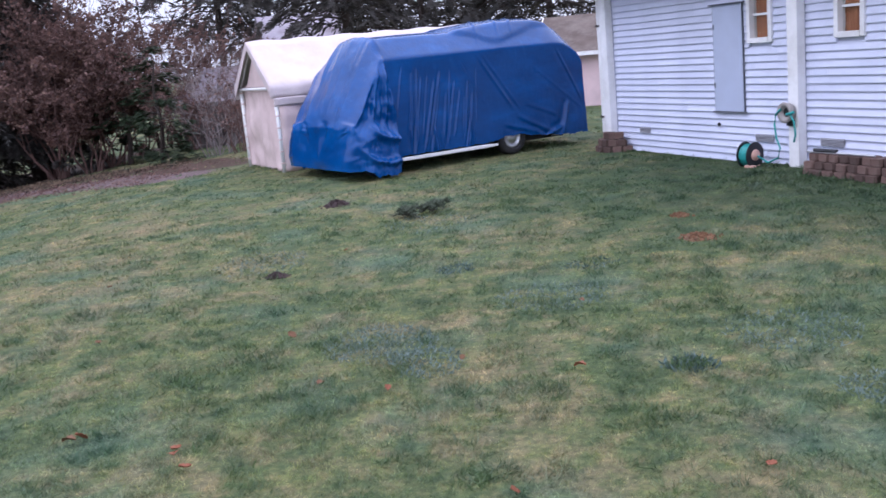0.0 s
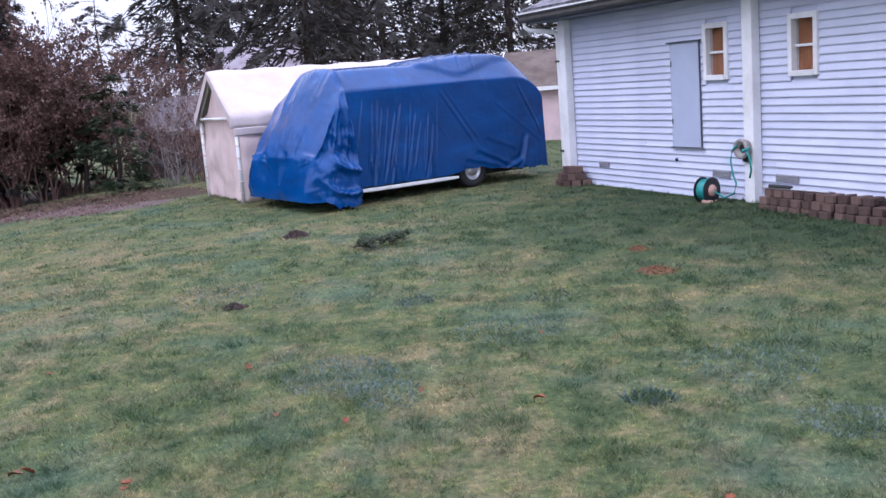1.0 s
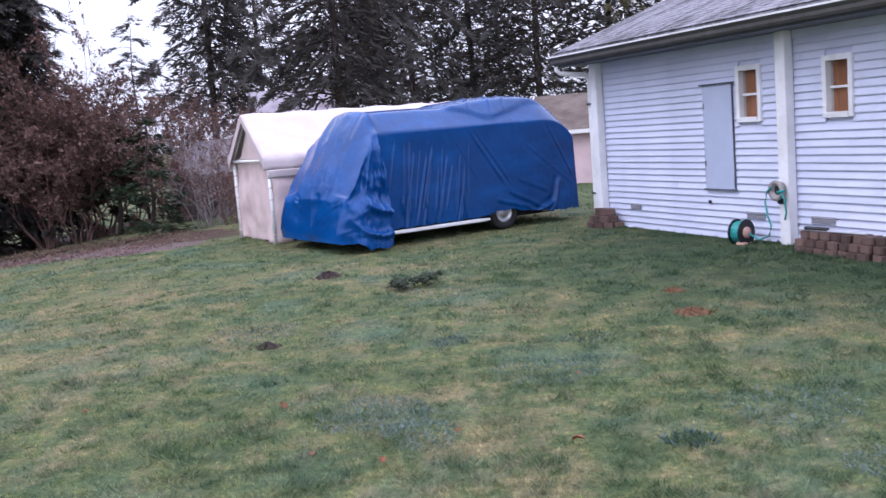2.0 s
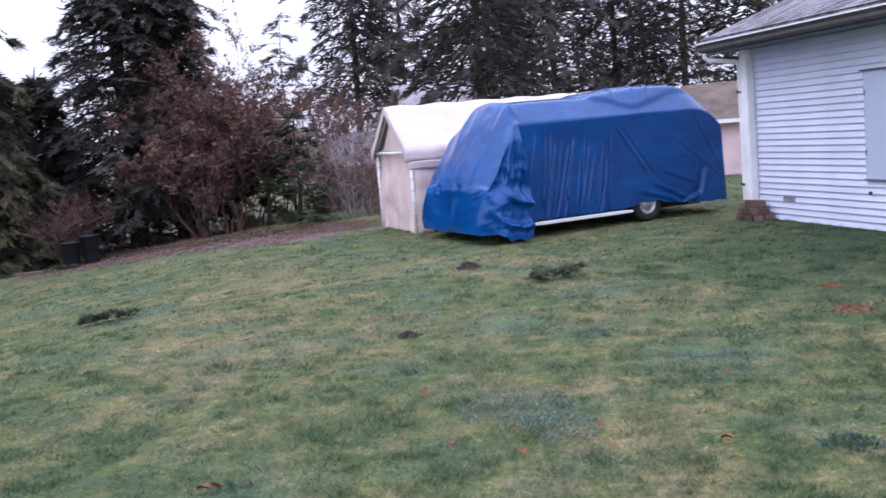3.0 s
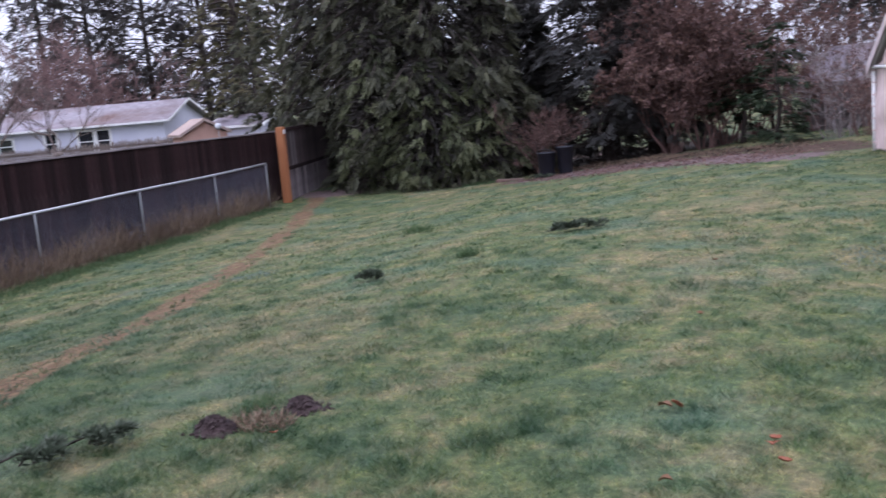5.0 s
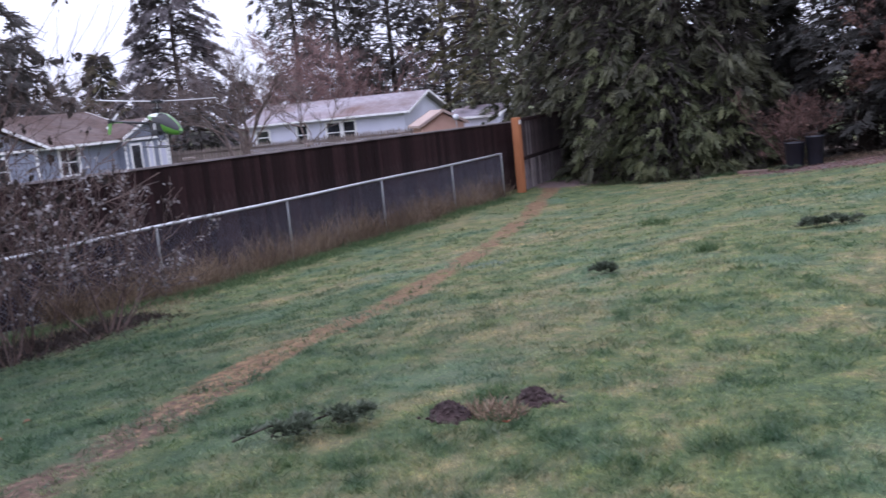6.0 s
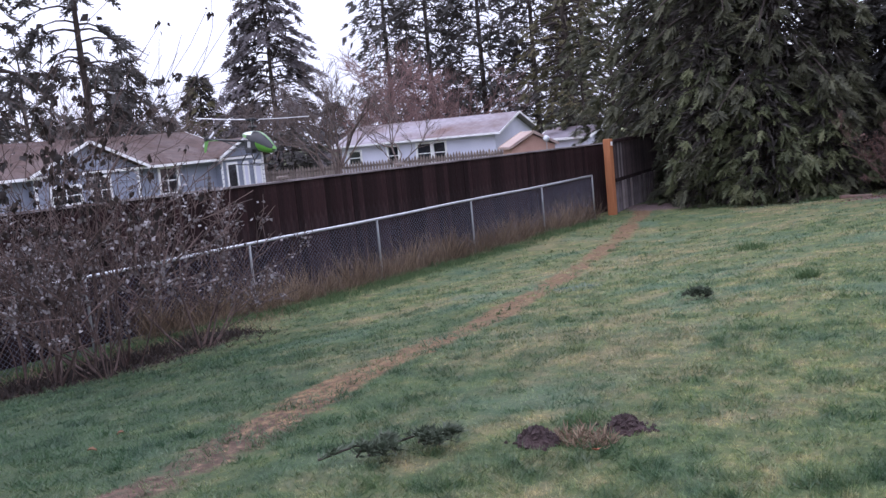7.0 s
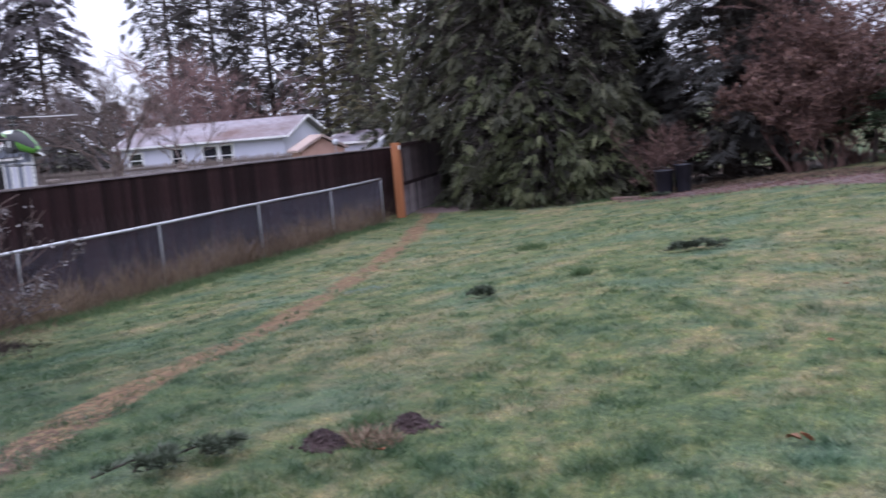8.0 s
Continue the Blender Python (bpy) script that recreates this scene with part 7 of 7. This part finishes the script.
def needle_sprig(x, y, turn, length, seed):
    """A fallen conifer branch lying on the lawn."""
    g = np.random.default_rng(seed)
    t = thing("fallen_branch", "fallen dark green conifer sprig lying on the lawn", "branch", "fallen sprigs", m=Matrix.Translation((x, y, gz(x, y) + 0.01)) @ Matrix.Rotation(turn, 4, "Z"))
    stem, cs, ds, xs = Shape(), [], [], []
    ends = [((-length / 2, 0, 0.02), (length / 2, 0.03, 0.03))]
    for k in range(7):
        u = g.uniform(-0.4, 0.45) * length
        sg = 1 if k % 2 else -1
        ends.append(((u, 0, 0.02), (u + 0.22 * length, sg * length * g.uniform(0.15, 0.32), 0.05)))
    for p, q in ends:
        p, q = Vector(p), Vector(q)
        mid = p.lerp(q, 0.5) + Vector((0, 0, 0.05))
        stem.tube([p, mid, q], [0.007, 0.005, 0.002], 5)
        n = 105
        u = g.uniform(0, 1, n)
        c = np.array([tuple(p.lerp(q, float(w)) + Vector((0, 0, 0.05 * 4 * w * (1 - w)))) for w in u])
        e = np.array(tuple((q - p).normalized()))
        d = e * 0.7 + g.normal(0, 0.65, (n, 3))
        d[:, 2] = np.abs(d[:, 2]) * 0.8
        d = d / np.linalg.norm(d, axis=1, keepdims=True) * g.uniform(0.03, 0.07, n)[:, None]
        w_ = np.cross(d, g.normal(0, 1, (n, 3)))
        cs.append(c), ds.append(d), xs.append(w_ / (np.linalg.norm(w_, axis=1, keepdims=True) + 1e-9) * 0.007)
    tagged(part("stem", stem, BARK, t), kind="stuff")
    v, tr = kites(np.concatenate(cs), np.concatenate(ds), np.concatenate(xs))
    tagged(part("needle", big_mesh("needle", v, tr, SPRIG), SPRIG, t), kind="stuff")


def fallen_leaf(x, y, size, material, seed, label):
    g = random.Random(seed)
    n = 9
    v, f = [], []
    for k in range(n):
        u = k / (n - 1)
        w = size * 0.42 * math.sin(math.pi * u) ** 0.7 * (1 + 0.25 * math.sin(u * 19 + seed))
        z = 0.02 + size * 0.16 * math.sin(u * 3 + seed)
        v += [(size * (u - 0.5), -w, z + 0.25 * w), (size * (u - 0.5), 0, z - 0.1 * size), (size * (u - 0.5), w, z + 0.3 * w)]
    for k in range(n - 1):
        for j in range(2):
            a = 3 * k + j
            f.append((a, a + 3, a + 4, a + 1))
    ob = part("fallen_leaf", Shape().add(v, f), material, m=Matrix.Translation((x, y, gz(x, y) + 0.02)) @ Euler((g.uniform(-0.3, 0.3), g.uniform(-0.3, 0.3), g.uniform(0, 6.28))).to_matrix().to_4x4())
    so = ob.modifiers.new("thick", "SOLIDIFY")
    so.thickness = 0.0015
    tagged(ob, label, "leaf", "fallen leaves")


def make_lawn_things():
    soil = "fresh dark molehill of crumbled soil on the lawn"
    clod_mound("molehill", soil, -4.02, 3.56, 0.135, 0.115, 0.075, MOUND_SOIL, 1, 200, "molehill", 0.022)
    clod_mound("molehill", soil, -3.82, 4.02, 0.135, 0.11, 0.065, MOUND_SOIL, 2, 200, "molehill", 0.022)
    grass_tuft("dry_grass_tuft", "torn dry straw between the molehills", -3.86, 3.74, 0.17, 0.13, 0.09, DRY_GRASS, 3, 420, 1.0)
    grass_tuft("grass_tuft", "rank green tuft growing beside the molehills", -4.12, 4.0, 0.11, 0.10, 0.06, EDGE_GRASS, 4, 160, 0.5)
    rust = "flat heap of rusty brown clippings on the grass"
    clod_mound("clippings_heap", rust, 2.15, 8.03, 0.17, 0.17, 0.035, RED_SOIL, 5, 150, "heap", 0.024)
    clod_mound("clippings_heap", rust, 2.28, 9.10, 0.10, 0.09, 0.025, RED_SOIL, 6, 100, "heap", 0.022)
    clod_mound("clippings_heap", "small dark heap of old clippings on the grass", -1.25, 11.85, 0.17, 0.15, 0.06, MOUND_SOIL, 7, 160, "heap", 0.026)
    clod_mound("clippings_heap", "small dark heap of old clippings on the grass", -1.45, 8.2, 0.12, 0.08, 0.035, MOUND_SOIL, 8, 70, "heap", 0.02)
    for x, y, tn, ln, sd in ((-0.28, 10.65, 0.2, 0.75, 11), (-0.05, 10.9, 1.2, 0.5, 12), (-4.55, 2.78, 0.9, 0.62, 14), (-4.42, 3.12, 0.5, 0.5, 15), (-5.05, 10.15, 0.1, 0.6, 16), (-5.3, 10.0, 0.7, 0.4, 17),
                             (-6.11, 7.48, 0.2, 0.42, 18), (-11.2, 20.4, 0.0, 0.8, 19), (-0.32, 10.45, 2.2, 0.5, 21)):
        needle_sprig(x, y, tn, ln * 0.66, sd)
    for x, y, rx, ry, h, sd in ((-8.08, 11.1, 0.2, 0.16, 0.14, 31), (-5.65, 8.6, 0.12, 0.1, 0.12, 32), (1.25, 4.95, 0.12, 0.08, 0.05, 35), (-13.0, 20.6, 0.5, 0.25, 0.12, 38)):
        grass_tuft("grass_tuft", "rank dark green tuft standing out of the lawn", x, y, rx, ry, h, EDGE_GRASS, sd, 240, 0.6)
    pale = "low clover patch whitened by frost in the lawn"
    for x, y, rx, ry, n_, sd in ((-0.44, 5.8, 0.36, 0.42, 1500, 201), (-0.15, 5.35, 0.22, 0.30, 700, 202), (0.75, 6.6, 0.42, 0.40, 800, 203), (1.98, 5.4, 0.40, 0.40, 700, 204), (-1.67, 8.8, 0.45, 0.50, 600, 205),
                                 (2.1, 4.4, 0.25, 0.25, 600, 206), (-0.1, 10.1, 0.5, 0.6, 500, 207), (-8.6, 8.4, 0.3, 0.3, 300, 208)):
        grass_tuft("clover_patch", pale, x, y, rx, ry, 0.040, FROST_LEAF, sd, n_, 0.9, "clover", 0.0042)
    for x, y, rx, ry, n_, sd in ((1.27, 4.96, 0.16, 0.12, 330, 211), (0.09, 7.72, 0.16, 0.16, 180, 212), (1.15, 7.4, 0.22, 0.18, 150, 213)):
        grass_tuft("weed_clump", "low blue-green weed clump in the lawn", x, y, rx, ry, 0.045, BLUE_TUFT, sd, n_, 0.9, "weed", 0.006)
    red, brown = "curled orange-red fallen leaf on the grass", "withered brown fallen leaf on the grass"
    for k, (x, y, s, c) in enumerate(((0.68, 5.0, 0.085, 1), (-0.36, 4.84, 0.05, 1), (0.19, 3.59, 0.06, 1), (1.23, 3.61, 0.06, 1), (-1.04, 6.15, 0.08, 0), (-1.33, 4.24, 0.07, 1), (-1.93, 4.55, 0.09, 0), (-0.73, 4.99, 0.06, 0),
                                     (-1.89, 4.6, 0.085, 1), (-1.34, 4.32, 0.07, 1), (-1.24, 4.08, 0.07, 1), (-3.63, 3.6, 0.07, 1), (-6.32, 1.95, 0.07, 0), (-6.64, 2.23, 0.06, 0), (0.05, 5.3, 0.05, 0), (-0.9, 8.9, 0.06, 1), (-2.4, 6.4, 0.06, 0), (-2.9, 8.2, 0.06, 0), (0.9, 6.3, 0.05, 0), (-1.6, 3.7, 0.07, 0))):
        fallen_leaf(x, y, s * 0.8, LEAF_RED if c else LEAF_BROWN, k, red if c else brown)
    # rank strips along the fence and the wall
    def strip(name, label, a, b, width, n, h, material, lie, seed, wide=0.004):
        q = np.random.default_rng(seed)
        a, b = np.array(a), np.array(b)
        t = q.uniform(0, 1, n)
        e = (b - a) / np.linalg.norm(b - a)
        nn = np.array([-e[1], e[0]])
        clump = 0.62 + 0.38 * np.sin(t * 61 + 2 * np.sin(t * 23)) * np.sin(t * 143)
        o = q.normal(0, 0.5, n) * width
        p = a + (b - a) * t[:, None] + nn * o[:, None]
        base = np.stack([p[:, 0], p[:, 1], ground_z(p[:, 0], p[:, 1]) - 0.01], 1)
        d = q.normal(0, lie, (n, 3))
        d[:, 2] = 1
        d = d / np.linalg.norm(d, axis=1, keepdims=True) * (h * q.uniform(0.35, 1.2, n) * clump)[:, None]
        x_ = np.cross(d, q.normal(0, 1, (n, 3)))
        x_ = x_ / (np.linalg.norm(x_, axis=1, keepdims=True) + 1e-9) * wide
        v, tr = kites(base, d, x_, 0.12)
        tagged(new(name, big_mesh(name, v, tr, material)), label, "grass", kind="stuff")

    strip("tall_dry_grass", "tall dry brown grass growing through the chain link", (-13.0, 4.6), (-16.95, 17.2), 0.30, 8000, 0.86, DRY_GRASS, 0.50, 71, 0.0045)
    strip("tall_dry_grass", "tall dry grass around the withered shrub", (-11.0, 1.2), (-12.6, 6.6), 0.6, 800, 0.30, DRY_GRASS, 0.8, 72, 0.004)
    # dense dark stalks, added to deepen the shade below the shrub
    strip("leaf_litter_grass", "dark rotting stalks standing in for the shade under the withered shrub", (-10.75, 2.0), (-11.9, 5.4), 0.75, 9000, 0.18, DARK_LEAF, 1.2, 79, 0.006)
    strip("rank_grass", "rank green grass along the foot of the fence", (-11.2, 0.6), (-16.4, 17.0), 0.35, 14000, 0.17, EDGE_GRASS, 0.5, 73)
    w0, w1 = HOUSE_M @ Vector((0.1, -0.12, 0)), HOUSE_M @ Vector((9.0, -0.12, 0))
    strip("rank_grass", "longer green grass along the foot of the house wall", (w0.x, w0.y), (w1.x, w1.y), 0.10, 3000, 0.07, EDGE_GRASS, 0.5, 74)
    strip("leaf_litter_grass", "straggling grass and litter under the trees", (-14.0, 24.0), (-5.0, 20.4), 0.7, 7000, 0.16, DRY_GRASS, 0.9, 75)
    strip("leaf_litter", "brown twigs and dead leaves strewn on the bare strip", (-11.6, 21.2), (-4.8, 18.4), 1.5, 9000, 0.10, RUST_LEAF, 3.0, 80, 0.012)
    strip("leaf_litter", "grey-brown dead leaves under the trees", (-14.2, 24.2), (-5.2, 20.6), 1.6, 9000, 0.10, DARK_LEAF, 3.0, 81, 0.013)
    strip("rank_grass", "longer green grass below the van and shelter", (-3.4, 17.4), (2.4, 16.6), 0.5, 3500, 0.10, EDGE_GRASS, 0.5, 76)


make_lawn_things()


# ---------------------------------------------------------------- model helicopter, hovering
def make_helicopter():
    at = bearing(64.0, 5.9)
    m = Matrix.Translation((at.x - 0.296, at.y + 0.337, 1.685)) @ Matrix.Rotation(radians(6), 4, bearing(64.0, 1.0)) @ Matrix.Rotation(radians(17), 4, "Z") @ Matrix.Rotation(radians(3), 4, "X")
    h = thing("model_helicopter", "lime green radio-controlled model helicopter hovering with level rotor", "model helicopter", m=m)
    # shell: nose along +x
    secs = [(0.205, -0.045, 0.004, 0.004), (0.195, -0.042, 0.022, 0.022), (0.165, -0.032, 0.042, 0.044), (0.12, -0.016, 0.056, 0.062), (0.07, 0.0, 0.060, 0.072), (0.02, 0.008, 0.056, 0.070), (-0.03, 0.018, 0.046, 0.052), (-0.07, 0.028, 0.034, 0.034), (-0.095, 0.034, 0.02, 0.018), (-0.10, 0.035, 0.004, 0.004)]

    def loft(rows, keep, seg=22):
        v, f = [], []
        for x, z, ry, rz in rows:
            for j in range(seg):
                a = 2 * math.pi * j / seg
                v.append((x, ry * math.cos(a), z + rz * math.sin(a)))
        for i in range(len(rows) - 1):
            for j in range(seg):
                k = (j + 0.5) / seg * 360
                if keep(i, k):
                    f.append((i * seg + j, i * seg + (j + 1) % seg, (i + 1) * seg + (j + 1) % seg, (i + 1) * seg + j))
        used = sorted({i for q in f for i in q})
        place = {i: k for k, i in enumerate(used)}
        return Shape().add([v[i] for i in used], [tuple(place[i] for i in q) for q in f])

    secs = [(x * 0.86, z, ry * 0.86, rz * 0.78) for x, z, ry, rz in secs]
    glassy = lambda i, k: i in (1, 2, 3, 4, 5) and (4 < k < 84 or 96 < k < 176)
    belly = lambda i, k: 182 < k < 358
    shell = part("canopy", loft(secs, lambda i, k: not glassy(i, k) and not belly(i, k)), HELI_GREEN, h, "glossy lime green canopy shell", smooth=True)
    for half in (0, 1):
        part("windscreen", loft(secs, lambda i, k: glassy(i, k) and (k < 90) == (half == 0)), BLACK_PLASTIC, shell, "black tinted side window", smooth=True)
    part("belly", loft(secs, lambda i, k: belly(i, k) and 0 < i < 4), HELI_GREEN, shell, "green lower shell", smooth=True)
    part("stripe", loft([(x, z + 0.001, ry * 1.02, rz * 1.02) for x, z, ry, rz in secs], lambda i, k: i in (5, 6, 7) and (30 < k < 80 or 100 < k < 150)), HELI_PALE, shell, "pale flash on the shell", smooth=True)
    part("chassis", Shape().box((-0.075, -0.015, -0.05), (0.05, 0.015, 0.01), bevel=0.006).box((-0.06, -0.02, -0.068), (0.0, 0.02, -0.04), bevel=0.004), BLACK_PLASTIC, h)
    part("motor", Shape().lathe([(0, 0), (0.02, 0), (0.02, 0.035), (0, 0.035)], Matrix.Translation((-0.03, 0, -0.035)), 14), CHROME, h)
    part("battery", Shape().box((0.03, -0.015, -0.058), (0.10, 0.015, -0.032), bevel=0.005), BLACK_PLASTIC, h)
    part("mast", Shape().tube([(-0.01, 0, 0.02), (-0.01, 0, 0.135)], 0.006, 8), BLACK_PLASTIC, h)
    part("swashplate", Shape().lathe([(0.007, 0), (0.026, 0), (0.028, 0.006), (0.02, 0.012), (0.007, 0.012)], Matrix.Translation((-0.01, 0, 0.082)), 16), BLACK_PLASTIC, h)
    head = part("rotor_head", Shape().box((-0.03, -0.012, 0.118), (0.01, 0.012, 0.140), bevel=0.004).box((-0.016, -0.05, 0.122), (-0.004, 0.05, 0.134), bevel=0.003), BLACK_PLASTIC, h)
    ang = radians(22)
    for s in (0, math.pi):
        c, sn = math.cos(ang + s), math.sin(ang + s)
        pts = lambda r, w, z: (-0.01 + r * c - w * sn, r * sn + w * c, 0.13 + z)
        sh = Shape()
        rows = [(0.045, 0.010, 0.0), (0.08, 0.017, 0.001), (0.20, 0.017, 0.004), (0.345, 0.016, 0.011), (0.36, 0.010, 0.012)]
        v = []
        for r, w, z in rows:
            v += [pts(r, -w, z - 0.0015), pts(r, w, z - 0.0015), pts(r, w, z + 0.0015), pts(r, -w, z + 0.0025)]
        n = len(rows)
        f = [(3, 2, 1, 0), tuple(4 * (n - 1) + k for k in range(4))] + [(4 * i + k, 4 * i + (k + 1) % 4, 4 * i + 4 + (k + 1) % 4, 4 * i + 4 + k) for i in range(n - 1) for k in range(4)]
        part("rotor_blade", sh.add(v, f), BLADE, h, "white main rotor blade")
    for low, high in (((-0.028, 0.02, 0.085), (-0.03, 0.03, 0.128)), ((0.012, -0.02, 0.085), (0.014, -0.03, 0.128))):
        part("linkage", Shape().tube([low, high], 0.002, 5), CHROME, h)
    part("tail_boom", Shape().tube([(-0.06, 0, 0.0), (-0.42, 0, 0.012)], 0.0075, 10), BLACK_PLASTIC, h, smooth=True)
    part("boom_strut", Shape().tube([(-0.06, 0.018, -0.05), (-0.28, 0.004, 0.004)], 0.0025, 6).tube([(-0.06, -0.018, -0.05), (-0.28, -0.004, 0.004)], 0.0025, 6), BLACK_PLASTIC, h)
    part("tail_fin", Shape().slab([(-0.40, -0.005, 0.005), (-0.435, -0.005, 0.006), (-0.445, -0.005, -0.065), (-0.43, -0.005, -0.07)], (0, 0.003, 0)), HELI_GREEN, h)
    part("horizontal_fin", Shape().slab([(-0.31, -0.05, 0.004), (-0.335, -0.05, 0.004), (-0.345, 0.05, 0.004), (-0.30, 0.05, 0.004)], (0, 0, 0.003)), HELI_GREEN, h)
    part("tail_gearbox", Shape().box((-0.435, -0.012, 0.0), (-0.41, 0.014, 0.024), bevel=0.003), BLACK_PLASTIC, h)
    for k in range(2):
        a = 0.7 + k * math.pi
        part("tail_blade", Shape().slab([(-0.425 + 0.01 * math.cos(a) - 0.006 * math.sin(a), 0.018, 0.012 + 0.01 * math.sin(a) + 0.006 * math.cos(a)), (-0.425 + 0.07 * math.cos(a) - 0.007 * math.sin(a), 0.018, 0.012 + 0.07 * math.sin(a) + 0.007 * math.cos(a)),
                                         (-0.425 + 0.07 * math.cos(a) + 0.007 * math.sin(a), 0.018, 0.012 + 0.07 * math.sin(a) - 0.007 * math.cos(a)), (-0.425 + 0.01 * math.cos(a) + 0.006 * math.sin(a), 0.018, 0.012 + 0.01 * math.sin(a) - 0.006 * math.cos(a))], (0, 0.0018, 0)), BLADE, h)
    for s in (-1, 1):
        part("skid", Shape().tube([(-0.10, s * 0.055, -0.135), (0.10, s * 0.055, -0.135), (0.125, s * 0.055, -0.125)], 0.0035, 6), BLACK_PLASTIC, h)
        for x in (-0.045, 0.055):
            part("skid_strut", Shape().tube([(x, s * 0.018, -0.072), (x - 0.01, s * 0.042, -0.105), (x - 0.015, s * 0.055, -0.135)], 0.0035, 6), BLACK_PLASTIC, h)


make_helicopter()


# ---------------------------------------------------------------- lawn grass
def make_grass():
    g = np.random.default_rng(5)
    bases, alongs, acrs, tones = [], [], [], []
    # rings of falling density; blades grow in clumps
    for r0, r1, clumps, per, wide in ((2.6, 5.0, 12500, 11, 0.0025), (5.0, 8.0, 15000, 10, 0.0034), (8.0, 12.0, 15500, 9, 0.0052), (12.0, 18.0, 14500, 8, 0.0075), (18.0, 27.0, 6500, 7, 0.013)):
        a = np.radians(g.uniform(-34, 86, clumps))
        r = np.sqrt(g.uniform(r0 * r0, r1 * r1, clumps))
        cx, cy = -r * np.sin(a), r * np.cos(a)
        t, gr, li = bare_masks(cx, cy)
        hx = (cx - 2.74) * HX.x + (cy - 15.69) * HX.y
        hy = (cx - 2.74) * HY.x + (cy - 15.69) * HY.y
        keep = (g.uniform(0, 1, clumps) > t * 0.68) & (g.uniform(0, 1, clumps) > gr * 0.97) & (g.uniform(0, 1, clumps) > li * 0.9)
        keep &= ~((hy > -0.04) & (hx > -0.1))
        cx, cy = cx[keep], cy[keep]
        n = len(cx)
        size = 0.024 + 0.016 * np.clip(0.5 + 0.5 * np.sin(0.9 * cx + 1.4 * np.sin(0.7 * cy)) * np.sin(1.1 * cy + np.sin(1.3 * cx)), 0, 1) + g.exponential(0.006, n)
        tus = np.array([noise.noise(Vector((a_ * 2.6, b_ * 2.2, 3.3))) for a_, b_ in zip(cx, cy)])
        fine = np.array([noise.noise(Vector((a_ * 8.5, b_ * 7.0, 9.1))) for a_, b_ in zip(cx, cy)])
        rough = np.array([noise.noise(Vector((a_ * 5.0, b_ * 4.2, 6.6))) for a_, b_ in zip(cx, cy)])
        lush = 0.48 + 0.32 * tus + 0.55 * rough + 0.75 * fine
        size *= np.clip(0.30 + 1.25 * lush, 0.35, 2.3)
        spread = 0.020 + 0.0022 * r0
        bx = np.repeat(cx, per) + g.normal(0, spread, n * per)
        by = np.repeat(cy, per) + g.normal(0, spread, n * per)
        base = np.stack([bx, by, ground_z(bx, by) - 0.004], 1)
        d = np.repeat(g.normal(0, 0.45, (n, 3)), per, 0) + g.normal(0, 0.55, (n * per, 3))
        d[:, 2] = g.uniform(0.45, 1.1, n * per)
        d /= np.linalg.norm(d, axis=1, keepdims=True)
        ln = np.repeat(size, per) * g.uniform(0.45, 1.35, n * per)
        x_ = np.cross(d, g.normal(0, 1, (n * per, 3)))
        x_ /= np.linalg.norm(x_, axis=1, keepdims=True) + 1e-9
        bases.append(base), alongs.append(d * ln[:, None]), acrs.append(x_ * wide), tones.append(np.repeat(np.clip(lush, 0, 1), per * 3))
    v, t = spikes(np.concatenate(bases), np.concatenate(alongs), np.concatenate(acrs))
    tagged(new("grass", big_mesh("grass", v, t, GRASS, np.concatenate(tones))), "short damp winter grass with straw-coloured and bluish patches", "grass", kind="stuff")


make_grass()
